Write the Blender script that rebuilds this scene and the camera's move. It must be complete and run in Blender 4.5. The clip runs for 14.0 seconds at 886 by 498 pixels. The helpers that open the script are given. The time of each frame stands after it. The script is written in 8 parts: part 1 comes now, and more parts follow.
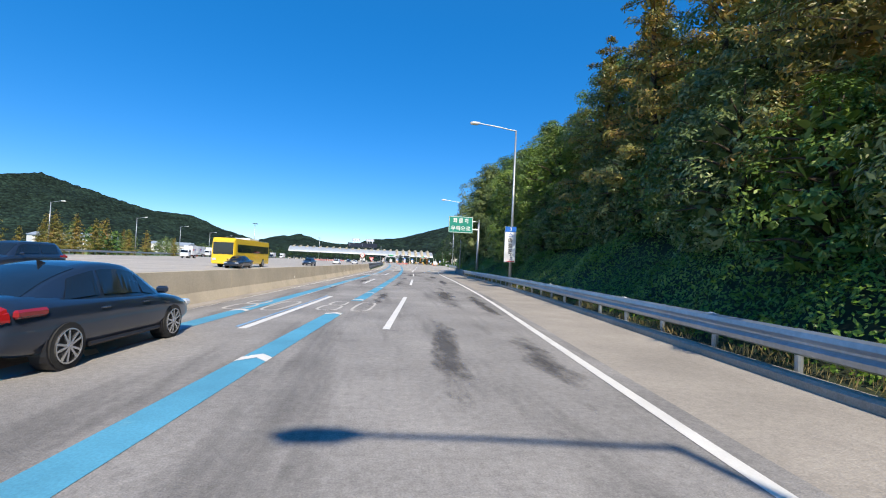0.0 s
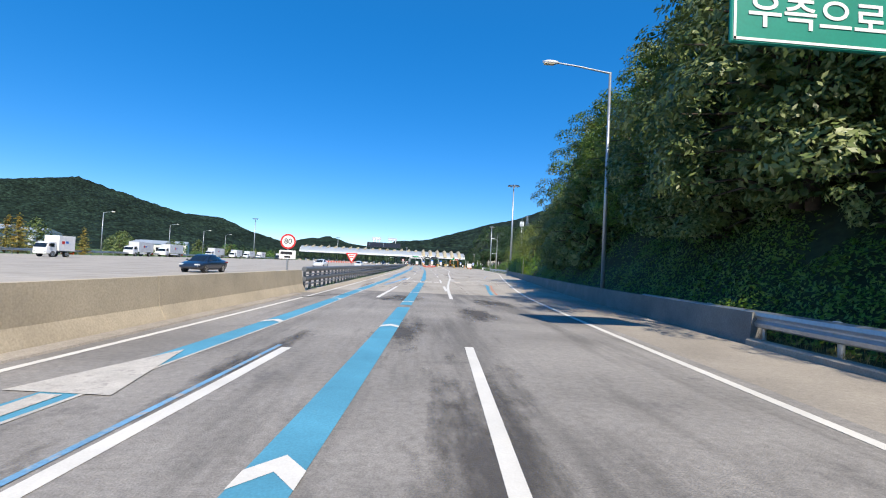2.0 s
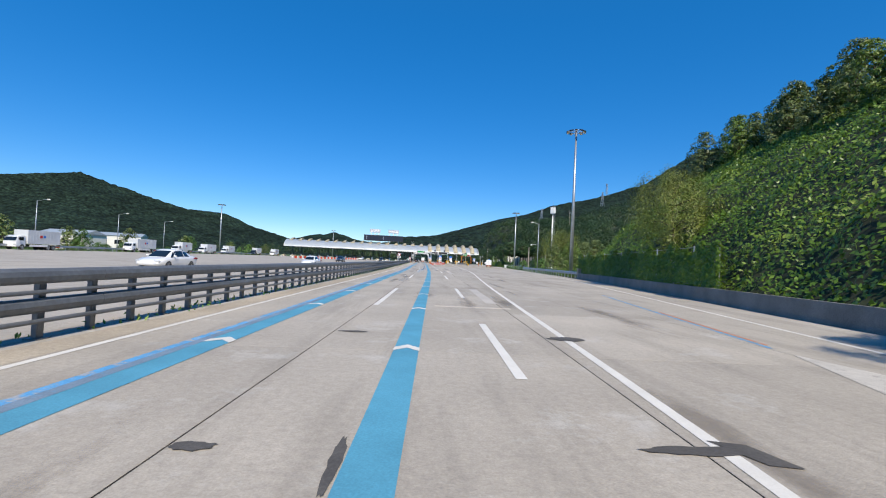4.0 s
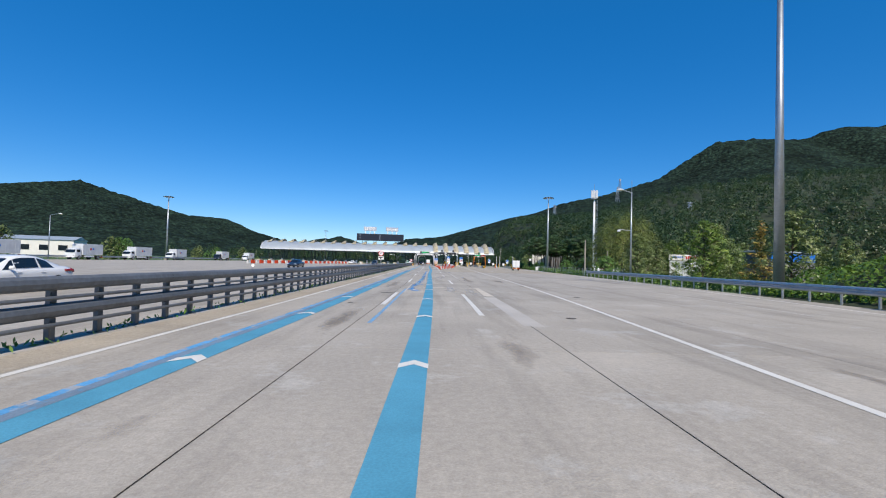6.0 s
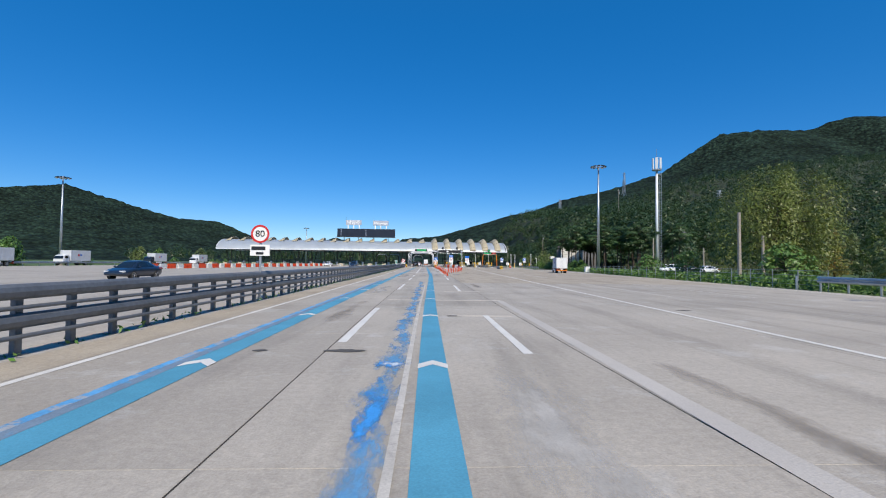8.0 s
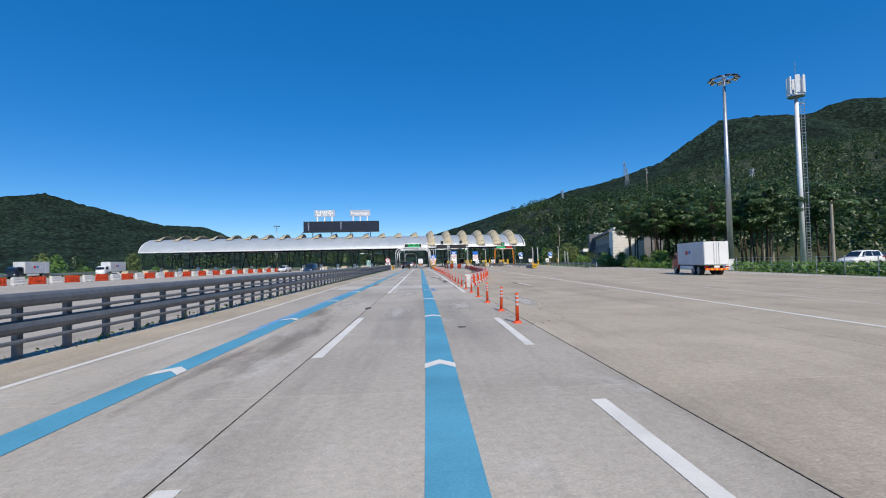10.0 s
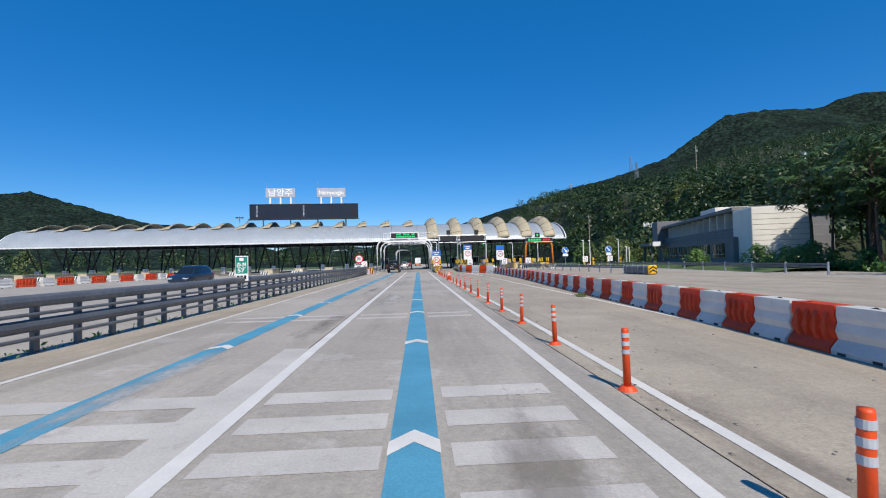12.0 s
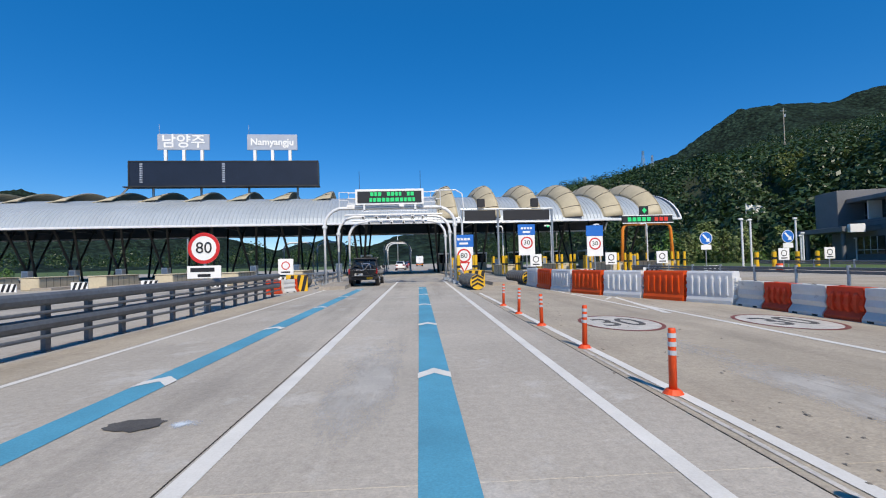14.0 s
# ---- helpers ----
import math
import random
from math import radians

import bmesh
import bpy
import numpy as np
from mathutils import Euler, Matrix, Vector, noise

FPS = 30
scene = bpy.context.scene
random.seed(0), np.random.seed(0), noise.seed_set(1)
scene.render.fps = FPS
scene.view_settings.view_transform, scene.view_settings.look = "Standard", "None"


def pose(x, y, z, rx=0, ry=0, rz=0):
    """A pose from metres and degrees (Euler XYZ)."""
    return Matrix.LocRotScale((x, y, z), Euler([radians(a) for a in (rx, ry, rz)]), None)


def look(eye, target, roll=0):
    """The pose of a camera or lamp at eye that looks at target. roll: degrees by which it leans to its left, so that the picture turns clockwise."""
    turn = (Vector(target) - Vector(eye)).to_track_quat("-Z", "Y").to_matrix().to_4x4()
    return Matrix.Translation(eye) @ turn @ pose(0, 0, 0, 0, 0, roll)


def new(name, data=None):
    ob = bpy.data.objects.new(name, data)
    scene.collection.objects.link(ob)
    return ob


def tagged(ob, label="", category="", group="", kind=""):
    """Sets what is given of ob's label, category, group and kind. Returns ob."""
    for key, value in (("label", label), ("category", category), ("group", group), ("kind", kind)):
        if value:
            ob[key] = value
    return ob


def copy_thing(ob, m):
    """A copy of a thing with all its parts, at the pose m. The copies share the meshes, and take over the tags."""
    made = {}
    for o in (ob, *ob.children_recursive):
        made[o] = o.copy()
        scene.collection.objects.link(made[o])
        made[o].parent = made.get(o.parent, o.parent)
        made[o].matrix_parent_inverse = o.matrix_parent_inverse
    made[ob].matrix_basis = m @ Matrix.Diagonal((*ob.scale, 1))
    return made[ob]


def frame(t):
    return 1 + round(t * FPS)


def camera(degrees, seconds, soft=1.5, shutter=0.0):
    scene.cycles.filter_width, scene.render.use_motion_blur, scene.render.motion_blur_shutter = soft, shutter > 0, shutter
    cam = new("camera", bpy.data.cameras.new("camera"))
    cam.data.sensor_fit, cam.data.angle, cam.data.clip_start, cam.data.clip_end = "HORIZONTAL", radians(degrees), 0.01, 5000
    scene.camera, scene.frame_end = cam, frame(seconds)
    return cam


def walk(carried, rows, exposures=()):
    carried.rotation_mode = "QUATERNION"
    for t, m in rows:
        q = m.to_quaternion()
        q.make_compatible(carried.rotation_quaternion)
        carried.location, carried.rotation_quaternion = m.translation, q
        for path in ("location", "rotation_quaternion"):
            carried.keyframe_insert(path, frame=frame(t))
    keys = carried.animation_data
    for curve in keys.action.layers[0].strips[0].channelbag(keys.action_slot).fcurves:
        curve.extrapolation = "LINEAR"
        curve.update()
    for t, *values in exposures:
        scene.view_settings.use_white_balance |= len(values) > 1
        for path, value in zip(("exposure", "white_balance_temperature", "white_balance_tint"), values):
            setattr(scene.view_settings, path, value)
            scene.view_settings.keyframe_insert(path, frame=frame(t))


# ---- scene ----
cam = camera(88.69, 14.0, 1.1)
# seconds, x, y, z in metres, then yaw, pitch, roll in degrees
PATH = [
    (0.0, 0.000, 0.000, 1.461, -7.413, 1.858, -2.695),
    (0.5, 0.822, 12.221, 1.464, -6.281, 1.953, -2.569),
    (1.0, 1.433, 24.436, 1.466, -5.268, 2.047, -2.567),
    (1.5, 2.035, 36.444, 1.456, -4.425, 2.025, -2.665),
    (2.0, 2.611, 48.309, 1.449, -3.868, 1.996, -2.762),
    (2.5, 2.994, 60.079, 1.432, -3.569, 2.103, -3.111),
    (3.0, 3.370, 71.532, 1.420, -3.294, 0.858, -3.119),
    (3.5, 3.824, 82.690, 1.447, -3.131, 1.384, -3.054),
    (4.0, 4.206, 93.782, 1.453, -2.915, 1.505, -2.705),
    (4.2, 4.360, 98.130, 1.434, -2.759, 1.473, -2.580),
    (6.3, 5.435, 141.380, 1.452, -2.027, 1.774, -1.359),
    (6.5, 5.472, 145.387, 1.456, -2.000, 1.792, -1.208),
    (7.0, 5.621, 155.401, 1.463, -2.117, 1.848, -0.917),
    (7.5, 5.652, 165.415, 1.440, -2.225, 1.759, -0.719),
    (8.0, 5.590, 175.764, 1.440, -2.361, 1.767, -0.620),
    (8.2, 5.666, 179.838, 1.426, -2.469, 1.667, -0.340),
    (10.3, 6.124, 221.844, 1.409, -2.958, 1.673, 1.325),
    (10.5, 6.215, 225.715, 1.412, -3.070, 1.659, 1.214),
    (11.0, 6.285, 235.589, 1.445, -3.062, 1.847, 1.289),
    (11.5, 6.299, 245.626, 1.454, -3.138, 1.754, 1.338),
    (12.0, 6.416, 256.010, 1.471, -3.203, 1.610, 1.421),
    (12.5, 6.342, 266.118, 1.477, -3.198, 1.650, 1.463),
    (13.0, 6.276, 276.113, 1.466, -2.910, 1.639, 1.386),
    (13.5, 6.290, 285.988, 1.462, -2.981, 1.658, 1.365),
    (14.0, 6.247, 296.032, 1.440, -3.038, 1.560, 1.429),
]
walk(cam, [(t, pose(x, y, z, 90 + pitch, roll, yaw)) for t, x, y, z, yaw, pitch, roll in PATH],
     [(0.0, 0.5, 6900, 10), (2.0, 0.5, 6900, 10), (4.2, 0.2, 6850, 10), (6.5, 0.06, 6750, 10), (14.0, 0.0, 6720, 10)])

# ---- world, sun, exposure ----
SUN = Vector((2.57, -11.06, 11.34)).normalized()
world = bpy.data.worlds.new("world")
scene.world = world
world.use_nodes = True
wn = world.node_tree.nodes
sky = wn.new("ShaderNodeTexSky")
sky.sky_type = "NISHITA"
sky.sun_disc = False
sky.sun_elevation = math.asin(SUN.z)
sky.sun_rotation = math.atan2(SUN.x, SUN.y)
sky.altitude = 1500
sky.air_density, sky.dust_density, sky.ozone_density = 1.0, 0.0, 5.0
wn["Background"].inputs["Strength"].default_value = 0.15
rich = wn.new("ShaderNodeHueSaturation")
rich.inputs["Hue"].default_value, rich.inputs["Saturation"].default_value = 0.5045, 1.34
world.node_tree.links.new(sky.outputs["Color"], rich.inputs["Color"])
even = wn.new("ShaderNodeMix")
even.data_type = "RGBA"
even.inputs["Factor"].default_value = 0.4
even.inputs["B"].default_value = (0.1, 1.28, 3.65, 1)
world.node_tree.links.new(rich.outputs["Color"], even.inputs["A"])
world.node_tree.links.new(even.outputs["Result"], wn["Background"].inputs["Color"])
sun = new("sun", bpy.data.lights.new("sun", "SUN"))
sun.data.energy, sun.data.angle, sun.data.color = 4.7, radians(0.5), (1.0, 0.93, 0.82)
sun.matrix_world = look(SUN * 100, (0, 0, 0))

# ---- materials ----
def mat(name, colour, rough=0.7, metal=0.0, vary=0.25, scale=1.5, fine=25.0, bump=0.2, second=None, amount=0.5, coat=0.0, spec=0.5, island=0.0, streak=0.0, grit=0.0):
    """A surface with variation at two scales: broad stains and fine grain with relief."""
    m = bpy.data.materials.new(name)
    m.use_nodes = True
    nt = m.node_tree
    n, l = nt.nodes, nt.links
    b = n["Principled BSDF"]
    co = n.new("ShaderNodeTexCoord")
    big = n.new("ShaderNodeTexNoise")
    big.inputs["Scale"].default_value, big.inputs["Detail"].default_value, big.inputs["Roughness"].default_value = scale, 6, 0.6
    small = n.new("ShaderNodeTexNoise")
    small.inputs["Scale"].default_value, small.inputs["Detail"].default_value = fine, 4
    geo = n.new("ShaderNodeNewGeometry")
    for t in (big, small):
        l.new(geo.outputs["Position"], t.inputs["Vector"])
    ramp = n.new("ShaderNodeValToRGB")
    dark = [c * (1 - vary) for c in colour]
    light = [min(1, c * (1 + vary * 0.6)) for c in colour]
    ramp.color_ramp.elements[0].position, ramp.color_ramp.elements[0].color = 0.3, (*dark, 1)
    ramp.color_ramp.elements[1].position, ramp.color_ramp.elements[1].color = 0.7, (*light, 1)
    l.new(big.outputs["Fac"], ramp.inputs["Fac"])
    out = ramp.outputs["Color"]
    if second:
        edge = n.new("ShaderNodeValToRGB")
        edge.color_ramp.elements[0].position = amount
        edge.color_ramp.elements[1].position = amount + 0.08
        mixn = n.new("ShaderNodeTexNoise")
        mixn.inputs["Scale"].default_value, mixn.inputs["Detail"].default_value, mixn.inputs["Roughness"].default_value = scale * 2.3, 8, 0.7
        l.new(geo.outputs["Position"], mixn.inputs["Vector"])
        l.new(mixn.outputs["Fac"], edge.inputs["Fac"])
        mx = n.new("ShaderNodeMix")
        mx.data_type = "RGBA"
        l.new(edge.outputs["Color"], mx.inputs["Factor"])
        l.new(out, mx.inputs["A"])
        mx.inputs["B"].default_value = (*second, 1)
        out = mx.outputs["Result"]
    gr = n.new("ShaderNodeMix")
    gr.data_type, gr.blend_type = "RGBA", "OVERLAY"
    gr.inputs["Factor"].default_value = min(1, vary * 1.6)
    l.new(out, gr.inputs["A"])
    l.new(small.outputs["Fac"], gr.inputs["B"])
    out = gr.outputs["Result"]
    if island:
        oi = n.new("ShaderNodeObjectInfo")
        hsv = n.new("ShaderNodeHueSaturation")
        mr = n.new("ShaderNodeMapRange")
        mr.inputs["To Min"].default_value, mr.inputs["To Max"].default_value = 1 - island, 1 + island
        l.new(oi.outputs["Random"], mr.inputs["Value"])
        l.new(mr.outputs["Result"], hsv.inputs["Value"])
        l.new(out, hsv.inputs["Color"])
        out = hsv.outputs["Color"]
    if streak:
        mp = n.new("ShaderNodeMapping")
        mp.inputs["Scale"].default_value = (1.0, 0.09, 1.0)
        l.new(geo.outputs["Position"], mp.inputs["Vector"])
        sn = n.new("ShaderNodeTexNoise")
        sn.inputs["Scale"].default_value, sn.inputs["Detail"].default_value, sn.inputs["Roughness"].default_value = 0.9, 5, 0.65
        l.new(mp.outputs["Vector"], sn.inputs["Vector"])
        sr = n.new("ShaderNodeMapRange")
        sr.inputs["From Min"].default_value, sr.inputs["From Max"].default_value = 0.5, 0.64
        sr.inputs["To Min"].default_value, sr.inputs["To Max"].default_value = 1.06, 1.06 - 0.5 * streak
        l.new(sn.outputs["Fac"], sr.inputs["Value"])
        sh = n.new("ShaderNodeHueSaturation")
        l.new(sr.outputs["Result"], sh.inputs["Value"])
        l.new(out, sh.inputs["Color"])
        out = sh.outputs["Color"]
    if grit:
        gn = n.new("ShaderNodeTexNoise")
        gn.inputs["Scale"].default_value, gn.inputs["Detail"].default_value, gn.inputs["Roughness"].default_value = 11.0, 8, 0.8
        l.new(geo.outputs["Position"], gn.inputs["Vector"])
        gm = n.new("ShaderNodeMapRange")
        gm.inputs["From Min"].default_value, gm.inputs["From Max"].default_value = 0.3, 0.7
        gm.inputs["To Min"].default_value, gm.inputs["To Max"].default_value = 1 - grit, 1 + grit
        l.new(gn.outputs["Fac"], gm.inputs["Value"])
        gh = n.new("ShaderNodeHueSaturation")
        l.new(gm.outputs["Result"], gh.inputs["Value"])
        l.new(out, gh.inputs["Color"])
        out = gh.outputs["Color"]
    l.new(out, b.inputs["Base Color"])
    b.inputs["Roughness"].default_value, b.inputs["Metallic"].default_value = rough, metal
    b.inputs["Coat Weight"].default_value = coat
    b.inputs["Specular IOR Level"].default_value = spec
    if bump:
        bp = n.new("ShaderNodeBump")
        bp.inputs["Strength"].default_value, bp.inputs["Distance"].default_value = bump, 0.02
        l.new(small.outputs["Fac"], bp.inputs["Height"])
        l.new(bp.outputs["Normal"], b.inputs["Normal"])
    return m


def leaf_mat(name, a, b_, c, scale=0.6):
    """Foliage: each leaf clump takes its own green, lit a little from behind."""
    m = bpy.data.materials.new(name)
    m.use_nodes = True
    n, l = m.node_tree.nodes, m.node_tree.links
    b = n["Principled BSDF"]
    geo = n.new("ShaderNodeNewGeometry")
    oi = n.new("ShaderNodeObjectInfo")
    ramp = n.new("ShaderNodeValToRGB")
    e = ramp.color_ramp.elements
    e[0].color, e[1].color = (*a, 1), (*c, 1)
    e.new(0.55).color = (*b_, 1)
    big = n.new("ShaderNodeTexNoise")
    big.inputs["Scale"].default_value, big.inputs["Detail"].default_value = scale, 3
    l.new(geo.outputs["Position"], big.inputs["Vector"])
    add = n.new("ShaderNodeMath")
    add.operation = "MULTIPLY_ADD"
    l.new(geo.outputs["Random Per Island"], add.inputs[0])
    add.inputs[1].default_value = 0.5
    sub = n.new("ShaderNodeMath")
    sub.operation = "MULTIPLY_ADD"
    l.new(big.outputs["Fac"], sub.inputs[0])
    sub.inputs[1].default_value, sub.inputs[2].default_value = 1.4, -0.45
    l.new(sub.outputs[0], add.inputs[2])
    l.new(add.outputs[0], ramp.inputs["Fac"])
    hsv = n.new("ShaderNodeHueSaturation")
    mr = n.new("ShaderNodeMapRange")
    mr.inputs["To Min"].default_value, mr.inputs["To Max"].default_value = 0.8, 1.2
    l.new(oi.outputs["Random"], mr.inputs["Value"])
    l.new(mr.outputs["Result"], hsv.inputs["Value"])
    l.new(ramp.outputs["Color"], hsv.inputs["Color"])
    l.new(hsv.outputs["Color"], b.inputs["Base Color"])
    b.inputs["Roughness"].default_value = 0.45
    tr = n.new("ShaderNodeBsdfTranslucent")
    l.new(hsv.outputs["Color"], tr.inputs["Color"])
    mx = n.new("ShaderNodeMixShader")
    mx.inputs[0].default_value = 0.22
    l.new(b.outputs[0], mx.inputs[1])
    l.new(tr.outputs[0], mx.inputs[2])
    l.new(mx.outputs[0], n["Material Output"].inputs["Surface"])
    return m


ASPHALT = mat("asphalt", (0.255, 0.24, 0.222), 0.85, vary=0.3, scale=0.35, fine=60, bump=0.5, second=(0.17, 0.16, 0.152), amount=0.6, streak=0.8, grit=0.3)
CONCRETE = mat("concrete_slab", (0.37, 0.335, 0.285), 0.8, vary=0.16, scale=0.3, fine=45, bump=0.3, second=(0.41, 0.385, 0.345), amount=0.56, island=0.07, streak=0.42, grit=0.2)
SHOULDER = mat("shoulder_concrete", (0.32, 0.285, 0.24), 0.85, vary=0.22, scale=0.5, fine=40, bump=0.4, grit=0.22)
BARRIER = mat("barrier_concrete", (0.48, 0.41, 0.305), 0.85, vary=0.2, scale=0.7, fine=30, bump=0.3)
WALL_C = mat("wall_concrete", (0.19, 0.185, 0.17), 0.85, vary=0.3, scale=0.8, fine=30, bump=0.3)
BLUE = mat("blue_paint", (0.085, 0.31, 0.44), 0.6, vary=0.18, scale=0.9, fine=50, bump=0.15, second=(0.14, 0.36, 0.46), amount=0.64)
BLUE_OLD = mat("worn_blue_paint", (0.10, 0.34, 0.62), 0.65, vary=0.3, scale=1.6, fine=50, bump=0.15, second=(0.34, 0.36, 0.38), amount=0.5)
WHITE = mat("white_paint", (0.68, 0.66, 0.61), 0.6, vary=0.12, scale=1.5, fine=50, bump=0.15, second=(0.50, 0.47, 0.43), amount=0.66)
WHITE_OLD = mat("worn_white_paint", (0.52, 0.49, 0.44), 0.7, vary=0.2, scale=2.5, fine=50, bump=0.15, second=(0.36, 0.33, 0.3), amount=0.55)
STEEL = mat("galvanised_steel", (0.42, 0.45, 0.48), 0.42, 0.7, vary=0.15, scale=1.2, fine=12, bump=0.03)
ROOF = mat("roof_sheet", (0.41, 0.45, 0.48), 0.4, 0.25, vary=0.1, scale=0.3, fine=8, bump=0.03)
RAIL_GREY = mat("weathered_rail_steel", (0.17, 0.18, 0.19), 0.5, 0.35, vary=0.2, scale=1.2, fine=12, bump=0.03)


def forest_mat():
    """Far woods: crowns as cells, each with its own green, its own roundness and shade painted in towards its rim."""
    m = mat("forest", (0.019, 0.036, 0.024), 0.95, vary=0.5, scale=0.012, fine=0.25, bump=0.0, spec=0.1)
    n, l = m.node_tree.nodes, m.node_tree.links
    b = n["Principled BSDF"]
    old = b.inputs["Base Color"].links[0].from_socket
    geo = n.new("ShaderNodeNewGeometry")
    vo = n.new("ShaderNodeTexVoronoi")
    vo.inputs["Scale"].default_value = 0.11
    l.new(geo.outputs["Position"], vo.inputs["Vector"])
    # colour falls off from crown centre to rim, imitating shade in the gaps
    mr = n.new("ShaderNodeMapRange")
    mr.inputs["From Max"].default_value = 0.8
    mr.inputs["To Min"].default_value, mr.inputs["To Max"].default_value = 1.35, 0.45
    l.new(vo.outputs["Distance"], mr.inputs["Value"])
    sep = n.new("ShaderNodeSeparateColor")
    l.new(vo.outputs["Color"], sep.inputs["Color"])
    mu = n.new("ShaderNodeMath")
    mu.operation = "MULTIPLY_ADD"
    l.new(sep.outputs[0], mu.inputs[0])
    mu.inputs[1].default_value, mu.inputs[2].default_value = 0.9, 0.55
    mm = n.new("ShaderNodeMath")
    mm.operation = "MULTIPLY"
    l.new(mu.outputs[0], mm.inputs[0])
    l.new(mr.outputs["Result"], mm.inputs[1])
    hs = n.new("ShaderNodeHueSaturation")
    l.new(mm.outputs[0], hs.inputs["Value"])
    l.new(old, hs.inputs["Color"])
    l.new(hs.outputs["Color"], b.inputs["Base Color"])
    bp = n.new("ShaderNodeBump")
    bp.inputs["Strength"].default_value, bp.inputs["Distance"].default_value, bp.invert = 1.0, 5.0, True
    l.new(vo.outputs["Distance"], bp.inputs["Height"])
    l.new(bp.outputs["Normal"], b.inputs["Normal"])
    return m


FOREST = forest_mat()
GRASS = mat("grass_ground", (0.07, 0.12, 0.03), 0.95, vary=0.4, scale=0.15, fine=6, bump=0.6, second=(0.11, 0.10, 0.045), amount=0.58)

DARK = mat("dark_steel", (0.03, 0.032, 0.036), 0.5, 0.3, vary=0.2, scale=1.0, fine=10, bump=0.03)
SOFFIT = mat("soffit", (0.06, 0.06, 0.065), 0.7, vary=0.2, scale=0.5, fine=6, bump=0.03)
SHELL = mat("beige_shell_panel", (0.44, 0.38, 0.26), 0.6, vary=0.14, scale=0.8, fine=12, bump=0.05)
CREAM = mat("cream_panel", (0.52, 0.45, 0.32), 0.6, vary=0.12, scale=0.8, fine=12, bump=0.05)
WHITE_METAL = mat("white_metal", (0.72, 0.73, 0.74), 0.4, 0.1, vary=0.08, scale=1.0, fine=15, bump=0.02)
SIGN_GREEN = mat("green_sign", (0.0, 0.23, 0.17), 0.5, vary=0.1, scale=1.0, fine=20, bump=0.02)
SIGN_BLUE = mat("blue_sign", (0.012, 0.14, 0.52), 0.45, vary=0.1, scale=1.0, fine=20, bump=0.02)
SIGN_WHITE = mat("sign_white", (0.78, 0.78, 0.77), 0.5, vary=0.06, scale=1.5, fine=20, bump=0.02)
SIGN_RED = mat("sign_red", (0.55, 0.02, 0.02), 0.5, vary=0.1, scale=1.5, fine=20, bump=0.02)
SIGN_BLACK = mat("sign_black", (0.015, 0.015, 0.018), 0.5, vary=0.1, scale=1.5, fine=20, bump=0.0)
PANEL_NAVY = mat("display_panel", (0.012, 0.016, 0.03), 0.35, vary=0.2, scale=0.5, fine=6, bump=0.02)
SIGN_BACK = mat("grey_letter_back", (0.36, 0.40, 0.48), 0.5, vary=0.08, scale=0.6, fine=6, bump=0.02)
ORANGE = mat("orange_plastic", (0.72, 0.075, 0.012), 0.5, vary=0.14, scale=3.0, fine=30, bump=0.05)
REDPLAS = mat("red_plastic", (0.82, 0.10, 0.03), 0.5, vary=0.18, scale=2.0, fine=20, bump=0.05, second=(0.7, 0.14, 0.07), amount=0.63)
GREYBAND = mat("reflective_band", (0.42, 0.45, 0.48), 0.4, vary=0.1, scale=3.0, fine=30, bump=0.02)
WHITEPLAS = mat("white_barrier", (0.80, 0.79, 0.76), 0.55, vary=0.12, scale=1.5, fine=20, bump=0.05, second=(0.52, 0.50, 0.46), amount=0.62)
YELLOW = mat("yellow_paint", (0.72, 0.42, 0.015), 0.45, vary=0.12, scale=1.5, fine=20, bump=0.03)
ORANGE_FRAME = mat("orange_frame", (0.72, 0.22, 0.02), 0.45, vary=0.12, scale=1.5, fine=20, bump=0.03)
GLASS_D = mat("dark_glass", (0.01, 0.014, 0.018), 0.06, vary=0.1, scale=1.0, fine=5, bump=0.0, spec=0.8)
RUBBER = mat("rubber", (0.018, 0.018, 0.018), 0.8, vary=0.2, scale=3.0, fine=40, bump=0.1)
CHROME = mat("alloy_rim", (0.55, 0.56, 0.58), 0.25, 0.9, vary=0.1, scale=3.0, fine=40, bump=0.0)
RED_LENS = mat("red_lens", (0.26, 0.009, 0.011), 0.15, vary=0.1, scale=3.0, fine=40, bump=0.0, coat=0.6)
HEADLAMP = mat("clear_lens", (0.65, 0.68, 0.7), 0.1, 0.3, vary=0.1, scale=3.0, fine=40, bump=0.0, coat=0.6)
BARK = mat("bark", (0.085, 0.062, 0.045), 0.95, vary=0.4, scale=2.0, fine=14, bump=0.8)
SOIL = mat("hill_soil", (0.03, 0.042, 0.016), 0.95, vary=0.5, scale=0.4, fine=5, bump=0.7)
STAIN = mat("dark_patch", (0.085, 0.08, 0.075), 0.85, vary=0.3, scale=2.0, fine=40, bump=0.3)
JOINT = mat("joint_seal", (0.06, 0.055, 0.05), 0.9, vary=0.3, scale=2.0, fine=40, bump=0.2)
TRUCKBOX = mat("truck_box", (0.58, 0.60, 0.62), 0.45, 0.1, vary=0.12, scale=0.8, fine=10, bump=0.03)
BUILDING = mat("building_panel", (0.15, 0.15, 0.155), 0.6, vary=0.12, scale=0.5, fine=8, bump=0.05)
BUILDING_W = mat("building_white", (0.70, 0.68, 0.63), 0.6, vary=0.08, scale=0.5, fine=8, bump=0.05)
BROWNRED = mat("worn_red_paint", (0.20, 0.06, 0.045), 0.7, vary=0.25, scale=2.0, fine=40, bump=0.1)
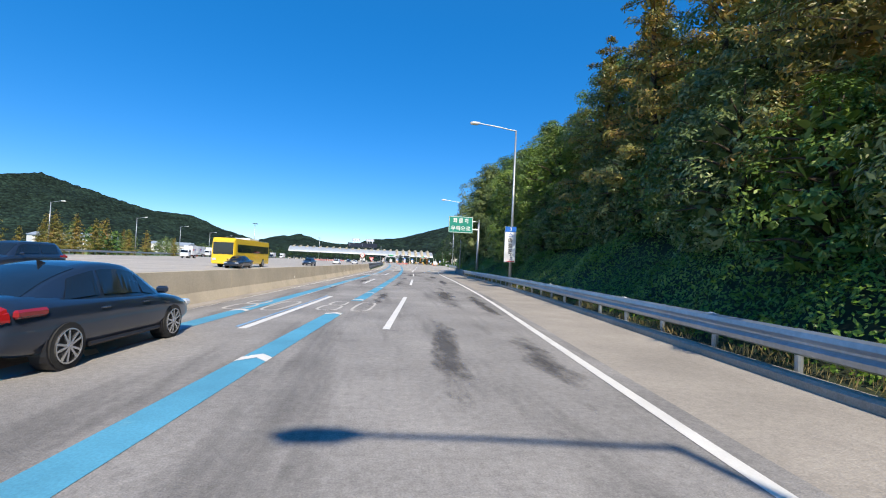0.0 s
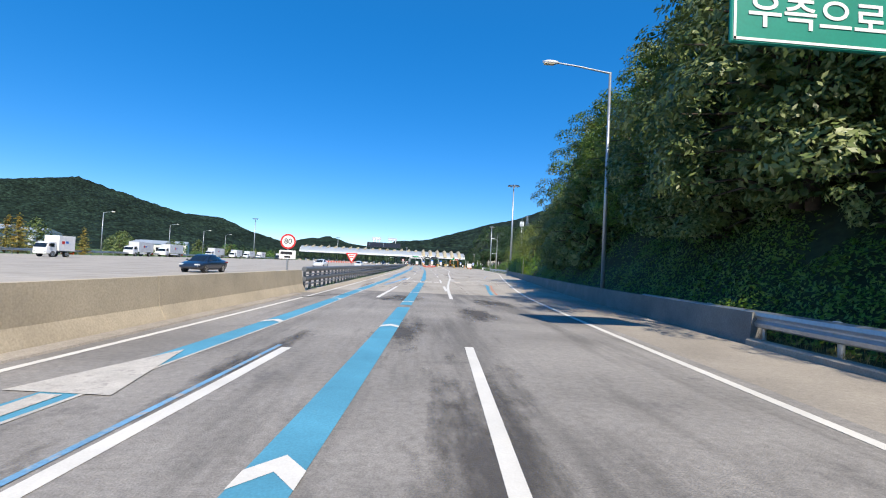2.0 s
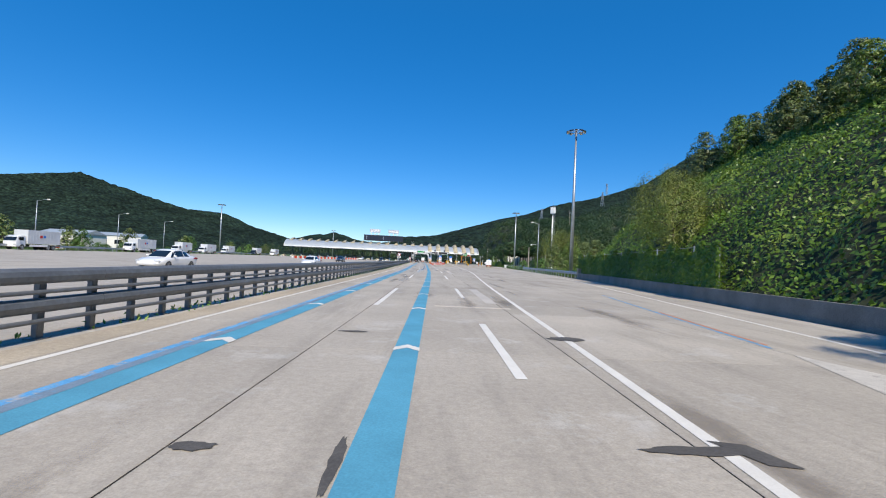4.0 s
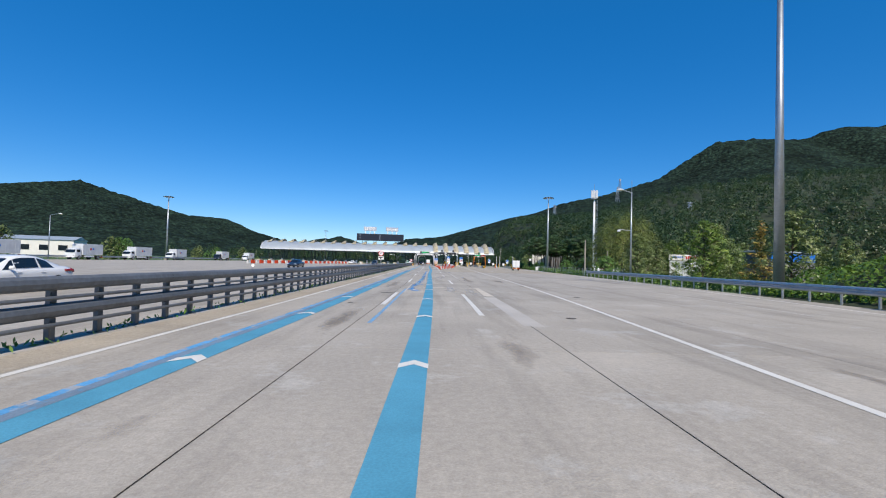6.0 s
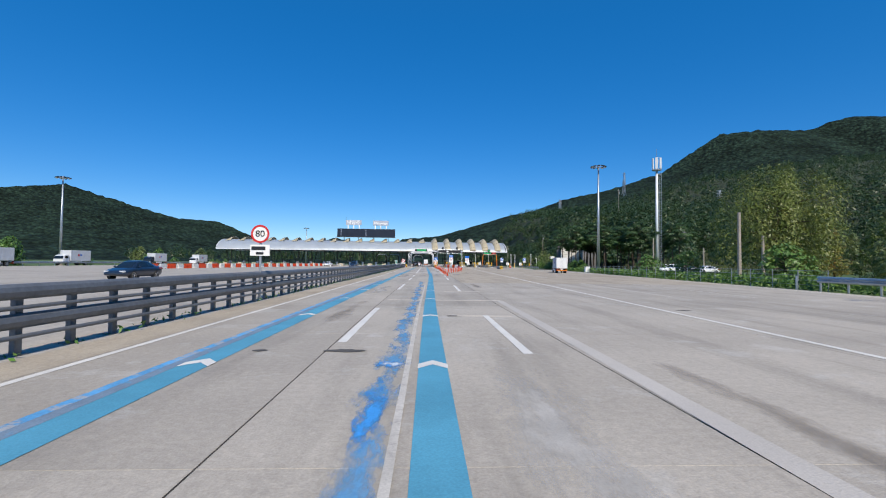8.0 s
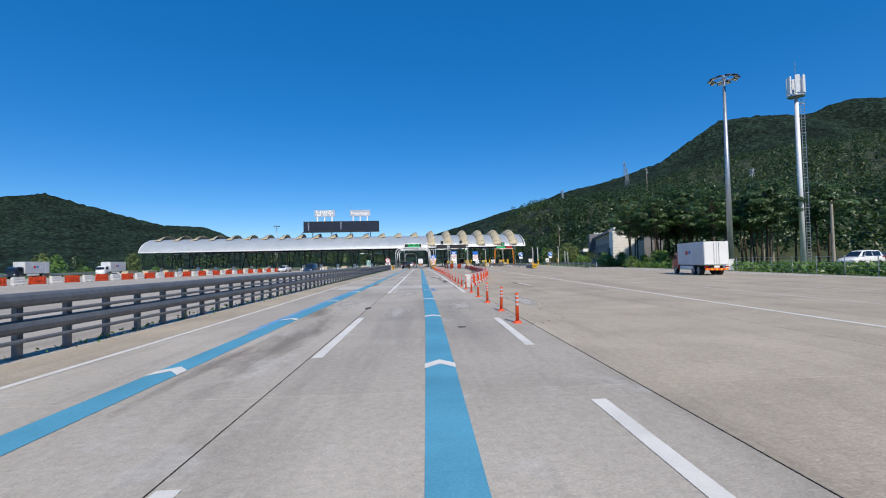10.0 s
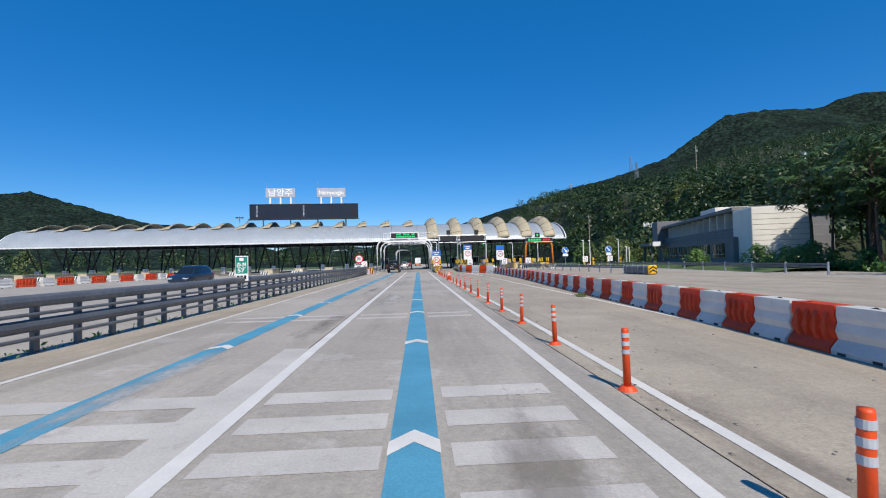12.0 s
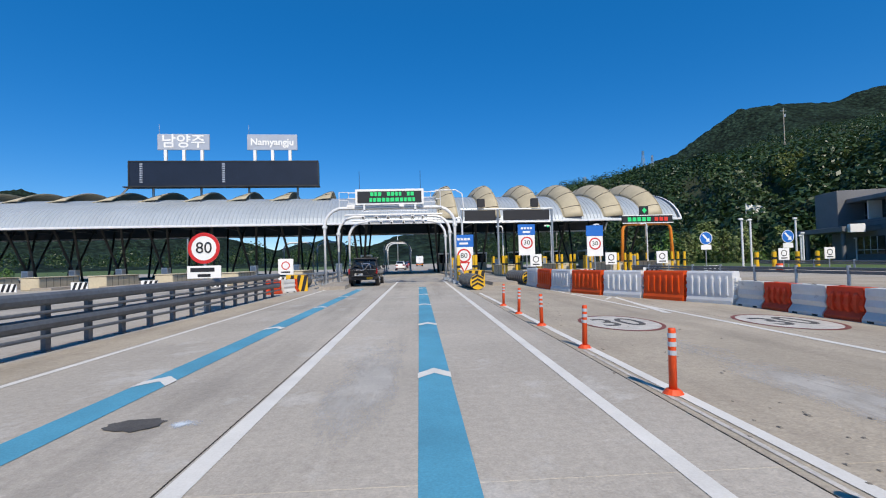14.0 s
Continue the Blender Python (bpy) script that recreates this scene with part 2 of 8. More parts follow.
SLAB_NEW = mat("fresh_concrete", (0.47, 0.44, 0.40), 0.8, vary=0.12, scale=0.4, fine=45, bump=0.3)
TEAL = mat("old_orange_line", (0.55, 0.20, 0.10), 0.7, vary=0.25, scale=2.0, fine=40, bump=0.1, second=(0.36, 0.33, 0.3), amount=0.52)


def paint(name, colour, metal=0.3):
    return mat(name, colour, 0.28, metal, vary=0.05, scale=0.6, fine=120, bump=0.0, coat=0.8)


def hollow(m, amount):
    """Thin plastic: some light passes through its skin."""
    n, l = m.node_tree.nodes, m.node_tree.links
    b = n["Principled BSDF"]
    tr = n.new("ShaderNodeBsdfTranslucent")
    l.new(b.inputs["Base Color"].links[0].from_socket, tr.inputs["Color"])
    mx = n.new("ShaderNodeMixShader")
    mx.inputs[0].default_value = amount
    l.new(b.outputs[0], mx.inputs[1])
    l.new(tr.outputs[0], mx.inputs[2])
    l.new(mx.outputs[0], n["Material Output"].inputs["Surface"])
    return m


hollow(REDPLAS, 0.4)
ORANGE_PLAS = hollow(mat("bright_orange_plastic", (0.85, 0.11, 0.012), 0.45, vary=0.1, scale=2.0, fine=20, bump=0.04), 0.4)
CLEAN_PLAS = hollow(mat("clean_white_plastic", (0.82, 0.83, 0.84), 0.45, vary=0.06, scale=2.0, fine=20, bump=0.04), 0.4)
hollow(WHITEPLAS, 0.3)


def glow(name, colour, power):
    m = bpy.data.materials.new(name)
    m.use_nodes = True
    b = m.node_tree.nodes["Principled BSDF"]
    b.inputs["Base Color"].default_value = (*[c * 0.2 for c in colour], 1)
    b.inputs["Emission Color"].default_value = (*colour, 1)
    b.inputs["Emission Strength"].default_value = power
    return m


LED_GREEN = glow("green_led", (0.02, 0.8, 0.25), 0.7)
LED_RED = glow("red_led", (0.9, 0.05, 0.03), 0.6)
NAVY = paint("navy_car_paint", (0.018, 0.03, 0.055))
BLACKCAR = paint("black_car_paint", (0.012, 0.012, 0.014))
WHITECAR = paint("white_car_paint", (0.75, 0.76, 0.77), 0.0)
REDCAR = paint("red_cab_paint", (0.50, 0.035, 0.02), 0.0)
BUSYELLOW = paint("yellow_bus_paint", (0.75, 0.50, 0.02), 0.0)

LEAF_LOCUST = leaf_mat("locust_leaves", (0.055, 0.10, 0.018), (0.135, 0.22, 0.032), (0.28, 0.36, 0.065))
LEAF_RUST = leaf_mat("turning_leaves", (0.09, 0.13, 0.025), (0.25, 0.215, 0.045), (0.46, 0.24, 0.06))
# the palest leaf tone also stands in for highlights on glossy leaves
LEAF_DARK = leaf_mat("dark_leaves", (0.052, 0.085, 0.024), (0.135, 0.185, 0.05), (0.34, 0.37, 0.16))
LEAF_WILLOW = leaf_mat("willow_leaves", (0.075, 0.11, 0.022), (0.16, 0.20, 0.038), (0.25, 0.24, 0.07))
LEAF_PINE = leaf_mat("pine_needles", (0.020, 0.054, 0.020), (0.051, 0.102, 0.031), (0.093, 0.153, 0.043))
LEAF_VINE = leaf_mat("vine_leaves", (0.045, 0.10, 0.010), (0.115, 0.21, 0.020), (0.22, 0.29, 0.042), 0.25)
LEAF_WOODS = leaf_mat("woodland_leaves", (0.016, 0.036, 0.012), (0.030, 0.062, 0.018), (0.07, 0.105, 0.03), 0.05)
STRAW = leaf_mat("dry_straw", (0.10, 0.12, 0.035), (0.22, 0.18, 0.075), (0.36, 0.28, 0.14))
SAND = mat("dusty_concrete", (0.37, 0.32, 0.25), 0.85, vary=0.2, scale=0.5, fine=35, bump=0.35, second=(0.31, 0.265, 0.21), amount=0.6, island=0.05, streak=0.35, grit=0.2)
LEAF_FIELD = leaf_mat("shrub_leaves", (0.051, 0.111, 0.025), (0.102, 0.204, 0.043), (0.204, 0.306, 0.068), 0.15)



def stain_mat(name, colour, strength, scale):
    """A worn-in stain: ragged, long along the road, thinning out to its rim."""
    m = mat(name, colour, 0.85, vary=0.2, scale=2.0, fine=50, bump=0.2)
    n, l = m.node_tree.nodes, m.node_tree.links
    co = n.new("ShaderNodeTexCoord")
    sub = n.new("ShaderNodeVectorMath")
    sub.operation = "MULTIPLY_ADD"
    l.new(co.outputs["Generated"], sub.inputs[0])
    sub.inputs[1].default_value, sub.inputs[2].default_value = (2, 2, 0), (-1, -1, 0)
    ln = n.new("ShaderNodeVectorMath")
    ln.operation = "LENGTH"
    l.new(sub.outputs["Vector"], ln.inputs[0])
    geo = n.new("ShaderNodeNewGeometry")
    mp = n.new("ShaderNodeMapping")
    mp.inputs["Scale"].default_value = (1.0, 0.3, 1.0)
    l.new(geo.outputs["Position"], mp.inputs["Vector"])
    nz = n.new("ShaderNodeTexNoise")
    nz.inputs["Scale"].default_value, nz.inputs["Detail"].default_value, nz.inputs["Roughness"].default_value = scale, 7, 0.7
    l.new(mp.outputs["Vector"], nz.inputs["Vector"])
    add = n.new("ShaderNodeMath")
    add.operation = "MULTIPLY_ADD"
    l.new(nz.outputs["Fac"], add.inputs[0])
    add.inputs[1].default_value = 2.4
    neg = n.new("ShaderNodeMath")
    neg.operation = "MULTIPLY_ADD"
    l.new(ln.outputs["Value"], neg.inputs[0])
    neg.inputs[1].default_value, neg.inputs[2].default_value = -1.0, -0.55
    l.new(neg.outputs[0], add.inputs[2])
    mr = n.new("ShaderNodeMapRange")
    mr.inputs["From Min"].default_value, mr.inputs["From Max"].default_value = 0.0, 0.55
    mr.inputs["To Max"].default_value = strength
    l.new(add.outputs[0], mr.inputs["Value"])
    l.new(mr.outputs["Result"], n["Principled BSDF"].inputs["Alpha"])
    return m


STAIN_TAR = stain_mat("tar_stain", (0.085, 0.08, 0.078), 0.72, 1.6)
STAIN_DIRT = stain_mat("dirt_stain", (0.22, 0.19, 0.16), 0.4, 1.2)
STAIN_PALE = stain_mat("worn_pale_concrete", (0.52, 0.50, 0.465), 0.7, 1.4)
PEBBLE = mat("pebble", (0.22, 0.2, 0.17), 0.9, vary=0.4, scale=9, fine=60, bump=0.2)
BLUE_WORN = stain_mat("scraped_blue_paint", (0.10, 0.33, 0.60), 0.75, 5.0)
BLUE_SPLASH = stain_mat("splashed_blue_paint", (0.04, 0.30, 0.72), 0.95, 5.0)
WHITE_SPLASH = stain_mat("splashed_white_paint", (0.60, 0.68, 0.76), 0.9, 6.0)
BLUE_PALE = mat("periwinkle_paint", (0.15, 0.34, 0.54), 0.65, vary=0.25, scale=2.0, fine=50, bump=0.15, second=(0.36, 0.36, 0.37), amount=0.52)
SCRAPED = mat("scraped_grey_blue", (0.17, 0.24, 0.32), 0.75, vary=0.25, scale=1.4, fine=50, bump=0.2, second=(0.09, 0.27, 0.44), amount=0.56)
CREAM_PAINT = mat("worn_cream_paint", (0.58, 0.52, 0.43), 0.7, vary=0.14, scale=2.0, fine=50, bump=0.15, second=(0.46, 0.41, 0.35), amount=0.58)
RUMBLE = mat("rumble_bar_concrete", (0.52, 0.49, 0.45), 0.8, vary=0.14, scale=1.2, fine=40, bump=0.3, second=(0.42, 0.39, 0.35), amount=0.58)
# ---- building helpers ----
def mesh_ob(name, verts, faces, material, parent=None, smooth=False):
    me = bpy.data.meshes.new(name)
    me.from_pydata([tuple(v) for v in verts], [], faces)
    if material:
        for m in (material if isinstance(material, (list, tuple)) else [material]):
            me.materials.append(m)
    if smooth:
        me.polygons.foreach_set("use_smooth", [True] * len(me.polygons))
    ob = new(name, me)
    if parent:
        ob.parent = parent
    return ob


def part(name, bm, material, parent=None, label="", smooth=False):
    """Links a bmesh as one mesh object under a thing or under a part."""
    me = bpy.data.meshes.new(name)
    if smooth:
        for f in bm.faces:
            f.smooth = True
    bm.to_mesh(me)
    bm.free()
    me.materials.append(material)
    ob = new(name, me)
    if parent:
        ob.parent = parent
    if label:
        ob["label"] = label
    return ob


def thing(name, x, y, z, rz=0.0, label="", category="", group="", scale=1.0):
    ob = new(name)
    ob.empty_display_size = 0.2
    ob.matrix_basis = pose(x, y, z, 0, 0, rz) @ Matrix.Diagonal((scale, scale, scale, 1))
    return tagged(ob, label, category, group)


def bx(bm, cx, cy, cz, sx, sy, sz, bevel=0.0, m=None):
    """A box by its centre and its sizes, with its edges rounded."""
    mt = Matrix.LocRotScale((cx, cy, cz), None, (sx, sy, sz))
    r = bmesh.ops.create_cube(bm, size=1, matrix=(m @ mt) if m else mt)
    if bevel:
        es = list({e for v in r["verts"] for e in v.link_edges})
        bmesh.ops.bevel(bm, geom=es, offset=bevel, segments=1, affect="EDGES")
    return bm


def box(*a, **k):
    return bx(bmesh.new(), *a, **k)


def tube(bm, pts, r, seg=8, r2=None):
    """A round bar through points, tapering from r to r2."""
    pts = [Vector(p) for p in pts]
    rings = []
    for i, p in enumerate(pts):
        d = (pts[min(i + 1, len(pts) - 1)] - pts[max(i - 1, 0)]).normalized()
        q = d.to_track_quat("Z", "Y").to_matrix()
        rr = r if r2 is None else r + (r2 - r) * i / (len(pts) - 1)
        rings.append([bm.verts.new(p + q @ Vector((rr * math.cos(a), rr * math.sin(a), 0))) for a in (2 * math.pi * k / seg for k in range(seg))])
    for a, b in zip(rings, rings[1:]):
        for k in range(seg):
            bm.faces.new((a[k], a[(k + 1) % seg], b[(k + 1) % seg], b[k]))
    bm.faces.new(rings[0][::-1])
    bm.faces.new(rings[-1])
    return bm


def bar(pts, r, seg=8, r2=None):
    return tube(bmesh.new(), pts, r, seg, r2)


def loft(sections, closed_ends=True):
    """A skin through rings of the same number of points."""
    bm = bmesh.new()
    rings = [[bm.verts.new(p) for p in s] for s in sections]
    n = len(rings[0])
    for a, b in zip(rings, rings[1:]):
        for k in range(n):
            bm.faces.new((a[k], a[(k + 1) % n], b[(k + 1) % n], b[k]))
    if closed_ends:
        bm.faces.new(rings[0][::-1])
        bm.faces.new(rings[-1])
    bmesh.ops.recalc_face_normals(bm, faces=bm.faces)
    return bm


def disc(bm, cx, cy, cz, r, seg=24, ring=0.0, scale_y=1.0):
    """A flat disc facing -y (toward the traffic), or a ring when ring > 0."""
    out = [bm.verts.new((cx + r * math.cos(a), cy, cz + r * scale_y * math.sin(a))) for a in (2 * math.pi * k / seg for k in range(seg))]
    if ring:
        inn = [bm.verts.new((cx + ring * math.cos(a), cy, cz + ring * scale_y * math.sin(a))) for a in (2 * math.pi * k / seg for k in range(seg))]
        for k in range(seg):
            bm.faces.new((out[k], out[(k + 1) % seg], inn[(k + 1) % seg], inn[k]))
    else:
        bm.faces.new(out)
    return bm


def writing(name, text, size, m, material, parent=None, width=0.0, bold=0.0, flat=False):
    """Letters as a mesh of their own; width squeezes the line to that length. flat: lying on the road."""
    c = bpy.data.curves.new(name, "FONT")
    c.body, c.size, c.align_x, c.align_y, c.extrude = text, size, "CENTER", "CENTER", 0.0 if flat else 0.004
    c.offset = bold
    tmp = bpy.data.objects.new(name, c)
    scene.collection.objects.link(tmp)
    dg = bpy.context.evaluated_depsgraph_get()
    me = bpy.data.meshes.new_from_object(tmp.evaluated_get(dg))
    w = tmp.dimensions.x
    bpy.data.objects.remove(tmp)
    me.materials.clear()
    me.materials.append(material)
    ob = new(name, me)
    ob.matrix_basis = m @ Matrix.Diagonal((width / w if width and w else 1, 1, 1, 1))
    if parent:
        ob.parent = parent
    return ob


FACE = pose(0, 0, 0, 90, 0, 0)  # letters that face -y

# ---- lines of the road, as x over y ----
def curve(*knots):
    ys, xs = [k[0] for k in knots], [k[1] for k in knots]
    fine = np.arange(ys[0], ys[-1] + 0.01, 2.0)
    v = np.interp(fine, ys, xs)
    for _ in range(6):
        v[1:-1] = (v[:-2] + 2 * v[1:-1] + v[2:]) / 4
    return lambda y: float(np.interp(y, fine, v)) if y <= ys[-1] else xs[-1]


C_BLUE = curve((-80, -10), (-40, -5.6), (-10, -3.12), (0, -2.29), (10, -1.46), (20, -0.55), (30, 0.21), (40, 0.97), (52, 1.81), (60, 2.24), (65, 2.51), (70, 2.74), (80, 3.25), (90, 3.69), (95, 3.89), (100, 4.02), (112, 4.39), (120, 4.65), (130, 4.95), (140, 5.18), (150, 5.42), (160, 5.55), (170, 5.66), (180, 5.71), (190, 5.78), (200, 5.94), (210, 6.08), (220, 6.24), (228, 6.35), (240, 6.34), (250, 6.32), (260, 6.36), (270, 6.37), (280, 6.37), (290, 6.4), (300, 6.41), (310, 6.41), (420, 6.4))
C_DASHR = curve((-80, -7.4), (-40, -3.4), (-10, -1.47), (0, -0.81), (10, 0.13), (19, 0.98), (29, 1.76), (40, 2.57), (48, 3.17), (57, 3.74), (67.6, 4.32), (80, 4.84), (87, 5.13), (101, 5.62), (112, 6.02), (120, 6.24), (130, 6.5), (140, 6.76), (150, 7.01), (160, 7.13), (168, 7.23), (180, 7.27), (190, 7.28), (200, 7.44), (210, 7.61), (220, 7.77), (226, 7.87), (241, 8.12), (250, 8.13), (260, 8.18), (270, 8.15), (280, 8.08), (290, 8.04), (300, 8.01), (310, 8.03), (420, 8.07))
C_DASHL = curve((-80, -11.2), (-40, -6.8), (-10, -4.33), (0, -3.53), (9.4, -2.74), (16.3, -2.05), (30, -1.09), (40, -0.39), (47, 0.09), (55, 0.64), (60, 0.9), (67, 1.26), (75, 1.72), (80, 1.91), (91, 2.3), (100, 2.64), (108, 2.93), (117, 3.17), (130, 3.48), (140, 3.71), (150, 3.95), (160, 4.06), (170, 4.16), (180, 4.14), (190, 4.12), (200, 4.22), (210, 4.33), (220, 4.41), (226, 4.46), (240, 4.54), (250, 4.57), (260, 4.59), (270, 4.57), (280, 4.59), (290, 4.62), (300, 4.65), (310, 4.65), (420, 4.58))
C_BLUEL = curve((-80, -12.6), (-40, -8.2), (-10, -5.49), (0, -4.59), (10, -3.81), (20, -3.08), (30, -2.45), (43, -1.5), (50, -0.99), (60, -0.35), (70, -0.01), (80, 0.39), (88, 0.7), (100, 1.03), (105, 1.16), (110, 1.28), (120, 1.53), (130, 1.78), (140, 2.05), (150, 2.3), (160, 2.39), (170, 2.5), (180, 2.47), (190, 2.45), (200, 2.52), (210, 2.57), (220, 2.59), (227, 2.6), (240, 2.75), (250, 2.81), (260, 2.8), (270, 2.81), (280, 2.84), (290, 2.88), (300, 2.92), (310, 2.93), (420, 3))
C_LEDGE = curve((-80, -14.4), (-40, -9.7), (-10, -6.81), (0, -5.84), (13, -4.82), (20, -4.33), (30, -3.66), (43, -2.72), (54, -1.96), (60, -1.64), (66, -1.31), (80, -0.9), (89, -0.66), (100, -0.45), (105, -0.35), (110, -0.26), (120, 0.02), (130, 0.26), (140, 0.5), (151, 0.72), (160, 0.73), (171, 0.82), (180, 0.81), (190, 0.82), (200, 0.86), (210, 0.88), (220, 0.93), (230, 0.95), (240, 0.88), (250, 0.86), (260, 0.88), (270, 0.84), (280, 0.84), (290, 0.9), (300, 0.98), (310, 1), (420, 1))
C_RAIL = curve((-80, -15.2), (-40, -10.4), (0, -6.3), (13, -5.35), (30, -4.25), (44, -3.5), (55, -2.75), (66, -2.35), (80, -2.0), (91, -1.72), (106, -1.33), (130, -0.85), (152, -0.52), (190, -0.46), (250, -0.6), (310, -0.48), (420, -0.48))
C_REDGE = curve((-80, -3.6), (-40, -0.3), (-10, 1.76), (0, 2.44), (11.5, 3.69), (20, 4.61), (30, 5.41), (40, 6.16), (50, 6.78), (60, 7.47), (72, 8.53), (80, 9.84), (88, 11.19), (100, 13.19), (108, 14.6), (120, 16.85), (125, 17.73), (130, 18.6), (141, 20.6), (150, 21.81), (160, 23.16), (170, 24.5), (180, 25.58), (190, 26.67), (200, 27.75), (210, 28.83), (220, 29.92), (230, 31), (240, 31.47), (250, 31.95), (260, 32.42), (270, 32.89), (280, 33.37), (290, 33.84), (300, 34.32), (310, 34.79), (420, 40))
C_SOLIDR = curve((64, 4.14), (70, 4.48), (76, 4.81), (83, 5.45), (88, 5.88), (97, 6.79), (108, 7.54), (120, 8.41), (131, 9.31), (140, 10.12), (147, 10.75), (156, 11.49), (172, 12.46), (180, 12.81), (187, 13.1), (200, 13.66), (210, 14.12), (220, 14.56), (230, 15), (238, 15.4), (250, 15.94), (260, 16.39), (270, 16.85), (280, 17.3), (290, 17.75), (300, 18.2), (310, 18.52), (420, 22))
C_KERB = curve((-80, -0.6), (-40, 2.6), (0, 5.0), (7, 5.85), (17, 6.95), (22.5, 7.55), (33, 8.5), (45, 9.25), (56, 9.9), (68, 11.0), (77, 12.2), (93, 14.8), (110, 17.5), (125, 20.2), (145, 23.4), (170, 25.8), (185, 27.2), (215, 30.2), (240, 32.5), (270, 36.5), (300, 39.5), (420, 46))
C_LEFT = curve((-80, -50), (0, -52), (110, -57), (180, -64), (230, -69), (340, -75), (420, -78))


def strip(name, left, right, y0, y1, z, material, step=2.0, parent=None, zr=None):
    """A flat sheet between two lines of the road."""
    n = max(1, int(round((y1 - y0) / step)))
    v, f = [], []
    for i in range(n + 1):
        y = y0 + (y1 - y0) * i / n
        v += [(left(y), y, z), (right(y), y, z if zr is None else zr)]
        if i:
            f.append((2 * i - 2, 2 * i - 1, 2 * i + 1, 2 * i))
    return mesh_ob(name, v, f, material, parent)


def profile(name, line, section, y0, y1, material, step=2.0, parent=None, smooth=False):
    """A section of (offset, height) points swept along a line of the road, with closed ends."""
    n = max(1, int(round((y1 - y0) / step)))
    k = len(section)
    v, f = [], []
    for i in range(n + 1):
        y = y0 + (y1 - y0) * i / n
        v += [(line(y) + dx, y, dz) for dx, dz in section]
        if i:
            a, b = (i - 1) * k, i * k
            f += [(a + j, a + (j + 1) % k, b + (j + 1) % k, b + j) for j in range(k)]
    f += [tuple(range(k))[::-1], tuple(range(n * k, n * k + k))]
    return mesh_ob(name, v, f, material, parent, smooth)


def off(c, d):
    return lambda y: c(y) + d


def mark(label, c, y0, y1, w, material, z=0.005, dx=0.0):
    """A painted line on the road."""
    ob = strip("trim", off(c, dx - w / 2), off(c, dx + w / 2), y0, y1, z, material)
    return tagged(ob, label, "road marking", kind="structure")


ground = mesh_ob("ground", [(-4500, -4500, -0.25), (4500, -4500, -0.25), (4500, 4500, -0.25), (-4500, 4500, -0.25)], [(0, 1, 2, 3)], GRASS)
tagged(ground, "rough grass and soil reaching to the hills", "ground", kind="structure")
verge = strip("ground_verge", off(C_KERB, 0.0), lambda y: 140, -80, 420, -0.03, GRASS, 6.0)
tagged(verge, "grassy verge beside the carriageway", "verge", kind="structure")
road = strip("road", C_RAIL, off(C_REDGE, 0.35), -80, 71, 0, ASPHALT)
tagged(road, "grey worn asphalt carriageway with dark tyre stains", "road", kind="structure")
shoulder = strip("shoulder", off(C_REDGE, 0.35), C_KERB, -80, 71, 0, SHOULDER)
tagged(shoulder, "sandy concrete road shoulder", "shoulder", kind="structure")
apron = strip("pavement", C_LEFT, C_KERB, 71, 420, -0.012, JOINT, 4.0)
tagged(apron, "dark sealed bed under the concrete slabs", "pavement", kind="structure")
left_road = strip("road_opposite", C_LEFT, C_RAIL, -80, 71, 0, CONCRETE, 4.0)
tagged(left_road, "pale concrete opposite carriageway", "road", kind="structure")
beyond = strip("road_beyond", lambda y: -14, lambda y: 30, 420, 900, -0.01, CONCRETE, 40)
tagged(beyond, "pale carriageway running on past the toll gate", "road", kind="structure")

# painted lines of our carriageway
mark("blue guide line on asphalt", C_BLUE, -30, 12.5, 0.41, BLUE)
mark("blue guide line on asphalt", C_BLUE, 16.35, 63.25, 0.41, BLUE)
mark("blue guide line on concrete", C_BLUE, 64.08, 83.2, 0.41, BLUE)
mark("blue guide line on concrete", C_BLUE, 86.25, 322, 0.40, BLUE)
mark("blue guide line beside the median", C_BLUEL, -30, 45.2, 0.40, BLUE)
mark("blue guide line beside the median", C_BLUEL, 49.4, 322, 0.40, BLUE)
mark("grey scraped strip beside the blue line", C_BLUEL, 97, 212, 0.16, SCRAPED, 0.0065, -0.28)
mark("older faded blue line", C_BLUEL, 97, 212, 0.13, BLUE_OLD, 0.007, -0.42)
mark("older faded blue line", C_BLUEL, 226, 241.3, 0.16, BLUE_OLD, 0.007, -0.26)
mark("pale edge of the blue line", C_BLUEL, 14, 95, 0.05, WHITE_OLD, 0.007, 0.23)
mark("pale edge of the blue line", C_BLUEL, 66, 96, 0.05, WHITE_OLD, 0.007, -0.23)
mark("thin worn white edge of an old line", C_BLUE, 168, 206, 0.075, WHITE_OLD, 0.009, -0.35)
C_BLUEOLD = curve((77, 0.85), (80.2, 1.25), (86, 1.65), (88.5, 1.95), (92.5, 2.22))
mark("faded periwinkle line beside the slab joint", C_BLUEOLD, 77.6, 92, 0.27, BLUE_PALE, 0.007)
mark("solid white median edge line", C_LEDGE, -30, 330, 0.12, WHITE)
mark("solid white shoulder edge line", C_REDGE, -30, 300, 0.16, WHITE)
mark("solid white lane line", C_SOLIDR, 67.6, 310, 0.15, WHITE)
mark("solid white lane line", C_DASHL, 237.4, 330, 0.17, WHITE)
mark("solid white lane line", C_DASHR, 236.8, 330, 0.15, WHITE)
mark("pale ghost of an old lane line", C_DASHL, 237.3, 241.2, 0.1, WHITE_OLD, 0.0055, 0.23)
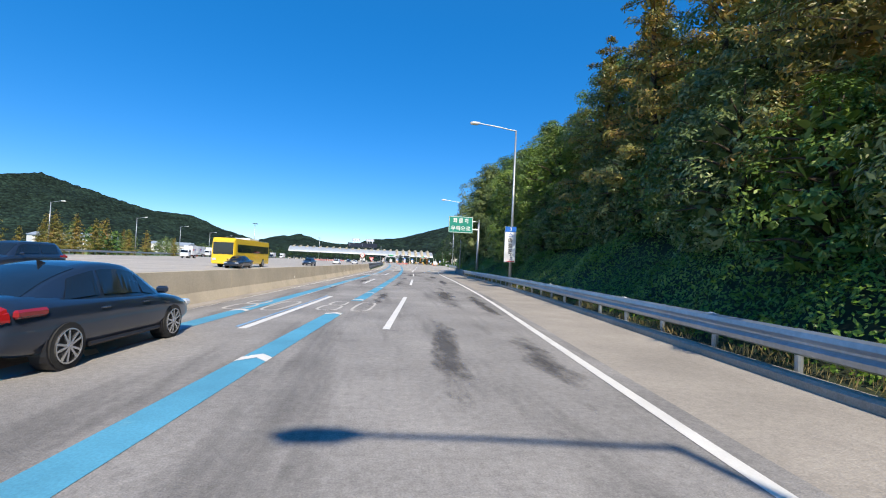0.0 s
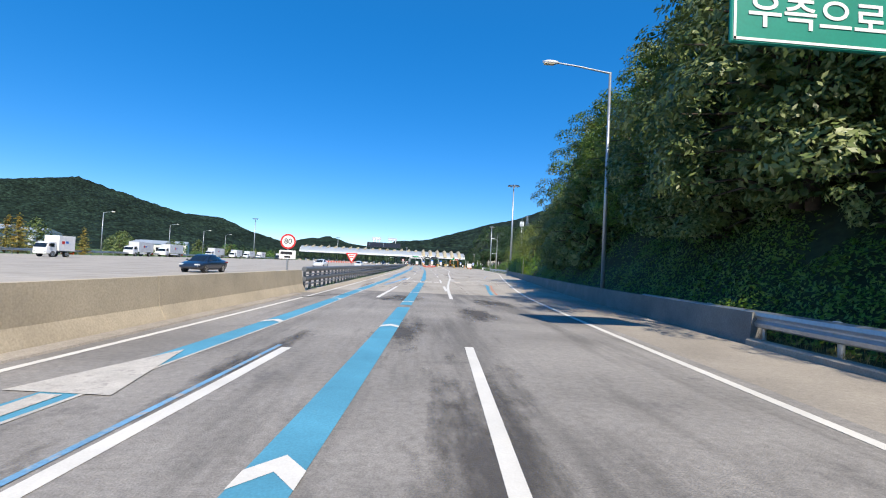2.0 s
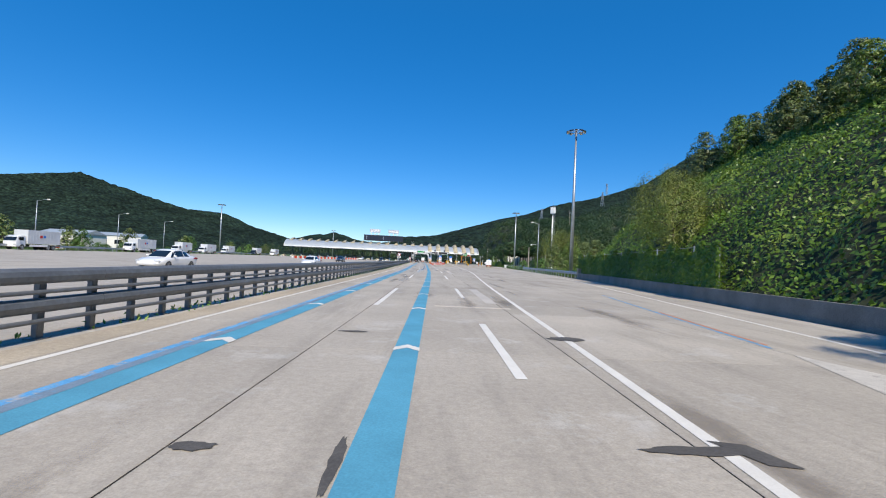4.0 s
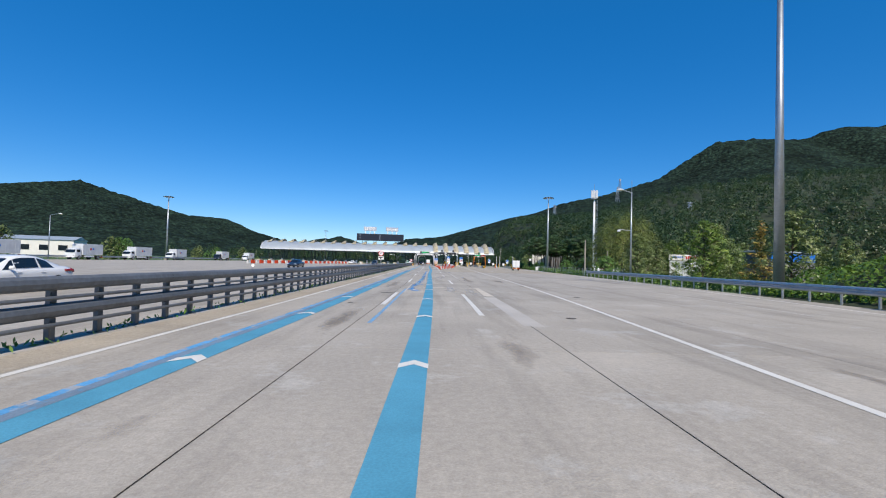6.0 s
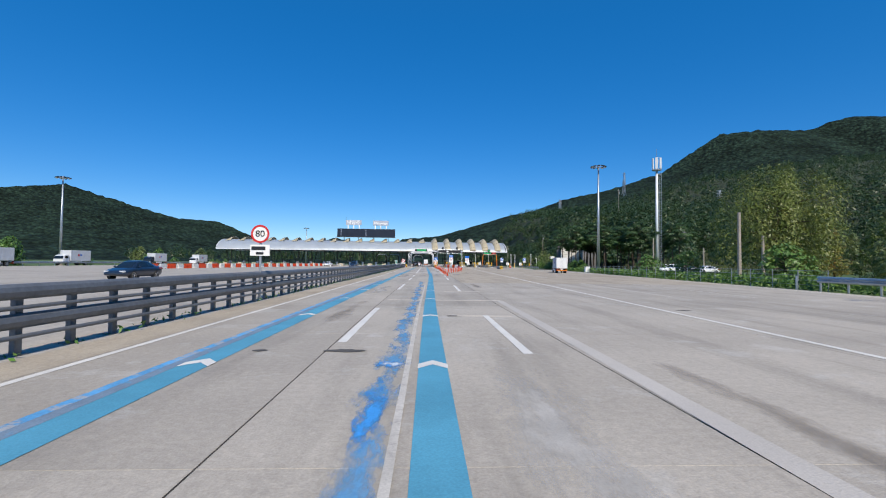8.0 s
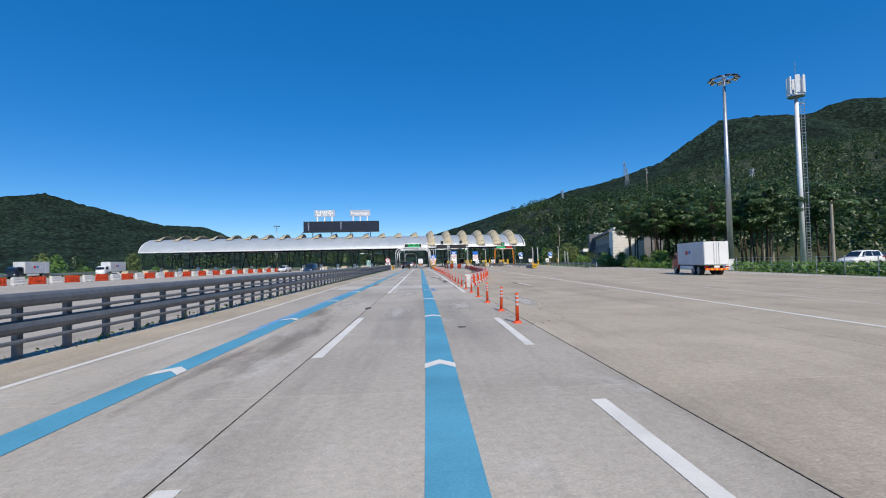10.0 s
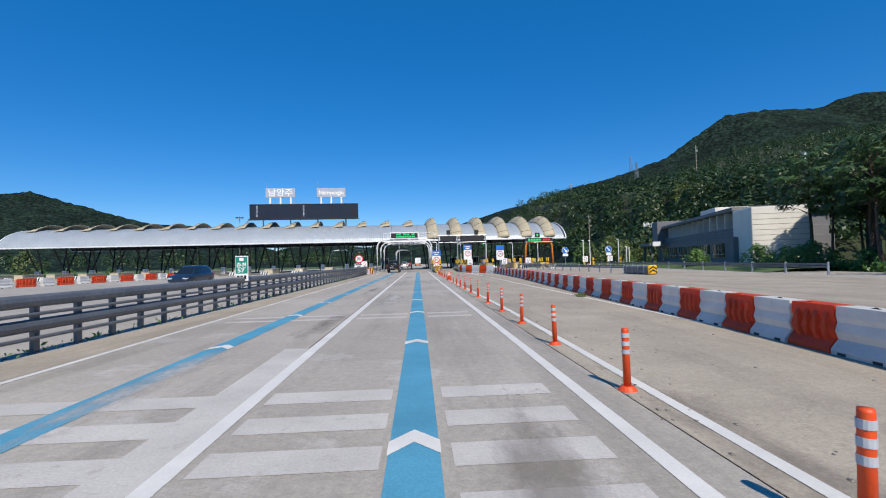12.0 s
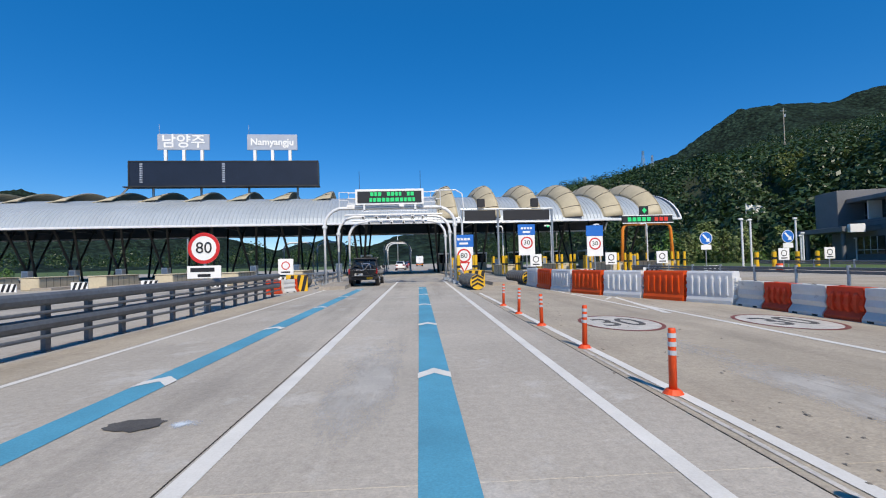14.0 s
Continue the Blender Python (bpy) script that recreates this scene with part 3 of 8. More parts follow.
for y0, y1 in ((-9.6, -0.7), (9.8, 18.9), (28.9, 38.1), (47.85, 56.4), (73.2, 78.7), (86.7, 91.6), (99.5, 104.5), (112, 118), (130, 138), (148, 156.6), (166.5, 172.7), (183, 188.3), (199, 205), (214.5, 220.5), (223.5, 227.2)):
    mark("white lane dash", C_DASHR, y0, y1, 0.155, WHITE)
for y0, y1 in ((-10, -1), (9.4, 18.0), (28.7, 36.3), (47.2, 55.8), (66.9, 76.2), (87.6, 95.5), (107.9, 116.2), (129, 137), (150.6, 156.7), (168.4, 174.5), (184.0, 190.2), (200, 206.2), (213, 219), (223, 228)):
    mark("white lane dash", C_DASHL, y0, y1, 0.16, WHITE)
for y0, y1, w, m in ((9.6, 18.2, 0.075, BLUE_PALE), (29.2, 36.0, 0.045, WHITE_OLD), (48.2, 56.0, 0.07, BLUE_PALE)):
    mark("thin faded line beside the lane dash", C_DASHL, y0, y1, w, m, 0.007, -0.17)
mark("thin white rest of an old line", C_DASHL, 88.2, 93.5, 0.07, WHITE_OLD, 0.0055, 0.3)
C_OLDBLUE = curve((71.4, 6.78), (74.8, 7.08), (76, 7.3), (79.7, 7.95), (84.8, 8.72))
for y0, y1 in ((71.5, 75.3), (75.95, 84.6)):
    mark("short blue line across the closing lane", C_OLDBLUE, y0, y1, 0.2, BLUE, 0.006)
mark("worn orange line beside the blue one", C_OLDBLUE, 71.7, 83.4, 0.09, TEAL, 0.0055, 0.27)
mark("worn orange line by the wall", C_REDGE, 103, 109.5, 0.09, TEAL, 0.005, -2.15)
mark("thin blue line beside the old orange line", C_REDGE, 102.6, 118, 0.1, BLUE_OLD, 0.005, -2.3)
for dx, y0, y1 in ((4.15, 165.8, 173), (3.4, 196, 210), (3.6, 222, 236), (7.3, 150, 164), (7.3, 196, 212), (7.4, 226, 240), (4.4, 250, 264)):
    mark("white lane dash", C_SOLIDR, y0, y1, 0.15, WHITE_OLD, 0.005, dx)
mark("white lane dash beyond the barriers", lambda y: 12.12, 240.8, 244.4, 0.12, WHITE)


def patch(label, pts, material, z=0.006):
    return tagged(mesh_ob("trim", [(x, y, z) for x, y in pts], [tuple(range(len(pts)))], material), label, "road marking", kind="structure")


def stroke(label, pts, w, material, z=0.006, closed=False):
    """A painted stroke of even width along the given points."""
    p = [Vector((x, y)) for x, y in pts]
    n = len(p)
    v, f = [], []
    for i in range(n):
        a = p[i - 1] if (i or closed) else p[i]
        b = p[(i + 1) % n] if (i < n - 1 or closed) else p[i]
        d = (b - a).normalized()
        q = Vector((-d.y, d.x)) * w / 2
        v += [(*(p[i] - q), z), (*(p[i] + q), z)]
    for i in range(n if closed else n - 1):
        j = (i + 1) % n
        f.append((2 * i, 2 * j, 2 * j + 1, 2 * i + 1))
    return tagged(mesh_ob("trim", v, f, material), label, "road marking", kind="structure")


def chevron(c, y, w=0.42, d=0.37, thick=0.27):
    x = c(y)
    lean = (c(y + 1) - c(y - 1)) / 2
    v = [(-w / 2, -d / 2), (0, d / 2 - 0.12), (w / 2, -d / 2), (w / 2, -d / 2 + thick), (0, d / 2 - 0.12 + thick), (-w / 2, -d / 2 + thick)]
    ob = mesh_ob("trim", [(x + a + lean * b, y + b, 0.009) for a, b in v], [(0, 1, 4, 5), (1, 2, 3, 4)], WHITE)
    return tagged(ob, "white direction chevron on the blue line", "road marking", kind="structure")


CHEVRONS = [-6.9, -0.1, 6.7, 12.3, 16.75, 20.5, 24.9, 31.5, 38.0, 44.9, 51.4, 58.7, 65.4, 71.0, 77.4, 82.9, 89.2, 95.1, 101.2]
CHEVRONS += [107.3 + 5.74 * k for k in range(8)] + [153.2, 159.45, 164.75, 170.45, 176.1, 182.15, 188.1]
CHEVRONS += [193.8 + 5.69 * k for k in range(7)] + [233.6, 239.3, 246.0, 250.4, 254.95, 259.7, 264.4, 269.4, 273.75, 278.4]
CHEVRONS += [283.9, 287.8, 292.1, 297.1, 301.85, 306.5, 311.3, 316.0, 320.7]
for y in CHEVRONS:
    chevron(C_BLUE, y)
    if y not in (16.75, 20.5, 51.4, 82.9, 250.4):
        chevron(C_BLUEL, y + 0.1)

# cross bars and rumble bars
for y, x0, x1, w in ((161.47, 4.1, 8.2, 0.38), (166.55, 4.06, 8.56, 0.24), (171.7, 6.7, 8.75, 0.38), (176.85, 7.4, 9.24, 0.28), (188.0, 6.2, 8.0, 0.28), (193.2, 4.2, 8.55, 0.28), (198.6, 6.6, 8.4, 0.28), (108.2, 4.75, 7.2, 0.3)):
    patch("worn cream cross bar", [(x0, y), (x1, y), (x1, y + w), (x0, y + w)], CREAM_PAINT, 0.0035)
for ys, dx in (((249.75, 250.55, 251.2, 251.9, 252.5), 0.36), ((258.5, 259.3, 260.1, 260.95), 0.42), ((268.2, 269.0), 0.3)):
    for y in ys:
        for x0, x1 in ((1.3, 4.3), (4.75, 6.1), (6.65, 7.85)):
            patch("pale worn rumble bar across the lane", [(x0, y), (x1, y), (x1, y + dx), (x0, y + dx)], RUMBLE, 0.0035)
patch("paler renewed concrete band", [(1.2, 241.45), (7.95, 241.15), (7.95, 244.2), (1.2, 245.1)], SLAB_NEW, 0.0025)
patch("pale broad band beside the lane line", [(4.08, 258.4), (4.5, 258.4), (4.5, 264.15), (4.05, 264.2)], RUMBLE, 0.0042)
# dark repair patches in the concrete
for k, (x, y, w, l) in enumerate(((3.0, 102.7, 0.58, 0.2), (7.2, 102.75, 0.8, 0.5), (3.68, 97.05, 0.1, 1.0), (0.92, 75.15, 0.4, 0.28), (1.42, 75.15, 0.36, 0.28), (7.95, 160.88, 0.24, 0.24), (7.64, 160.42, 0.16, 0.14), (4.33, 183.2, 0.7, 0.24), (2.97, 183.2, 0.24, 0.16), (4.1, 172.0, 0.14, 0.36), (3.65, 156.25, 0.66, 0.5), (2.8, 151.0, 0.2, 0.16), (12.36, 156.2, 0.3, 0.5), (4.36, 230.5, 0.2, 0.65), (4.35, 241.36, 0.32, 0.12), (3.6, 300.38, 0.56, 0.36), (4.47, 289.65, 0.3, 0.4), (2.6, 97.24, 0.36, 0.17), (6.54, 97.4, 0.95, 0.2), (1.36, 80.5, 1.05, 0.34), (6.35, 188.1, 0.36, 0.2), (9.4, 147.8, 0.3, 0.3), (12.2, 168.0, 0.6, 0.3), (13.9, 190.0, 0.5, 0.2), (11.4, 130.0, 0.4, 0.3), (6.9, 225.8, 0.2, 0.15))):
    rr = random.Random(40 + k)
    pts = [(x + w / 2 * math.cos(a) * rr.uniform(0.8, 1.12), y + l / 2 * math.sin(a) * rr.uniform(0.7, 1.15)) for a in (i * math.pi / 12 for i in range(24))]
    patch("dark asphalt repair patch", pts, STAIN, 0.0095)
patch("dark wedge of repair on the lane line", [(6.95, 97.15), (7.2, 97.1), (7.05, 97.55), (6.75, 97.62)], STAIN, 0.0098)

patch("pale cream paint block on the concrete", [(6.17, 85.15), (6.64, 85.16), (6.78, 87.83), (6.27, 87.75)], CREAM_PAINT, 0.0045)
patch("pale cream paint block on the concrete", [(1.9, 80.22), (2.8, 80.25), (2.82, 80.74), (1.95, 80.65)], CREAM_PAINT, 0.0105)
patch("white gore tip by the wall", [(10.25, 99.3), (11.5, 100.5), (11.28, 102.0)], WHITE_OLD, 0.0055)
# tar-filled crack beside the old joint
crack = [(-1.4, 65.4), (-0.8, 66.7), (-0.2, 67.6), (0.15, 67.95), (0.6, 68.75), (0.65, 68.9), (0.1, 68.1), (-0.25, 67.75), (-0.85, 66.85), (-1.45, 65.6)]
patch("thin dark crack in the asphalt", crack, STAIN, 0.0095)
mark("solid white line along the barriers", lambda y: 12.68 + 0.004 * (y - 280), 262, 309, 0.13, WHITE)
for pts in ([(12.2, 314.2), (12.35, 314.2), (13.3, 312.1), (13.15, 312.1)], [(12.5, 311.2), (12.62, 311.2), (13.3, 312.2), (13.18, 312.25)], [(12.4, 307.2), (12.55, 307.1), (13.3, 312.0), (13.15, 312.0)], [(12.12, 321), (12.25, 321), (12.45, 308), (12.32, 308)]):
    patch("white hatching bar by the barriers", pts, WHITE, 0.0055)
patch("faded cream band beside the slab joint", [(7.98, 155.5), (8.42, 155.5), (8.46, 161.87), (8.2, 161.87)], CREAM_PAINT, 0.0042)
patch("faded cream band beside the slab joint", [(8.15, 178), (8.42, 178), (8.62, 193.3), (8.4, 193.3)], SLAB_NEW, 0.0042)
stroke("bent piece of black cable lying on the road", [(8.2, 291.55), (8.17, 291.2), (8.22, 290.98), (8.36, 290.87), (8.57, 290.83)], 0.02, STAIN, 0.008)


def stain(x, y, w, l, material, turn=-2.5, z=0.0042):
    """A flat stain on the road surface."""
    ob = mesh_ob("trim", [(-w / 2, -l / 2, 0), (w / 2, -l / 2, 0), (w / 2, l / 2, 0), (-w / 2, l / 2, 0)], [(0, 1, 2, 3)], material)
    ob.matrix_basis = pose(x, y, z, 0, 0, turn)
    return tagged(ob, "ragged stain worn into the road", "stain", kind="structure")


for x, y, w, l in ((-0.1, 18.0, 0.8, 9), (2.9, 21.0, 1.3, 16), (3.7, 17.0, 0.9, 12), (1.95, 40.8, 0.7, 5), (3.2, 51, 2.0, 12), (1.0, 30, 0.8, 12), (4.6, 35, 1.0, 14), (-1.3, 33, 0.7, 10), (5.0, 46, 1.2, 10), (2.4, 58, 1.4, 8), (4.6, 62, 2.2, 7), (0.4, 55, 0.8, 9), (6.0, 66.5, 2.6, 6), (2.2, 67.2, 3.0, 5), (-2.6, 24, 0.8, 9), (1.2, 8, 0.9, 9), (2.6, 7, 0.8, 8)):
    stain(x, y, w, l, STAIN_TAR, -4.5)
rs = random.Random(77)
for k in range(46):
    y = rs.uniform(74, 300)
    x = C_DASHL(y) + rs.choice((-1.6, -0.6, 0.6, 1.3, 2.6, 3.3, 4.6, 6.0, 7.5)) + rs.uniform(-0.3, 0.3)
    stain(x, y, rs.uniform(0.5, 1.3), rs.uniform(4, 12), STAIN_DIRT, -1.5, 0.0042 + 0.00002 * k)
for x, y, w, l in ((5.4, 229.6, 1.2, 6), (7.3, 230.5, 1.3, 7), (5.5, 237, 1.2, 6), (3.4, 232, 1.2, 6), (5.3, 246, 1.0, 7), (3.0, 262, 1.0, 9), (5.4, 275, 1.2, 9), (7.2, 290, 0.9, 9), (5.6, 302, 1.1, 8), (6.7, 160, 1.0, 7), (7.7, 158.5, 0.9, 6), (3.2, 125, 1.1, 8), (6.8, 180, 1.2, 9), (3.3, 200, 1.1, 9), (9.6, 232, 1.4, 7), (10.5, 300, 1.6, 9)):
    stain(x, y, w, l, STAIN_PALE, -1.0, 0.0055)

# worn word on the closed lane, too faded to read
for k in range(4):
    x = 9.55 + 0.42 * k
    patch("worn unreadable white road word", [(x, 256.3), (x + 0.3, 256.3), (x + 0.34, 256.6), (x + 0.03, 256.6)], WHITE_OLD, 0.0055)
    patch("worn unreadable white road word", [(x + 0.12, 255.3), (x + 0.2, 255.3), (x + 0.22, 256.9), (x + 0.13, 256.9)], WHITE_OLD, 0.0065)
    patch("worn unreadable white road word", [(x - 0.02, 254.6), (x + 0.34, 254.6), (x + 0.34, 254.85), (x - 0.02, 254.85)], WHITE_OLD, 0.0055)

# remains of an older blue line, scraped off in pieces, with white splashes
C_REMAIN = curve((156, 4.5), (160, 4.55), (164.5, 4.66), (168.3, 4.87), (170.2, 5.03), (178.6, 5.06), (182, 5.16), (193, 5.24), (212, 5.4))
for k, y in enumerate(np.arange(159.8, 211, 1.9)):
    stain(C_REMAIN(y) + rs.uniform(-0.07, 0.07), y, rs.uniform(0.5, 0.72), rs.uniform(2.8, 4.4), BLUE_WORN, -1.6, 0.0062 + 0.00003 * k)
mark("white edge of the scraped field", lambda y: 4.37 + 0.01 * (y - 158), 156.8, 164.6, 0.075, WHITE_OLD, 0.0085)
mark("faint blue scrape along the joint", C_DASHL, 146, 160, 0.1, BLUE_PALE, 0.0046, 0.22)
for x, y, w, l in ((4.72, 158.75, 0.95, 1.3), (4.85, 158.3, 0.7, 0.9), (4.62, 160.3, 0.5, 2.2), (4.62, 163.6, 0.45, 2.4), (5.0, 164.7, 0.8, 0.7), (4.9, 168.6, 0.4, 2.0), (5.08, 169.9, 0.5, 1.2), (5.12, 175.9, 0.45, 0.8), (5.1, 180.2, 0.4, 2.6), (5.16, 182.2, 0.6, 0.7), (6.72, 238.9, 0.42, 1.3), (6.66, 239.6, 0.38, 1.2), (6.68, 240.8, 0.26, 1.0), (6.12, 239.2, 0.26, 0.5)):
    stain(x, y, w, l, BLUE_SPLASH, 0, 0.0088 + 0.00002 * y / 10)
for x, y, w, l in ((4.78, 158.95, 0.75, 0.9), (4.95, 158.6, 0.5, 0.5), (5.02, 170.3, 0.62, 0.75), (5.16, 182.25, 0.6, 0.42), (4.95, 164.75, 0.7, 0.4), (6.82, 239.3, 0.3, 0.75), (6.1, 239.25, 0.24, 0.5), (4.05, 300.35, 0.55, 0.32)):
    stain(x, y, w, l, WHITE_SPLASH, 4, 0.0106 + 0.00002 * y / 10)

sandy = strip("pavement_median", off(C_RAIL, 0.28), off(C_LEDGE, -0.12), 68, 318, 0.0035, SAND)
tagged(sandy, "sandy strip along the foot of the median guardrail", "road edge", kind="structure")
# ---- median: concrete wall, then steel rails ----
NJ = [(-0.30, 0), (0.30, 0), (0.27, 0.08), (0.15, 0.33), (0.09, 0.93), (-0.09, 0.93), (-0.15, 0.33), (-0.27, 0.08)]
median_wall = thing("median_barrier", C_RAIL(30), 30, 0, label="long sand-coloured concrete median barrier", category="barrier")
for y0 in range(-80, 70, 6):
    y1 = min(y0 + 5.985, 68.6)

    k = len(NJ)
    ys = np.linspace(y0, y1, 4)
    v = [(C_RAIL(y) + dx - C_RAIL(30), y - 30, dz) for y in ys for dx, dz in NJ]
    f = [(a * k + j, a * k + (j + 1) % k, (a + 1) * k + (j + 1) % k, (a + 1) * k + j) for a in range(3) for j in range(k)]
    f += [tuple(range(k))[::-1], tuple(range(3 * k, 4 * k))]
    mesh_ob("barrier_segment", v, f, BARRIER, median_wall)
gutter = profile("kerb_median", off(C_RAIL, 0.42), [(-0.14, 0), (0.16, 0), (0.14, 0.03), (-0.14, 0.05)], -80, 67, SHOULDER)
tagged(gutter, "low sandy gutter strip along the median wall", "kerb", kind="structure")
for y in (9.0, 24.0, 41.5, 53.0):
    m = thing("delineator", C_RAIL(y) + 0.13, y, 0.42, label="small white reflector on the median wall", category="reflector", group="wall reflectors")
    part("reflector", disc(box(0, 0, 0, 0.05, 0.03, 0.09, 0.008), 0, -0.02, 0.02, 0.03, 10), SIGN_WHITE, m)

median_rail = thing("median_guardrail", -0.5, 190, 0, label="double-beam galvanised steel median guardrail", category="guardrail")
RECT = lambda z0, z1, w: [(w * math.cos(a) * min(1, 1.25), (z0 + z1) / 2 + (z1 - z0) / 2 * math.sin(a)) for a in (2 * math.pi * k / 10 for k in range(10))]


def along(name, line, section, y0, y1, material, parent, ox, oy, step=2.0):
    k = len(section)
    n = max(1, int(round((y1 - y0) / step)))
    v, f = [], []
    for i in range(n + 1):
        y = y0 + (y1 - y0) * i / n
        v += [(line(y) + dx - ox, y - oy, dz) for dx, dz in section]
        if i:
            a, b = (i - 1) * k, i * k
            f += [(a + j, a + (j + 1) % k, b + (j + 1) % k, b + j) for j in range(k)]
    f += [tuple(range(k))[::-1], tuple(range(n * k, n * k + k))]
    return mesh_ob(name, v, f, material, parent)


for y0 in range(69, 318, 11):
    y1 = min(y0 + 11, 317.8)
    for z0, z1, w in ((0.83, 1.07, 0.11), (0.685, 0.75, 0.04), (0.40, 0.63, 0.11), (0.255, 0.325, 0.04)):
        along("rail", off(C_RAIL, 0.08 if w > 0.05 else 0.14), RECT(z0, z1, w), y0, y1 - 0.006, RAIL_GREY, median_rail, -0.5, 190)
post_me = None
for y in np.arange(69.4, 318, 1.05):
    if post_me is None:
        p = part("post", bx(box(0, 0, 0.5, 0.1, 0.13, 1.0, 0.012), 0, 0, 0.01, 0.22, 0.24, 0.02), RAIL_GREY, median_rail)
        post_me = p.data
    else:
        p = new("post", post_me)
        p.parent = median_rail
    p.location = (C_RAIL(y) + 0.5, y - 190, 0)
for y in (99.7, 150.8, 205.0, 263.5, 283.0):
    m = thing("delineator", C_RAIL(y) + 0.1, y, 1.075, label="round white reflector on top of the guardrail", category="reflector", group="rail reflectors")
    part("stalk", box(0, 0, 0.03, 0.02, 0.02, 0.06), STEEL, m)
    part("reflector", disc(bmesh.new(), 0, -0.012, 0.11, 0.055, 14), SIGN_WHITE, m)

# ---- right edge: kerb, W-beam guardrail, low wall ----
kerb = profile("kerb", off(C_KERB, 0.02), [(-0.02, -0.05), (0.22, -0.05), (0.22, 0.15), (0.03, 0.15), (-0.02, 0.11)], -80, 58, SHOULDER)
tagged(kerb, "weathered concrete kerb under the guardrail", "kerb", kind="structure")
side_rail = thing("roadside_guardrail", C_KERB(10) + 0.3, 10, 0, label="galvanised W-beam roadside guardrail", category="guardrail")
W = [(0.0, 0.500), (-0.07, 0.534), (-0.085, 0.612), (-0.02, 0.674), (-0.02, 0.707), (-0.085, 0.769), (-0.07, 0.847), (0.0, 0.881), (0.012, 0.875), (-0.055, 0.836), (-0.07, 0.774), (-0.005, 0.713), (-0.005, 0.668), (-0.07, 0.606), (-0.055, 0.545), (0.012, 0.506)]
for y0 in range(-60, 62, 4):
    along("beam", off(C_KERB, 0.28 - 0.004 * (y0 % 8 > 3)), [(a, b - 0.115) for a, b in W], y0 - 0.08, y0 + 4.08, STEEL, side_rail, C_KERB(10) + 0.3, 10)
for y in range(-60, 62, 2):
    part("post", bx(bar([(0, 0, -0.2), (0, 0, 0.75)], 0.057, 10), -0.07, 0, 0.565, 0.1, 0.08, 0.2), STEEL, side_rail).location = (C_KERB(y) + 0.42 - C_KERB(10) - 0.3, y - 10, 0)
    if y % 4 == 0:
        part("cap", bx(box(0, 0, 0, 0.1, 0.14, 0.03, 0.006), 0, 0, 0.02, 0.06, 0.1, 0.012), SIGN_WHITE, side_rail, "white bolt cap").location = (C_KERB(y) + 0.33 - C_KERB(10) - 0.3, y - 10, 0.75)
edge_wall = profile("wall_roadside", off(C_KERB, 0.05), [(0, -0.1), (0.38, -0.1), (0.33, 0.72), (0.1, 0.72), (0.05, 0.15)], 58, 150, WALL_C)
tagged(edge_wall, "long stained low concrete roadside wall", "wall", kind="structure")

# guardrail past the slope
far_rail = thing("roadside_guardrail", C_KERB(170), 170, 0, label="grey steel guardrail at the edge of the apron", category="guardrail")
for y0 in range(150, 202, 4):
    along("beam", off(C_KERB, 0.3), W, y0, y0 + 4.06, STEEL, far_rail, C_KERB(170), 170)
for y in range(150, 206, 2):
    part("post", bar([(0, 0, -0.2), (0, 0, 0.86)], 0.06, 8), STEEL, far_rail).location = (C_KERB(y) + 0.42 - C_KERB(170), y - 170, 0)
end_post = thing("concrete_post", C_KERB(150.5) + 0.25, 149.6, 0, label="short concrete end post of the guardrail", category="post")
part("shaft", bx(box(0, 0, 0.6, 0.5, 0.5, 1.2, 0.03), 0, 0, 1.25, 0.6, 0.6, 0.1, 0.03), SHOULDER, end_post)

# far guardrail of the opposite carriageway
opp_rail = thing("roadside_guardrail", -60, 120, 0, label="grey guardrail along the far side", category="guardrail")
for y0 in range(-80, 336, 8):
    along("beam", off(C_LEFT, -0.3), [(-dx, dz) for dx, dz in W[:8]] + [(0.03, 0.84), (0.03, 0.5)], y0, y0 + 8.05, STEEL, opp_rail, -60, 120)
for y in range(-78, 338, 4):
    part("post", bar([(0, 0, -0.3), (0, 0, 0.84)], 0.06, 6), STEEL, opp_rail).location = (C_LEFT(y) - 0.4 + 60, y - 120, 0)

# ---- orange lane posts, cone, red and white barriers ----
lane_post = thing("delineator_post", 8.2, 226.2, 0, label="orange flexible lane post with grey reflective bands", category="post", group="lane posts")
part("base", bar([(0, 0, 0), (0, 0, 0.025), (0, 0, 0.05)], 0.11, 14, 0.07), ORANGE, lane_post)
part("shaft", bar([(0, 0, 0.03), (0, 0, 0.66), (0, 0, 0.68)], 0.041, 14, 0.036), ORANGE, lane_post, smooth=True)
for z in (0.40, 0.49, 0.58):
    part("band", bar([(0, 0, z), (0, 0, z + 0.048)], 0.044, 14), GREYBAND, lane_post, "grey reflective band")
C_POST = curve((195, 8.2), (228, 8.28), (236, 8.33), (242, 8.39), (253, 8.5), (258, 8.63), (262, 8.76), (272, 8.82), (280, 8.86), (315, 8.87))
for y in (228.73, 231.43, 234.0, 236.6, 239.25, 241.86, 244.48, 247.2, 249.97, 252.67, 255.3, 258.2, 260.95, 263.75, 266.38, 268.95, 271.65, 274.25, 276.9, 279.62, 282.24, 284.8, 287.5, 290.04, 295.4, 298.0, 300.67, 303.2, 305.75, 308.0, 310.2):
    tilt = random.uniform(-2.5, 2.5)
    copy_thing(lane_post, pose(C_POST(y), y, 0, random.uniform(-2, 2), tilt, random.uniform(0, 90)))
cone = thing("traffic_cone", 8.9, 292.63, 0, 20, "orange traffic cone with white bands", "cone")
part("base", box(0, 0, 0.02, 0.36, 0.36, 0.04, 0.01), ORANGE, cone)
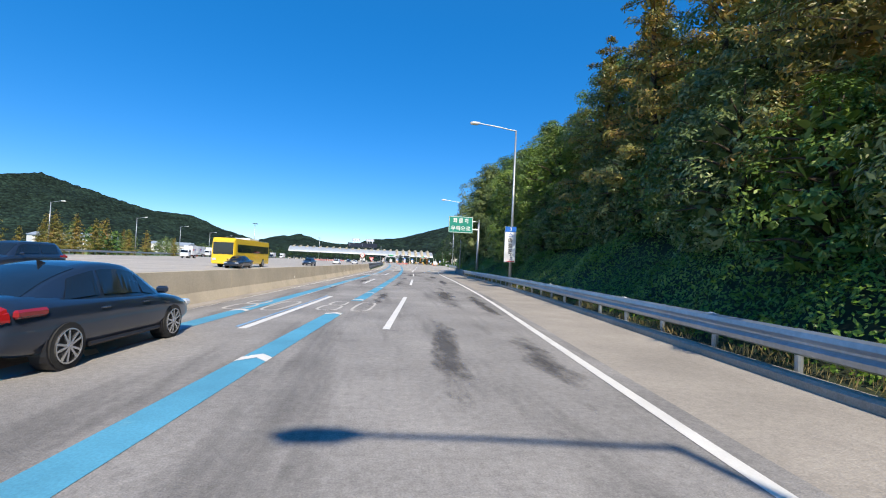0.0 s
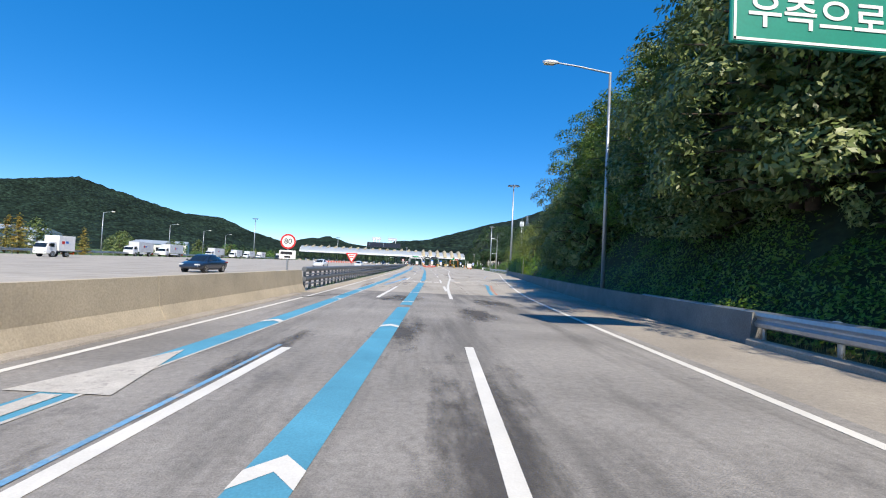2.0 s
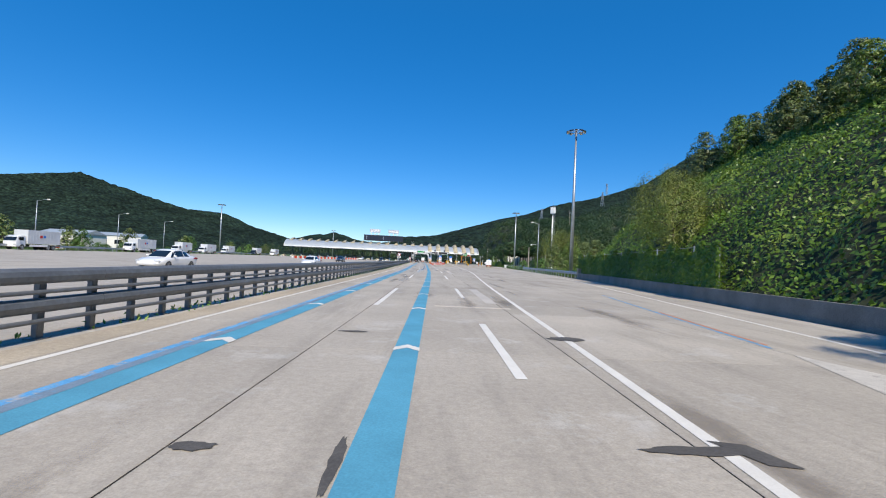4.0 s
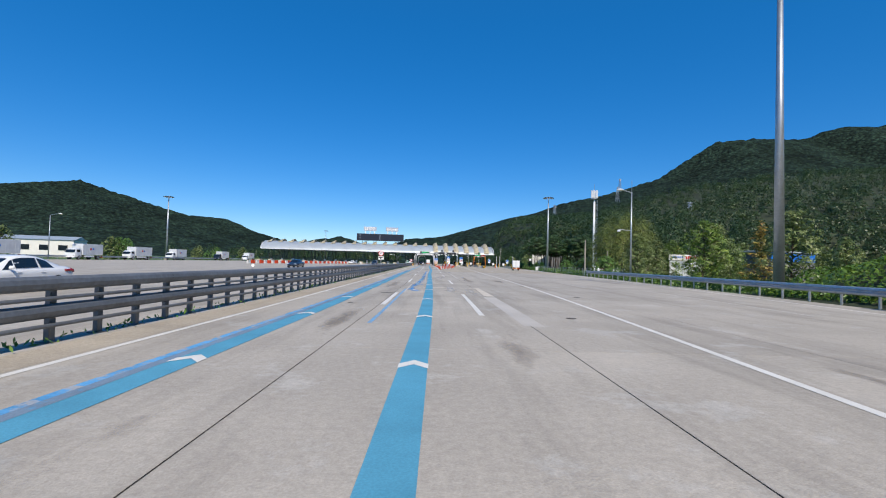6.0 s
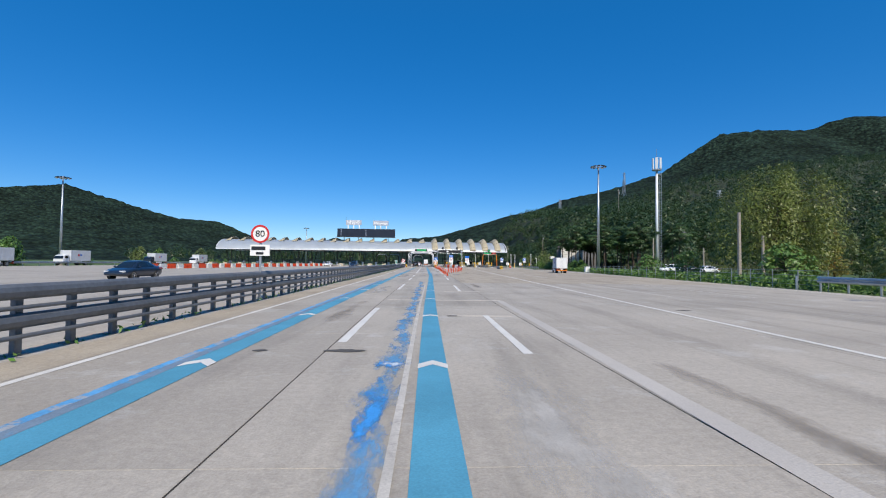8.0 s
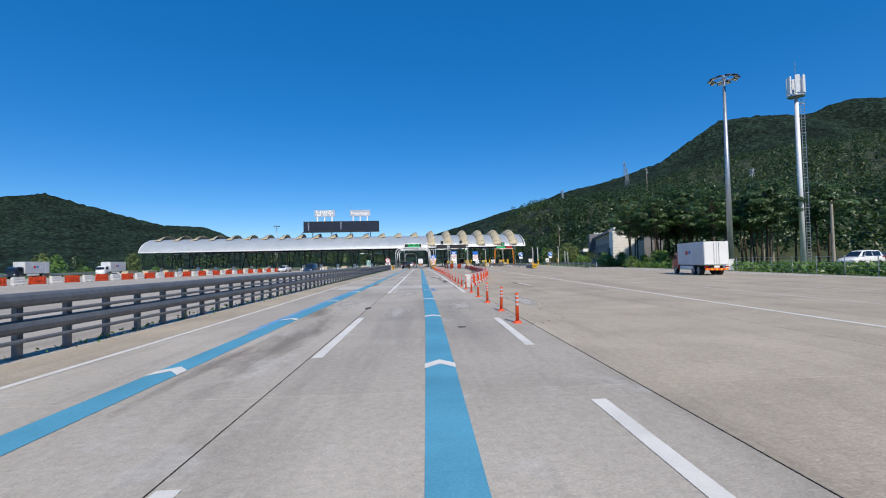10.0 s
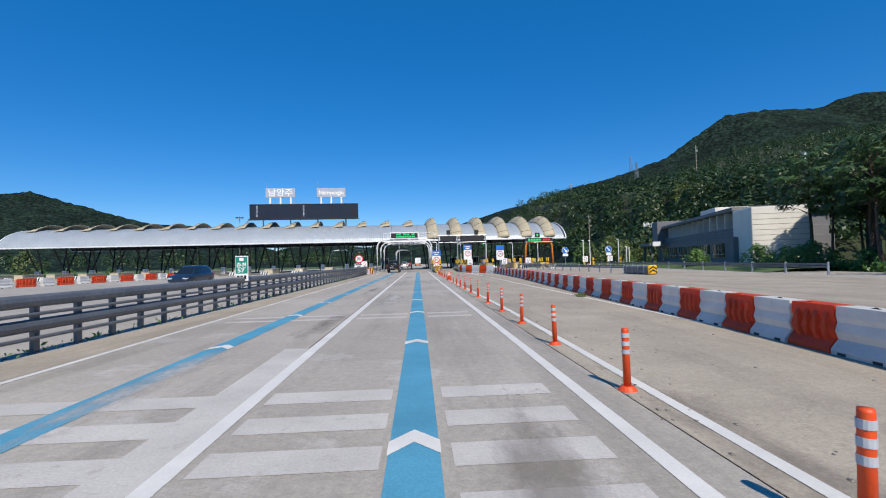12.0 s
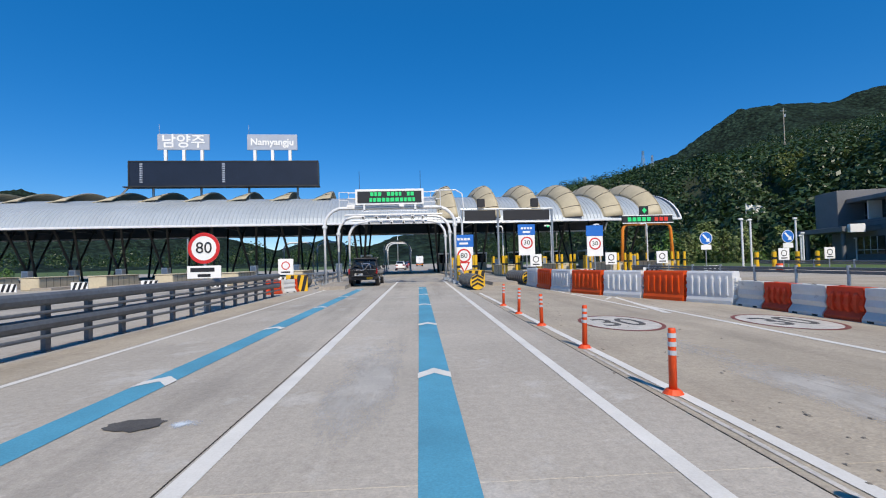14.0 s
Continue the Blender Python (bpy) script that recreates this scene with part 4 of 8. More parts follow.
part("body", bar([(0, 0, 0.03), (0, 0, 0.66)], 0.14, 16, 0.03), ORANGE, cone, smooth=True)
for z, r in ((0.38, 0.083), (0.52, 0.056)):
    part("band", bar([(0, 0, z), (0, 0, z + 0.07)], r, 16, r - 0.011), SIGN_WHITE, cone, "white reflective band")

C_JERS = curve((241.3, 8.68), (246, 9.85), (249.3, 10.8), (251, 11.1), (253, 11.42), (255, 11.75), (262, 12.65), (265, 12.95), (272, 13.3), (278, 13.65), (285, 14.3), (290, 14.72), (295, 15.0), (300, 15.2), (304, 15.42), (306, 15.48), (309, 15.3))
JB = [(-0.26, 0.0), (0.26, 0.0), (0.26, 0.09), (0.15, 0.26), (0.19, 0.40), (0.15, 0.56), (0.17, 0.66), (0.16, 0.84), (-0.16, 0.84), (-0.17, 0.66), (-0.15, 0.56), (-0.19, 0.40), (-0.15, 0.26), (-0.26, 0.09)]
JN = [(-0.24, 0.0), (0.24, 0.0), (0.24, 0.1), (0.19, 0.2), (0.17, 0.9), (0.13, 0.95), (-0.13, 0.95), (-0.17, 0.9), (-0.19, 0.2), (-0.24, 0.1)]


def barrier_block(name, length, material, label, sockets, section=None, flutes=4):
    t = thing(name, 0, 0, 0, label=label, category="barrier", group="red and white barriers")
    section = section or JB
    tall = max(z for _, z in section)
    bm = loft([[(x, y, z) for x, z in section] for y in (-length / 2, -length / 2 + 0.03, length / 2 - 0.03, length / 2)])
    part("body", bm, material, t)
    if sockets:
        for s in (-1, 1):
            for z in (0.22, 0.47, 0.7):
                part("lug", box(0, s * (length / 2 + 0.03), z, 0.26, 0.1, 0.12, 0.015), material, t)
            for k in range(flutes):
                y = (k - (flutes - 1) / 2) * length / (flutes + 0.6)
                part("flute", loft([[(s * 0.15, y - 0.06, z), (s * (0.165 + d), y - 0.035, z), (s * (0.165 + d), y + 0.035, z), (s * 0.15, y + 0.06, z)] for z, d in ((0.2, 0.02), (0.3, 0.055), (tall - 0.22, 0.05), (tall - 0.12, 0.005))]), material, t)
        part("filler_cap", bar([(0, 0.2, tall), (0, 0.2, tall + 0.02)], 0.06, 10), material, t)
        part("skid", bx(bmesh.new(), 0, 0, 0.02, 0.46, length * 0.8, 0.05), JOINT, t)
    else:
        part("fork_slot", bx(bx(bmesh.new(), 0, -0.28, 0.03, 0.53, 0.14, 0.05), 0, 0.28, 0.03, 0.53, 0.14, 0.05), JOINT, t)
        part("lifting_eye", bar([(0, -0.08, 0.83), (0, 0, 0.855), (0, 0.08, 0.83)], 0.012, 6), DARK, t)
        for s in (-1, 1):
            part("end_lug", box(0, s * (length / 2 + 0.02), 0.5, 0.16, 0.06, 0.3, 0.015), material, t)
    return t


red_block = barrier_block("plastic_barrier", 0.84, REDPLAS, "red-orange plastic water-filled barrier block", True)
white_block = barrier_block("concrete_barrier", 0.93, WHITEPLAS, "whitewashed concrete barrier block", False)
made = 0
y = 241.35
i = 0
while y < 308.0:
    ln = 0.93 if i % 2 == 0 else 0.84
    d = 0.5
    slope = (C_JERS(y + ln) - C_JERS(y)) / ln
    ang = -math.degrees(math.atan(slope))
    step = (ln + 0.04) * math.cos(radians(ang))
    yc = y + step / 2
    src = white_block if i % 2 == 0 else red_block
    m = pose(C_JERS(yc), yc, 0, 0, 0, ang + random.uniform(-1.5, 1.5))
    if i < 2:
        src.matrix_basis, ob = m, src
    else:
        ob = copy_thing(src, m)
    ob.scale = (1, 1, 0.82)
    y += step
    i += 1
# the newer row that closes the lane in front of the booths
new_red = barrier_block("plastic_barrier", 1.55, ORANGE_PLAS, "bright orange plastic barrier block", True, JN, 6)
new_white = barrier_block("plastic_barrier", 1.55, CLEAN_PLAS, "clean white plastic barrier block", True, JN, 6)
row = [(15.32, 308.5), (14.72, 309.9), (14.1, 311.4), (13.35, 313.0), (12.8, 314.9), (12.5, 316.8), (12.42, 318.9), (12.4, 321.0)]
for k in range(7):
    (ax, ay), (bx_, by) = row[k], row[k + 1]
    src = (new_white, new_red)[k % 2]
    m = pose((ax + bx_) / 2, (ay + by) / 2, 0, 0, 0, -math.degrees(math.atan2(bx_ - ax, by - ay))) @ Matrix.Diagonal((1, math.hypot(bx_ - ax, by - ay) / 1.68, 1, 1))
    if k < 2:
        src.matrix_basis = m
    else:
        c = copy_thing(src, m)
        c.scale = (1, math.hypot(bx_ - ax, by - ay) / 1.68, 1)
# the row in the opposite plaza
for k in range(40):
    yy = 249 + k * 2.15
    xx = -38.5 + 10.5 * (k / 40)
    src = (white_block, red_block)[k % 2]
    c = copy_thing(src, pose(xx, yy, 0, 0, 0, -7))
    c.scale = (1, 1.3 if k % 2 == 0 else 1.9, 1)

copy_thing(red_block, pose(14.43, 288.05, 0, 0, 0, 0))
for k, (x, y) in enumerate(((-1.15, 319.4), (-0.72, 320.3), (-0.45, 321.3))):
    copy_thing((red_block, white_block)[k % 2], pose(x, y, 0, 0, 0, -22))
for x, y in ((35.2, 331.0), (50.5, 335.0)):
    dr = thing("traffic_drum", x, y, 0, 0, "squat orange and white drum on the plaza", "traffic drum", "plaza drums")
    part("body", bar([(0, 0, 0.0), (0, 0, 0.55), (0, 0, 0.6)], 0.3, 16, 0.24), ORANGE, dr, smooth=True)
    part("band", bar([(0, 0, 0.32), (0, 0, 0.44)], 0.285, 16), SIGN_WHITE, dr, "white band")
# grit and gravel along the lane posts
rng = np.random.default_rng(91)
v, f = [], []
for k in range(620):
    y = rng.uniform(226, 312)
    x = C_POST(y) + (rng.normal(0.5, 0.35) if k % 3 else rng.uniform(-0.1, 3.2))
    s = rng.uniform(0.006, 0.02) * (1.6 if k % 17 == 0 else 1)
    o = len(v)
    for dx, dy, dz in ((-1, -0.8, 0), (1, -1, 0), (1.1, 0.9, 0), (-0.9, 1, 0), (-0.5, -0.4, 0.9), (0.6, -0.5, 1), (0.5, 0.6, 0.8), (-0.6, 0.4, 1.1)):
        v.append((x + s * dx * rng.uniform(0.7, 1.3), y + s * 1.4 * dy * rng.uniform(0.7, 1.3), 0.001 + s * 0.7 * dz))
    f += [tuple(o + i for i in q) for q in ((4, 5, 6, 7), (0, 1, 5, 4), (1, 2, 6, 5), (2, 3, 7, 6), (3, 0, 4, 7))]
tagged(mesh_ob("gravel", v, f, PEBBLE), "loose grit scattered beside the lane posts", "gravel", kind="stuff")
# ---- hills ----
def hill(name, label, prof, y_ridge, y_foot, y_back, step, bump, material, seed, skew=0.0, power=0.85, spurs=0.22):
    """A wooded ridge: its height over x, falling to a foot in front and behind."""
    xs_p, zs_p = [p[0] for p in prof], [p[1] for p in prof]
    xs = np.arange(xs_p[0], xs_p[-1] + step, step)
    ys = np.concatenate([np.arange(y_foot, y_ridge, step), np.arange(y_ridge, y_back + step, step * 2)])
    v, nx = [], len(xs)
    for y in ys:
        s = (y - y_foot) / (y_ridge - y_foot) if y <= y_ridge else max(0.0, 1 - (y - y_ridge) / (y_back - y_ridge))
        s = min(max(s, 0), 1)
        shape = s ** power if y <= y_ridge else s
        for x in xs:
            z = float(np.interp(x, xs_p, zs_p))
            spur = 1 + spurs * noise.noise(Vector((x * 0.006 + seed, y * 0.003, 3))) * math.sin(math.pi * s)
            cx = x * (0.86 + 0.14 * s) if skew else x
            b = bump * (noise.noise(Vector((x * 0.09, y * 0.09, seed))) + 0.6 * noise.noise(Vector((x * 0.21, y * 0.21, seed + 5)))) * min(1, s * 6)
            v.append((cx, y, z * shape * spur + b - 0.5))
    f = [(r * nx + c, r * nx + c + 1, (r + 1) * nx + c + 1, (r + 1) * nx + c) for r in range(len(ys) - 1) for c in range(nx - 1)]
    ob = mesh_ob(name, v, f, material, smooth=True)
    return tagged(ob, label, "hill", kind="structure")


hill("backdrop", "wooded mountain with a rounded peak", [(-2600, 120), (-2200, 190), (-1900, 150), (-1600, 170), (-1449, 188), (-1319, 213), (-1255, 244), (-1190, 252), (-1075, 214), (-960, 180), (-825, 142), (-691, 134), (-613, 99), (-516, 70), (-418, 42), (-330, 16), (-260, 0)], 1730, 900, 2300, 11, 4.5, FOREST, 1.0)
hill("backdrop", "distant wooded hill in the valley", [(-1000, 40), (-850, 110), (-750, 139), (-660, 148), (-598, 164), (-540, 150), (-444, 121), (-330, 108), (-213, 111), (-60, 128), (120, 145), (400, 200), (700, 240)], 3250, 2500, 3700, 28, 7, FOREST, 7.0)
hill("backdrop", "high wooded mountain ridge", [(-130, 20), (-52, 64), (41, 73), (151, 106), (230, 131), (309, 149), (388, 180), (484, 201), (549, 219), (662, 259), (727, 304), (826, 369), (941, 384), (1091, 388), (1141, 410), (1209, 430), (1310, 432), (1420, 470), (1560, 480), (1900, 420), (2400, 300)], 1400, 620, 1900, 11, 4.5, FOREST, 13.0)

# ---- leaves and trees ----
def leaves(name, centres, sizes, material, parent=None, droop=0.0, seed=0, facing=None, spread=0.45, slim=0.4):
    """Many small leaf blades, each its own diamond, around the given places; facing: the way each blade's upper side looks."""
    rng = np.random.default_rng(seed)
    n = len(centres)
    if facing is None:
        a = rng.normal(size=(n, 3))
        a[:, 2] -= droop
        a /= np.linalg.norm(a, axis=1)[:, None]
        b = np.cross(a, rng.normal(size=(n, 3)))
    else:
        up = np.asarray(facing) + rng.normal(size=(n, 3)) * spread
        up /= np.linalg.norm(up, axis=1)[:, None]
        w = rng.normal(size=(n, 3))
        w[:, 2] -= droop
        a = np.cross(up, np.cross(w, up))
        a /= np.linalg.norm(a, axis=1)[:, None] + 1e-6
        b = np.cross(up, a)
    b /= np.linalg.norm(b, axis=1)[:, None]
    s = np.asarray(sizes)[:, None] * rng.uniform(0.6, 1.3, size=(n, 1))
    c = np.asarray(centres)
    co = np.stack([c - a * s, c + b * s * slim, c + a * s, c - b * s * slim], 1).reshape(-1, 3).astype(np.float32)
    me = bpy.data.meshes.new(name)
    me.vertices.add(4 * n)
    me.vertices.foreach_set("co", co.ravel())
    me.loops.add(4 * n)
    me.loops.foreach_set("vertex_index", np.arange(4 * n, dtype=np.int32))
    me.polygons.add(n)
    me.polygons.foreach_set("loop_start", np.arange(0, 4 * n, 4, dtype=np.int32))
    me.update(calc_edges=True)
    me.materials.append(material)
    ob = new(name, me)
    if parent:
        ob.parent = parent
    return ob


def tree(kind, height, width, material, label, count, leaf, seed):
    """A tapered trunk with limbs and a crown of leafy sprays, each lit from above, with dark hollows between them."""
    rng = np.random.default_rng(seed)
    t = thing("tree", 0, 0, -500, label=label, category="tree", group="roadside trees")
    bm = bmesh.new()
    lean = rng.uniform(-0.04, 0.04, 2)
    top = 0.93 if kind in ("cone", "pine") else 0.72
    pts = [(lean[0] * height * k / 5 + 0.1 * math.sin(k * 2 + seed), lean[1] * height * k / 5, height * top * k / 5) for k in range(6)]
    tube(bm, pts, height * 0.012 + 0.05, 8, 0.03)
    axis = lambda z: np.array([lean[0] * z, lean[1] * z, z])
    cl = []
    if kind == "cone":
        for i in range(52):
            u = ((i + 0.5) / 52) ** 1.15
            ang = i * 2.4 + rng.uniform(-0.4, 0.4)
            z = height * (0.04 + 0.92 * u)
            rad = (width / 2 * (1 - u) ** 0.7 + 0.25) * rng.uniform(0.72, 1.12)
            p0 = axis(z)
            p1 = p0 + np.array([rad * math.cos(ang), rad * math.sin(ang), rad * rng.uniform(-0.05, 0.3)])
            tube(bm, [tuple(p0), tuple((p0 + p1) / 2 + np.array([0, 0, 0.1 * rad])), tuple(p1)], 0.025 + 0.01 * rad, 5, 0.012)
            for q in (0.35, 0.62, 0.85, 1.0):
                p = p0 + (p1 - p0) * q + np.array([0, 0, 0.08 * rad * math.sin(math.pi * q)])
                cl.append((p, (0.22 + 0.16 * rad) * (1.15 - 0.45 * q) * rng.uniform(0.8, 1.25)))
        cl.append((axis(height * 0.96), 0.3))
    else:
        n = {"pine": 26, "willow": 46}.get(kind, 88)
        lo, hi = {"pine": (0.52, 0.98), "willow": (0.3, 0.93)}.get(kind, (0.02, 1.0))
        phase = rng.uniform(0, 9)
        for i in range(n):
            u = (i + 0.5) / n
            ang = i * 2.39996 + rng.uniform(-0.35, 0.35)
            z = height * (lo + (hi - lo) * u)
            if kind == "pine":
                rad = width / 2 * (0.5 + 0.5 * math.sin(math.pi * min(1, u * 1.15))) * rng.uniform(0.35, 1.0)
                r = 0.8 + rng.uniform(0, 0.6)
            elif kind == "willow":
                rad = width / 2 * math.sqrt(max(0.02, 1 - (u * 0.98) ** 2.6)) * (rng.uniform(0.7, 1.0) if i % 3 else rng.uniform(0.2, 0.6))
                r = width * 0.125
            else:
                prof = math.sin(math.pi * min(0.98, 0.2 + 0.8 * u) ** 0.9) ** 0.7
                rad = width / 2 * prof * (rng.uniform(0.78, 1.0) if i % 4 else rng.uniform(0.3, 0.7)) * (1 + 0.16 * math.sin(3 * ang + phase + 4 * u))
                r = width * rng.uniform(0.07, 0.125)
            p0 = axis(min(z * 0.86, height * top))
            p1 = axis(z) + np.array([rad * math.cos(ang), rad * math.sin(ang), 0])
            if i % 2 == 0 or kind == "pine":
                tube(bm, [tuple(p0), tuple((p0 + p1) / 2 + np.array([0, 0, 0.1 * rad])), tuple(p1)], 0.03 + 0.012 * rad, 5, 0.014)
            cl.append((p1, r))
    part("trunk", bm, BARK, t, smooth=True)
    mid = np.array([0, 0, height * 0.5])
    cen = np.array([p for p, _ in cl])
    rad_ = np.array([r for _, r in cl])
    pick = rng.choice(len(cl), count, p=rad_ ** 2 / (rad_ ** 2).sum())
    out = cen[pick] - mid
    out[:, 2] *= 0.5
    out /= np.linalg.norm(out, axis=1)[:, None] + 1e-6
    d = rng.normal(size=(count, 3)) + out * 0.7 + np.array([0, 0, 0.6])
    d /= np.linalg.norm(d, axis=1)[:, None]
    flat = {"pine": 0.38, "willow": 1.6, "cone": 0.55}.get(kind, 0.72)
    c = cen[pick] + d * (rad_[pick] * rng.uniform(0.35, 1.08, count) ** 0.5)[:, None] * np.array([1.1, 1.1, flat])
    if kind == "willow":
        c[:, 2] -= rng.uniform(0, 1, count) ** 1.5 * height * 0.3
    c[:, 2] = np.maximum(c[:, 2], 0.2)
    face = d + out * 0.35 + np.array([0, 0, 0.55])
    sizes = np.full(count, leaf)
    if kind in ("round", "cone"):
        # oversized leaves added inside the crown to block light from its hollows
        inner = count // 13
        u = rng.uniform(0.06, 0.86, inner)
        prof = np.sin(np.pi * np.minimum(0.98, 0.2 + 0.8 * u)) ** 0.7 if kind == "round" else (1 - u) ** 0.75
        ang = rng.uniform(0, 2 * np.pi, inner)
        rr = width / 2 * prof * np.sqrt(rng.uniform(0, 1, inner)) * 0.55
        c = np.concatenate([c, np.stack([rr * np.cos(ang) + lean[0] * u * height, rr * np.sin(ang) + lean[1] * u * height, u * height], 1)])
        face = np.concatenate([face, rng.normal(size=(inner, 3))])
        sizes = np.concatenate([sizes, np.full(inner, max(0.24, leaf * 1.8))])
    leaves("crown", c, sizes, material, t, {"willow": 1.8, "cone": 0.4}.get(kind, 0.5), seed, face, 0.4, 0.42 if kind == "round" else 0.3)
    return t


TREES = {
    "rust_a": tree("cone", 14, 6.0, LEAF_RUST, "tall dawn redwood turning rust brown on the slope", 14500, 0.1, 1),
    "rust_b": tree("cone", 12, 5.4, LEAF_RUST, "dawn redwood with green and brown foliage on the slope", 13000, 0.1, 2),
    "locust_a": tree("round", 11, 8.0, LEAF_LOCUST, "broad locust tree with fresh green leaves on the slope", 16500, 0.1, 3),
    "locust_b": tree("round", 9, 7.0, LEAF_LOCUST, "locust tree with green leaves behind the guardrail", 14000, 0.095, 4),
    "dark_a": tree("round", 10, 7.5, LEAF_DARK, "dark broadleaf tree on the roadside slope", 16000, 0.1, 5),
    "dark_b": tree("round", 7, 6.0, LEAF_DARK, "low dark broadleaf tree behind the guardrail", 13000, 0.092, 6),
    "willow": tree("willow", 9.5, 9.5, LEAF_WILLOW, "yellow-green willow with drooping twigs", 22000, 0.13, 7),
    "pine": tree("pine", 11.5, 6.5, LEAF_PINE, "tall pine with a bare trunk and flat crown", 2700, 0.27, 8),
    "thicket_a": tree("round", 4.6, 3.8, LEAF_LOCUST, "leafy green thicket close behind the guardrail", 5200, 0.075, 31),
    "thicket_b": tree("round", 5.2, 4.0, LEAF_DARK, "dark leafy thicket close behind the guardrail", 5600, 0.08, 32),
    "mid_a": tree("round", 10.5, 7.8, LEAF_LOCUST, "broad tree high on the slope", 4500, 0.2, 25),
    "mid_b": tree("round", 10, 7.5, LEAF_DARK, "dark broadleaf tree high on the slope", 4500, 0.2, 26),
    "mid_c": tree("cone", 11, 5.0, LEAF_RUST, "rust-tinted redwood beside the apron", 4000, 0.19, 27),
    "pale": tree("round", 4.5, 5.5, LEAF_WILLOW, "pale flowering shrub high on the hillside", 1200, 0.22, 28),
    "far_a": tree("round", 10, 7.5, LEAF_DARK, "dark broadleaf tree beyond the road", 1050, 0.4, 15),
    "far_b": tree("round", 8, 6.5, LEAF_FIELD, "green broadleaf tree beyond the road", 1000, 0.38, 16),
    "far_c": tree("cone", 11, 5.0, LEAF_RUST, "rust-tinted redwood beyond the road", 1400, 0.3, 17),
    "shrub": tree("round", 3.4, 4.2, LEAF_FIELD, "rounded green shrub on the grass verge", 1200, 0.2, 9),
}
USED = set()


def plant(kind, x, y, z, s=1.0, label=""):
    src = TREES[kind]
    m = pose(x, y, z - 0.15, 0, 0, random.uniform(0, 360))
    if kind in USED:
        ob = copy_thing(src, m)
    else:
        ob = src
        ob.matrix_basis = m
        USED.add(kind)
    ob.scale = (s, s, s * random.uniform(0.94, 1.06))
    if label:
        ob["label"] = label
    return ob


NEAR_PROF = [(66, 0), (74, 12), (84, 32), (95, 46), (150, 52), (190, 58), (230, 72), (280, 88), (340, 99), (420, 112), (520, 120), (650, 125), (800, 110), (950, 60)]


def hill_z(x, y):
    s = min(1, max(0, (y - 330) / 310))
    return float(np.interp(x, [p[0] for p in NEAR_PROF], [p[1] for p in NEAR_PROF])) * s ** 0.5 - 0.7


def slope_z(x, y):
    """Height of the roadside slope."""
    s = x - C_KERB(y) - 1.0
    if s <= 0:
        return -0.02
    top = 27 * min(1, max(0, (163 - y) / 13)) ** 0.8
    if y < 60:
        top = 20
    top *= min(1, max(0, (135 - s) / 60)) ** 1.5 * min(1, max(0, (y + 66) / 30))
    return top * (1 - math.exp(-s / 21)) + (0.5 * noise.noise(Vector((x * 0.3, y * 0.3, 2))) if s > 1 else 0)


xs = [0, 0.9] + list(np.arange(2.0, 60, 1.6)) + list(range(60, 140, 10))
ys = np.arange(-70, 166, 2.0)
v = [(C_KERB(y) + 0.4 + s, y, slope_z(C_KERB(y) + 0.4 + s, y)) for y in ys for s in xs]
nx = len(xs)
f = [(r * nx + c, r * nx + c + 1, (r + 1) * nx + c + 1, (r + 1) * nx + c) for r in range(len(ys) - 1) for c in range(nx - 1)]
tagged(mesh_ob("ground_slope", v, f, SOIL, smooth=True), "steep overgrown roadside slope", "slope", kind="structure")

# vines and undergrowth over the slope: leafy mounds
rng = np.random.default_rng(11)
n1, n2, n3 = 62000, 46000, 150000
yy = np.concatenate([rng.uniform(-12, 95, n1), rng.uniform(-4, 70, n2), rng.uniform(90, 163, n3)])
ss = np.concatenate([rng.uniform(0, 1, n1) ** 1.6 * 9, rng.uniform(0, 1, n2) * 2.6, rng.uniform(0, 1, n3) ** 1.1 * 36])
gy = np.arange(-14, 166, 0.7)
gs = np.arange(0, 37, 0.7)
kerb_g = np.array([C_KERB(a) for a in gy])
H = np.zeros((len(gy), len(gs)))
for i, a in enumerate(gy):
    for j, b in enumerate(gs):
        x = kerb_g[i] + 0.75 + b
        tall = 0.3 + 1.5 * max(0, noise.noise(Vector((x * 0.4, a * 0.4, 9)))) + 0.8 * max(0, noise.noise(Vector((x * 1.1, a * 1.1, 5))))
        H[i, j] = slope_z(x, a) + tall * min(1, b * 0.8 + 0.45)
fi, fj = (yy + 14) / 0.7, ss / 0.7
i0, j0 = np.minimum(fi.astype(int), len(gy) - 2), np.minimum(fj.astype(int), len(gs) - 2)
wi, wj = fi - i0, fj - j0
h00, h10, h01, h11 = H[i0, j0], H[i0 + 1, j0], H[i0, j0 + 1], H[i0 + 1, j0 + 1]
zz = (h00 * (1 - wi) + h10 * wi) * (1 - wj) + (h01 * (1 - wi) + h11 * wi) * wj
tilt_x, tilt_y = (h01 + h11 - h00 - h10) / 1.4, (h10 + h11 - h00 - h01) / 1.4
face = np.stack([-tilt_x, -tilt_y, np.ones(len(yy))], 1)
face /= np.linalg.norm(face, axis=1)[:, None]
xx = np.interp(yy, gy, kerb_g) + 0.75 + ss
zz = zz - rng.uniform(0, 1, len(yy)) ** 2 * 0.45 + 0.05
size = np.concatenate([np.full(n1, 0.062), np.full(n2, 0.05), np.full(n3, 0.12)])
und = leaves("undergrowth", np.stack([xx, yy, zz], 1), size, LEAF_VINE, None, 0.3, 12, face, 0.42, 0.5)
tagged(und, "green vines and weeds covering the slope", "undergrowth", kind="stuff")
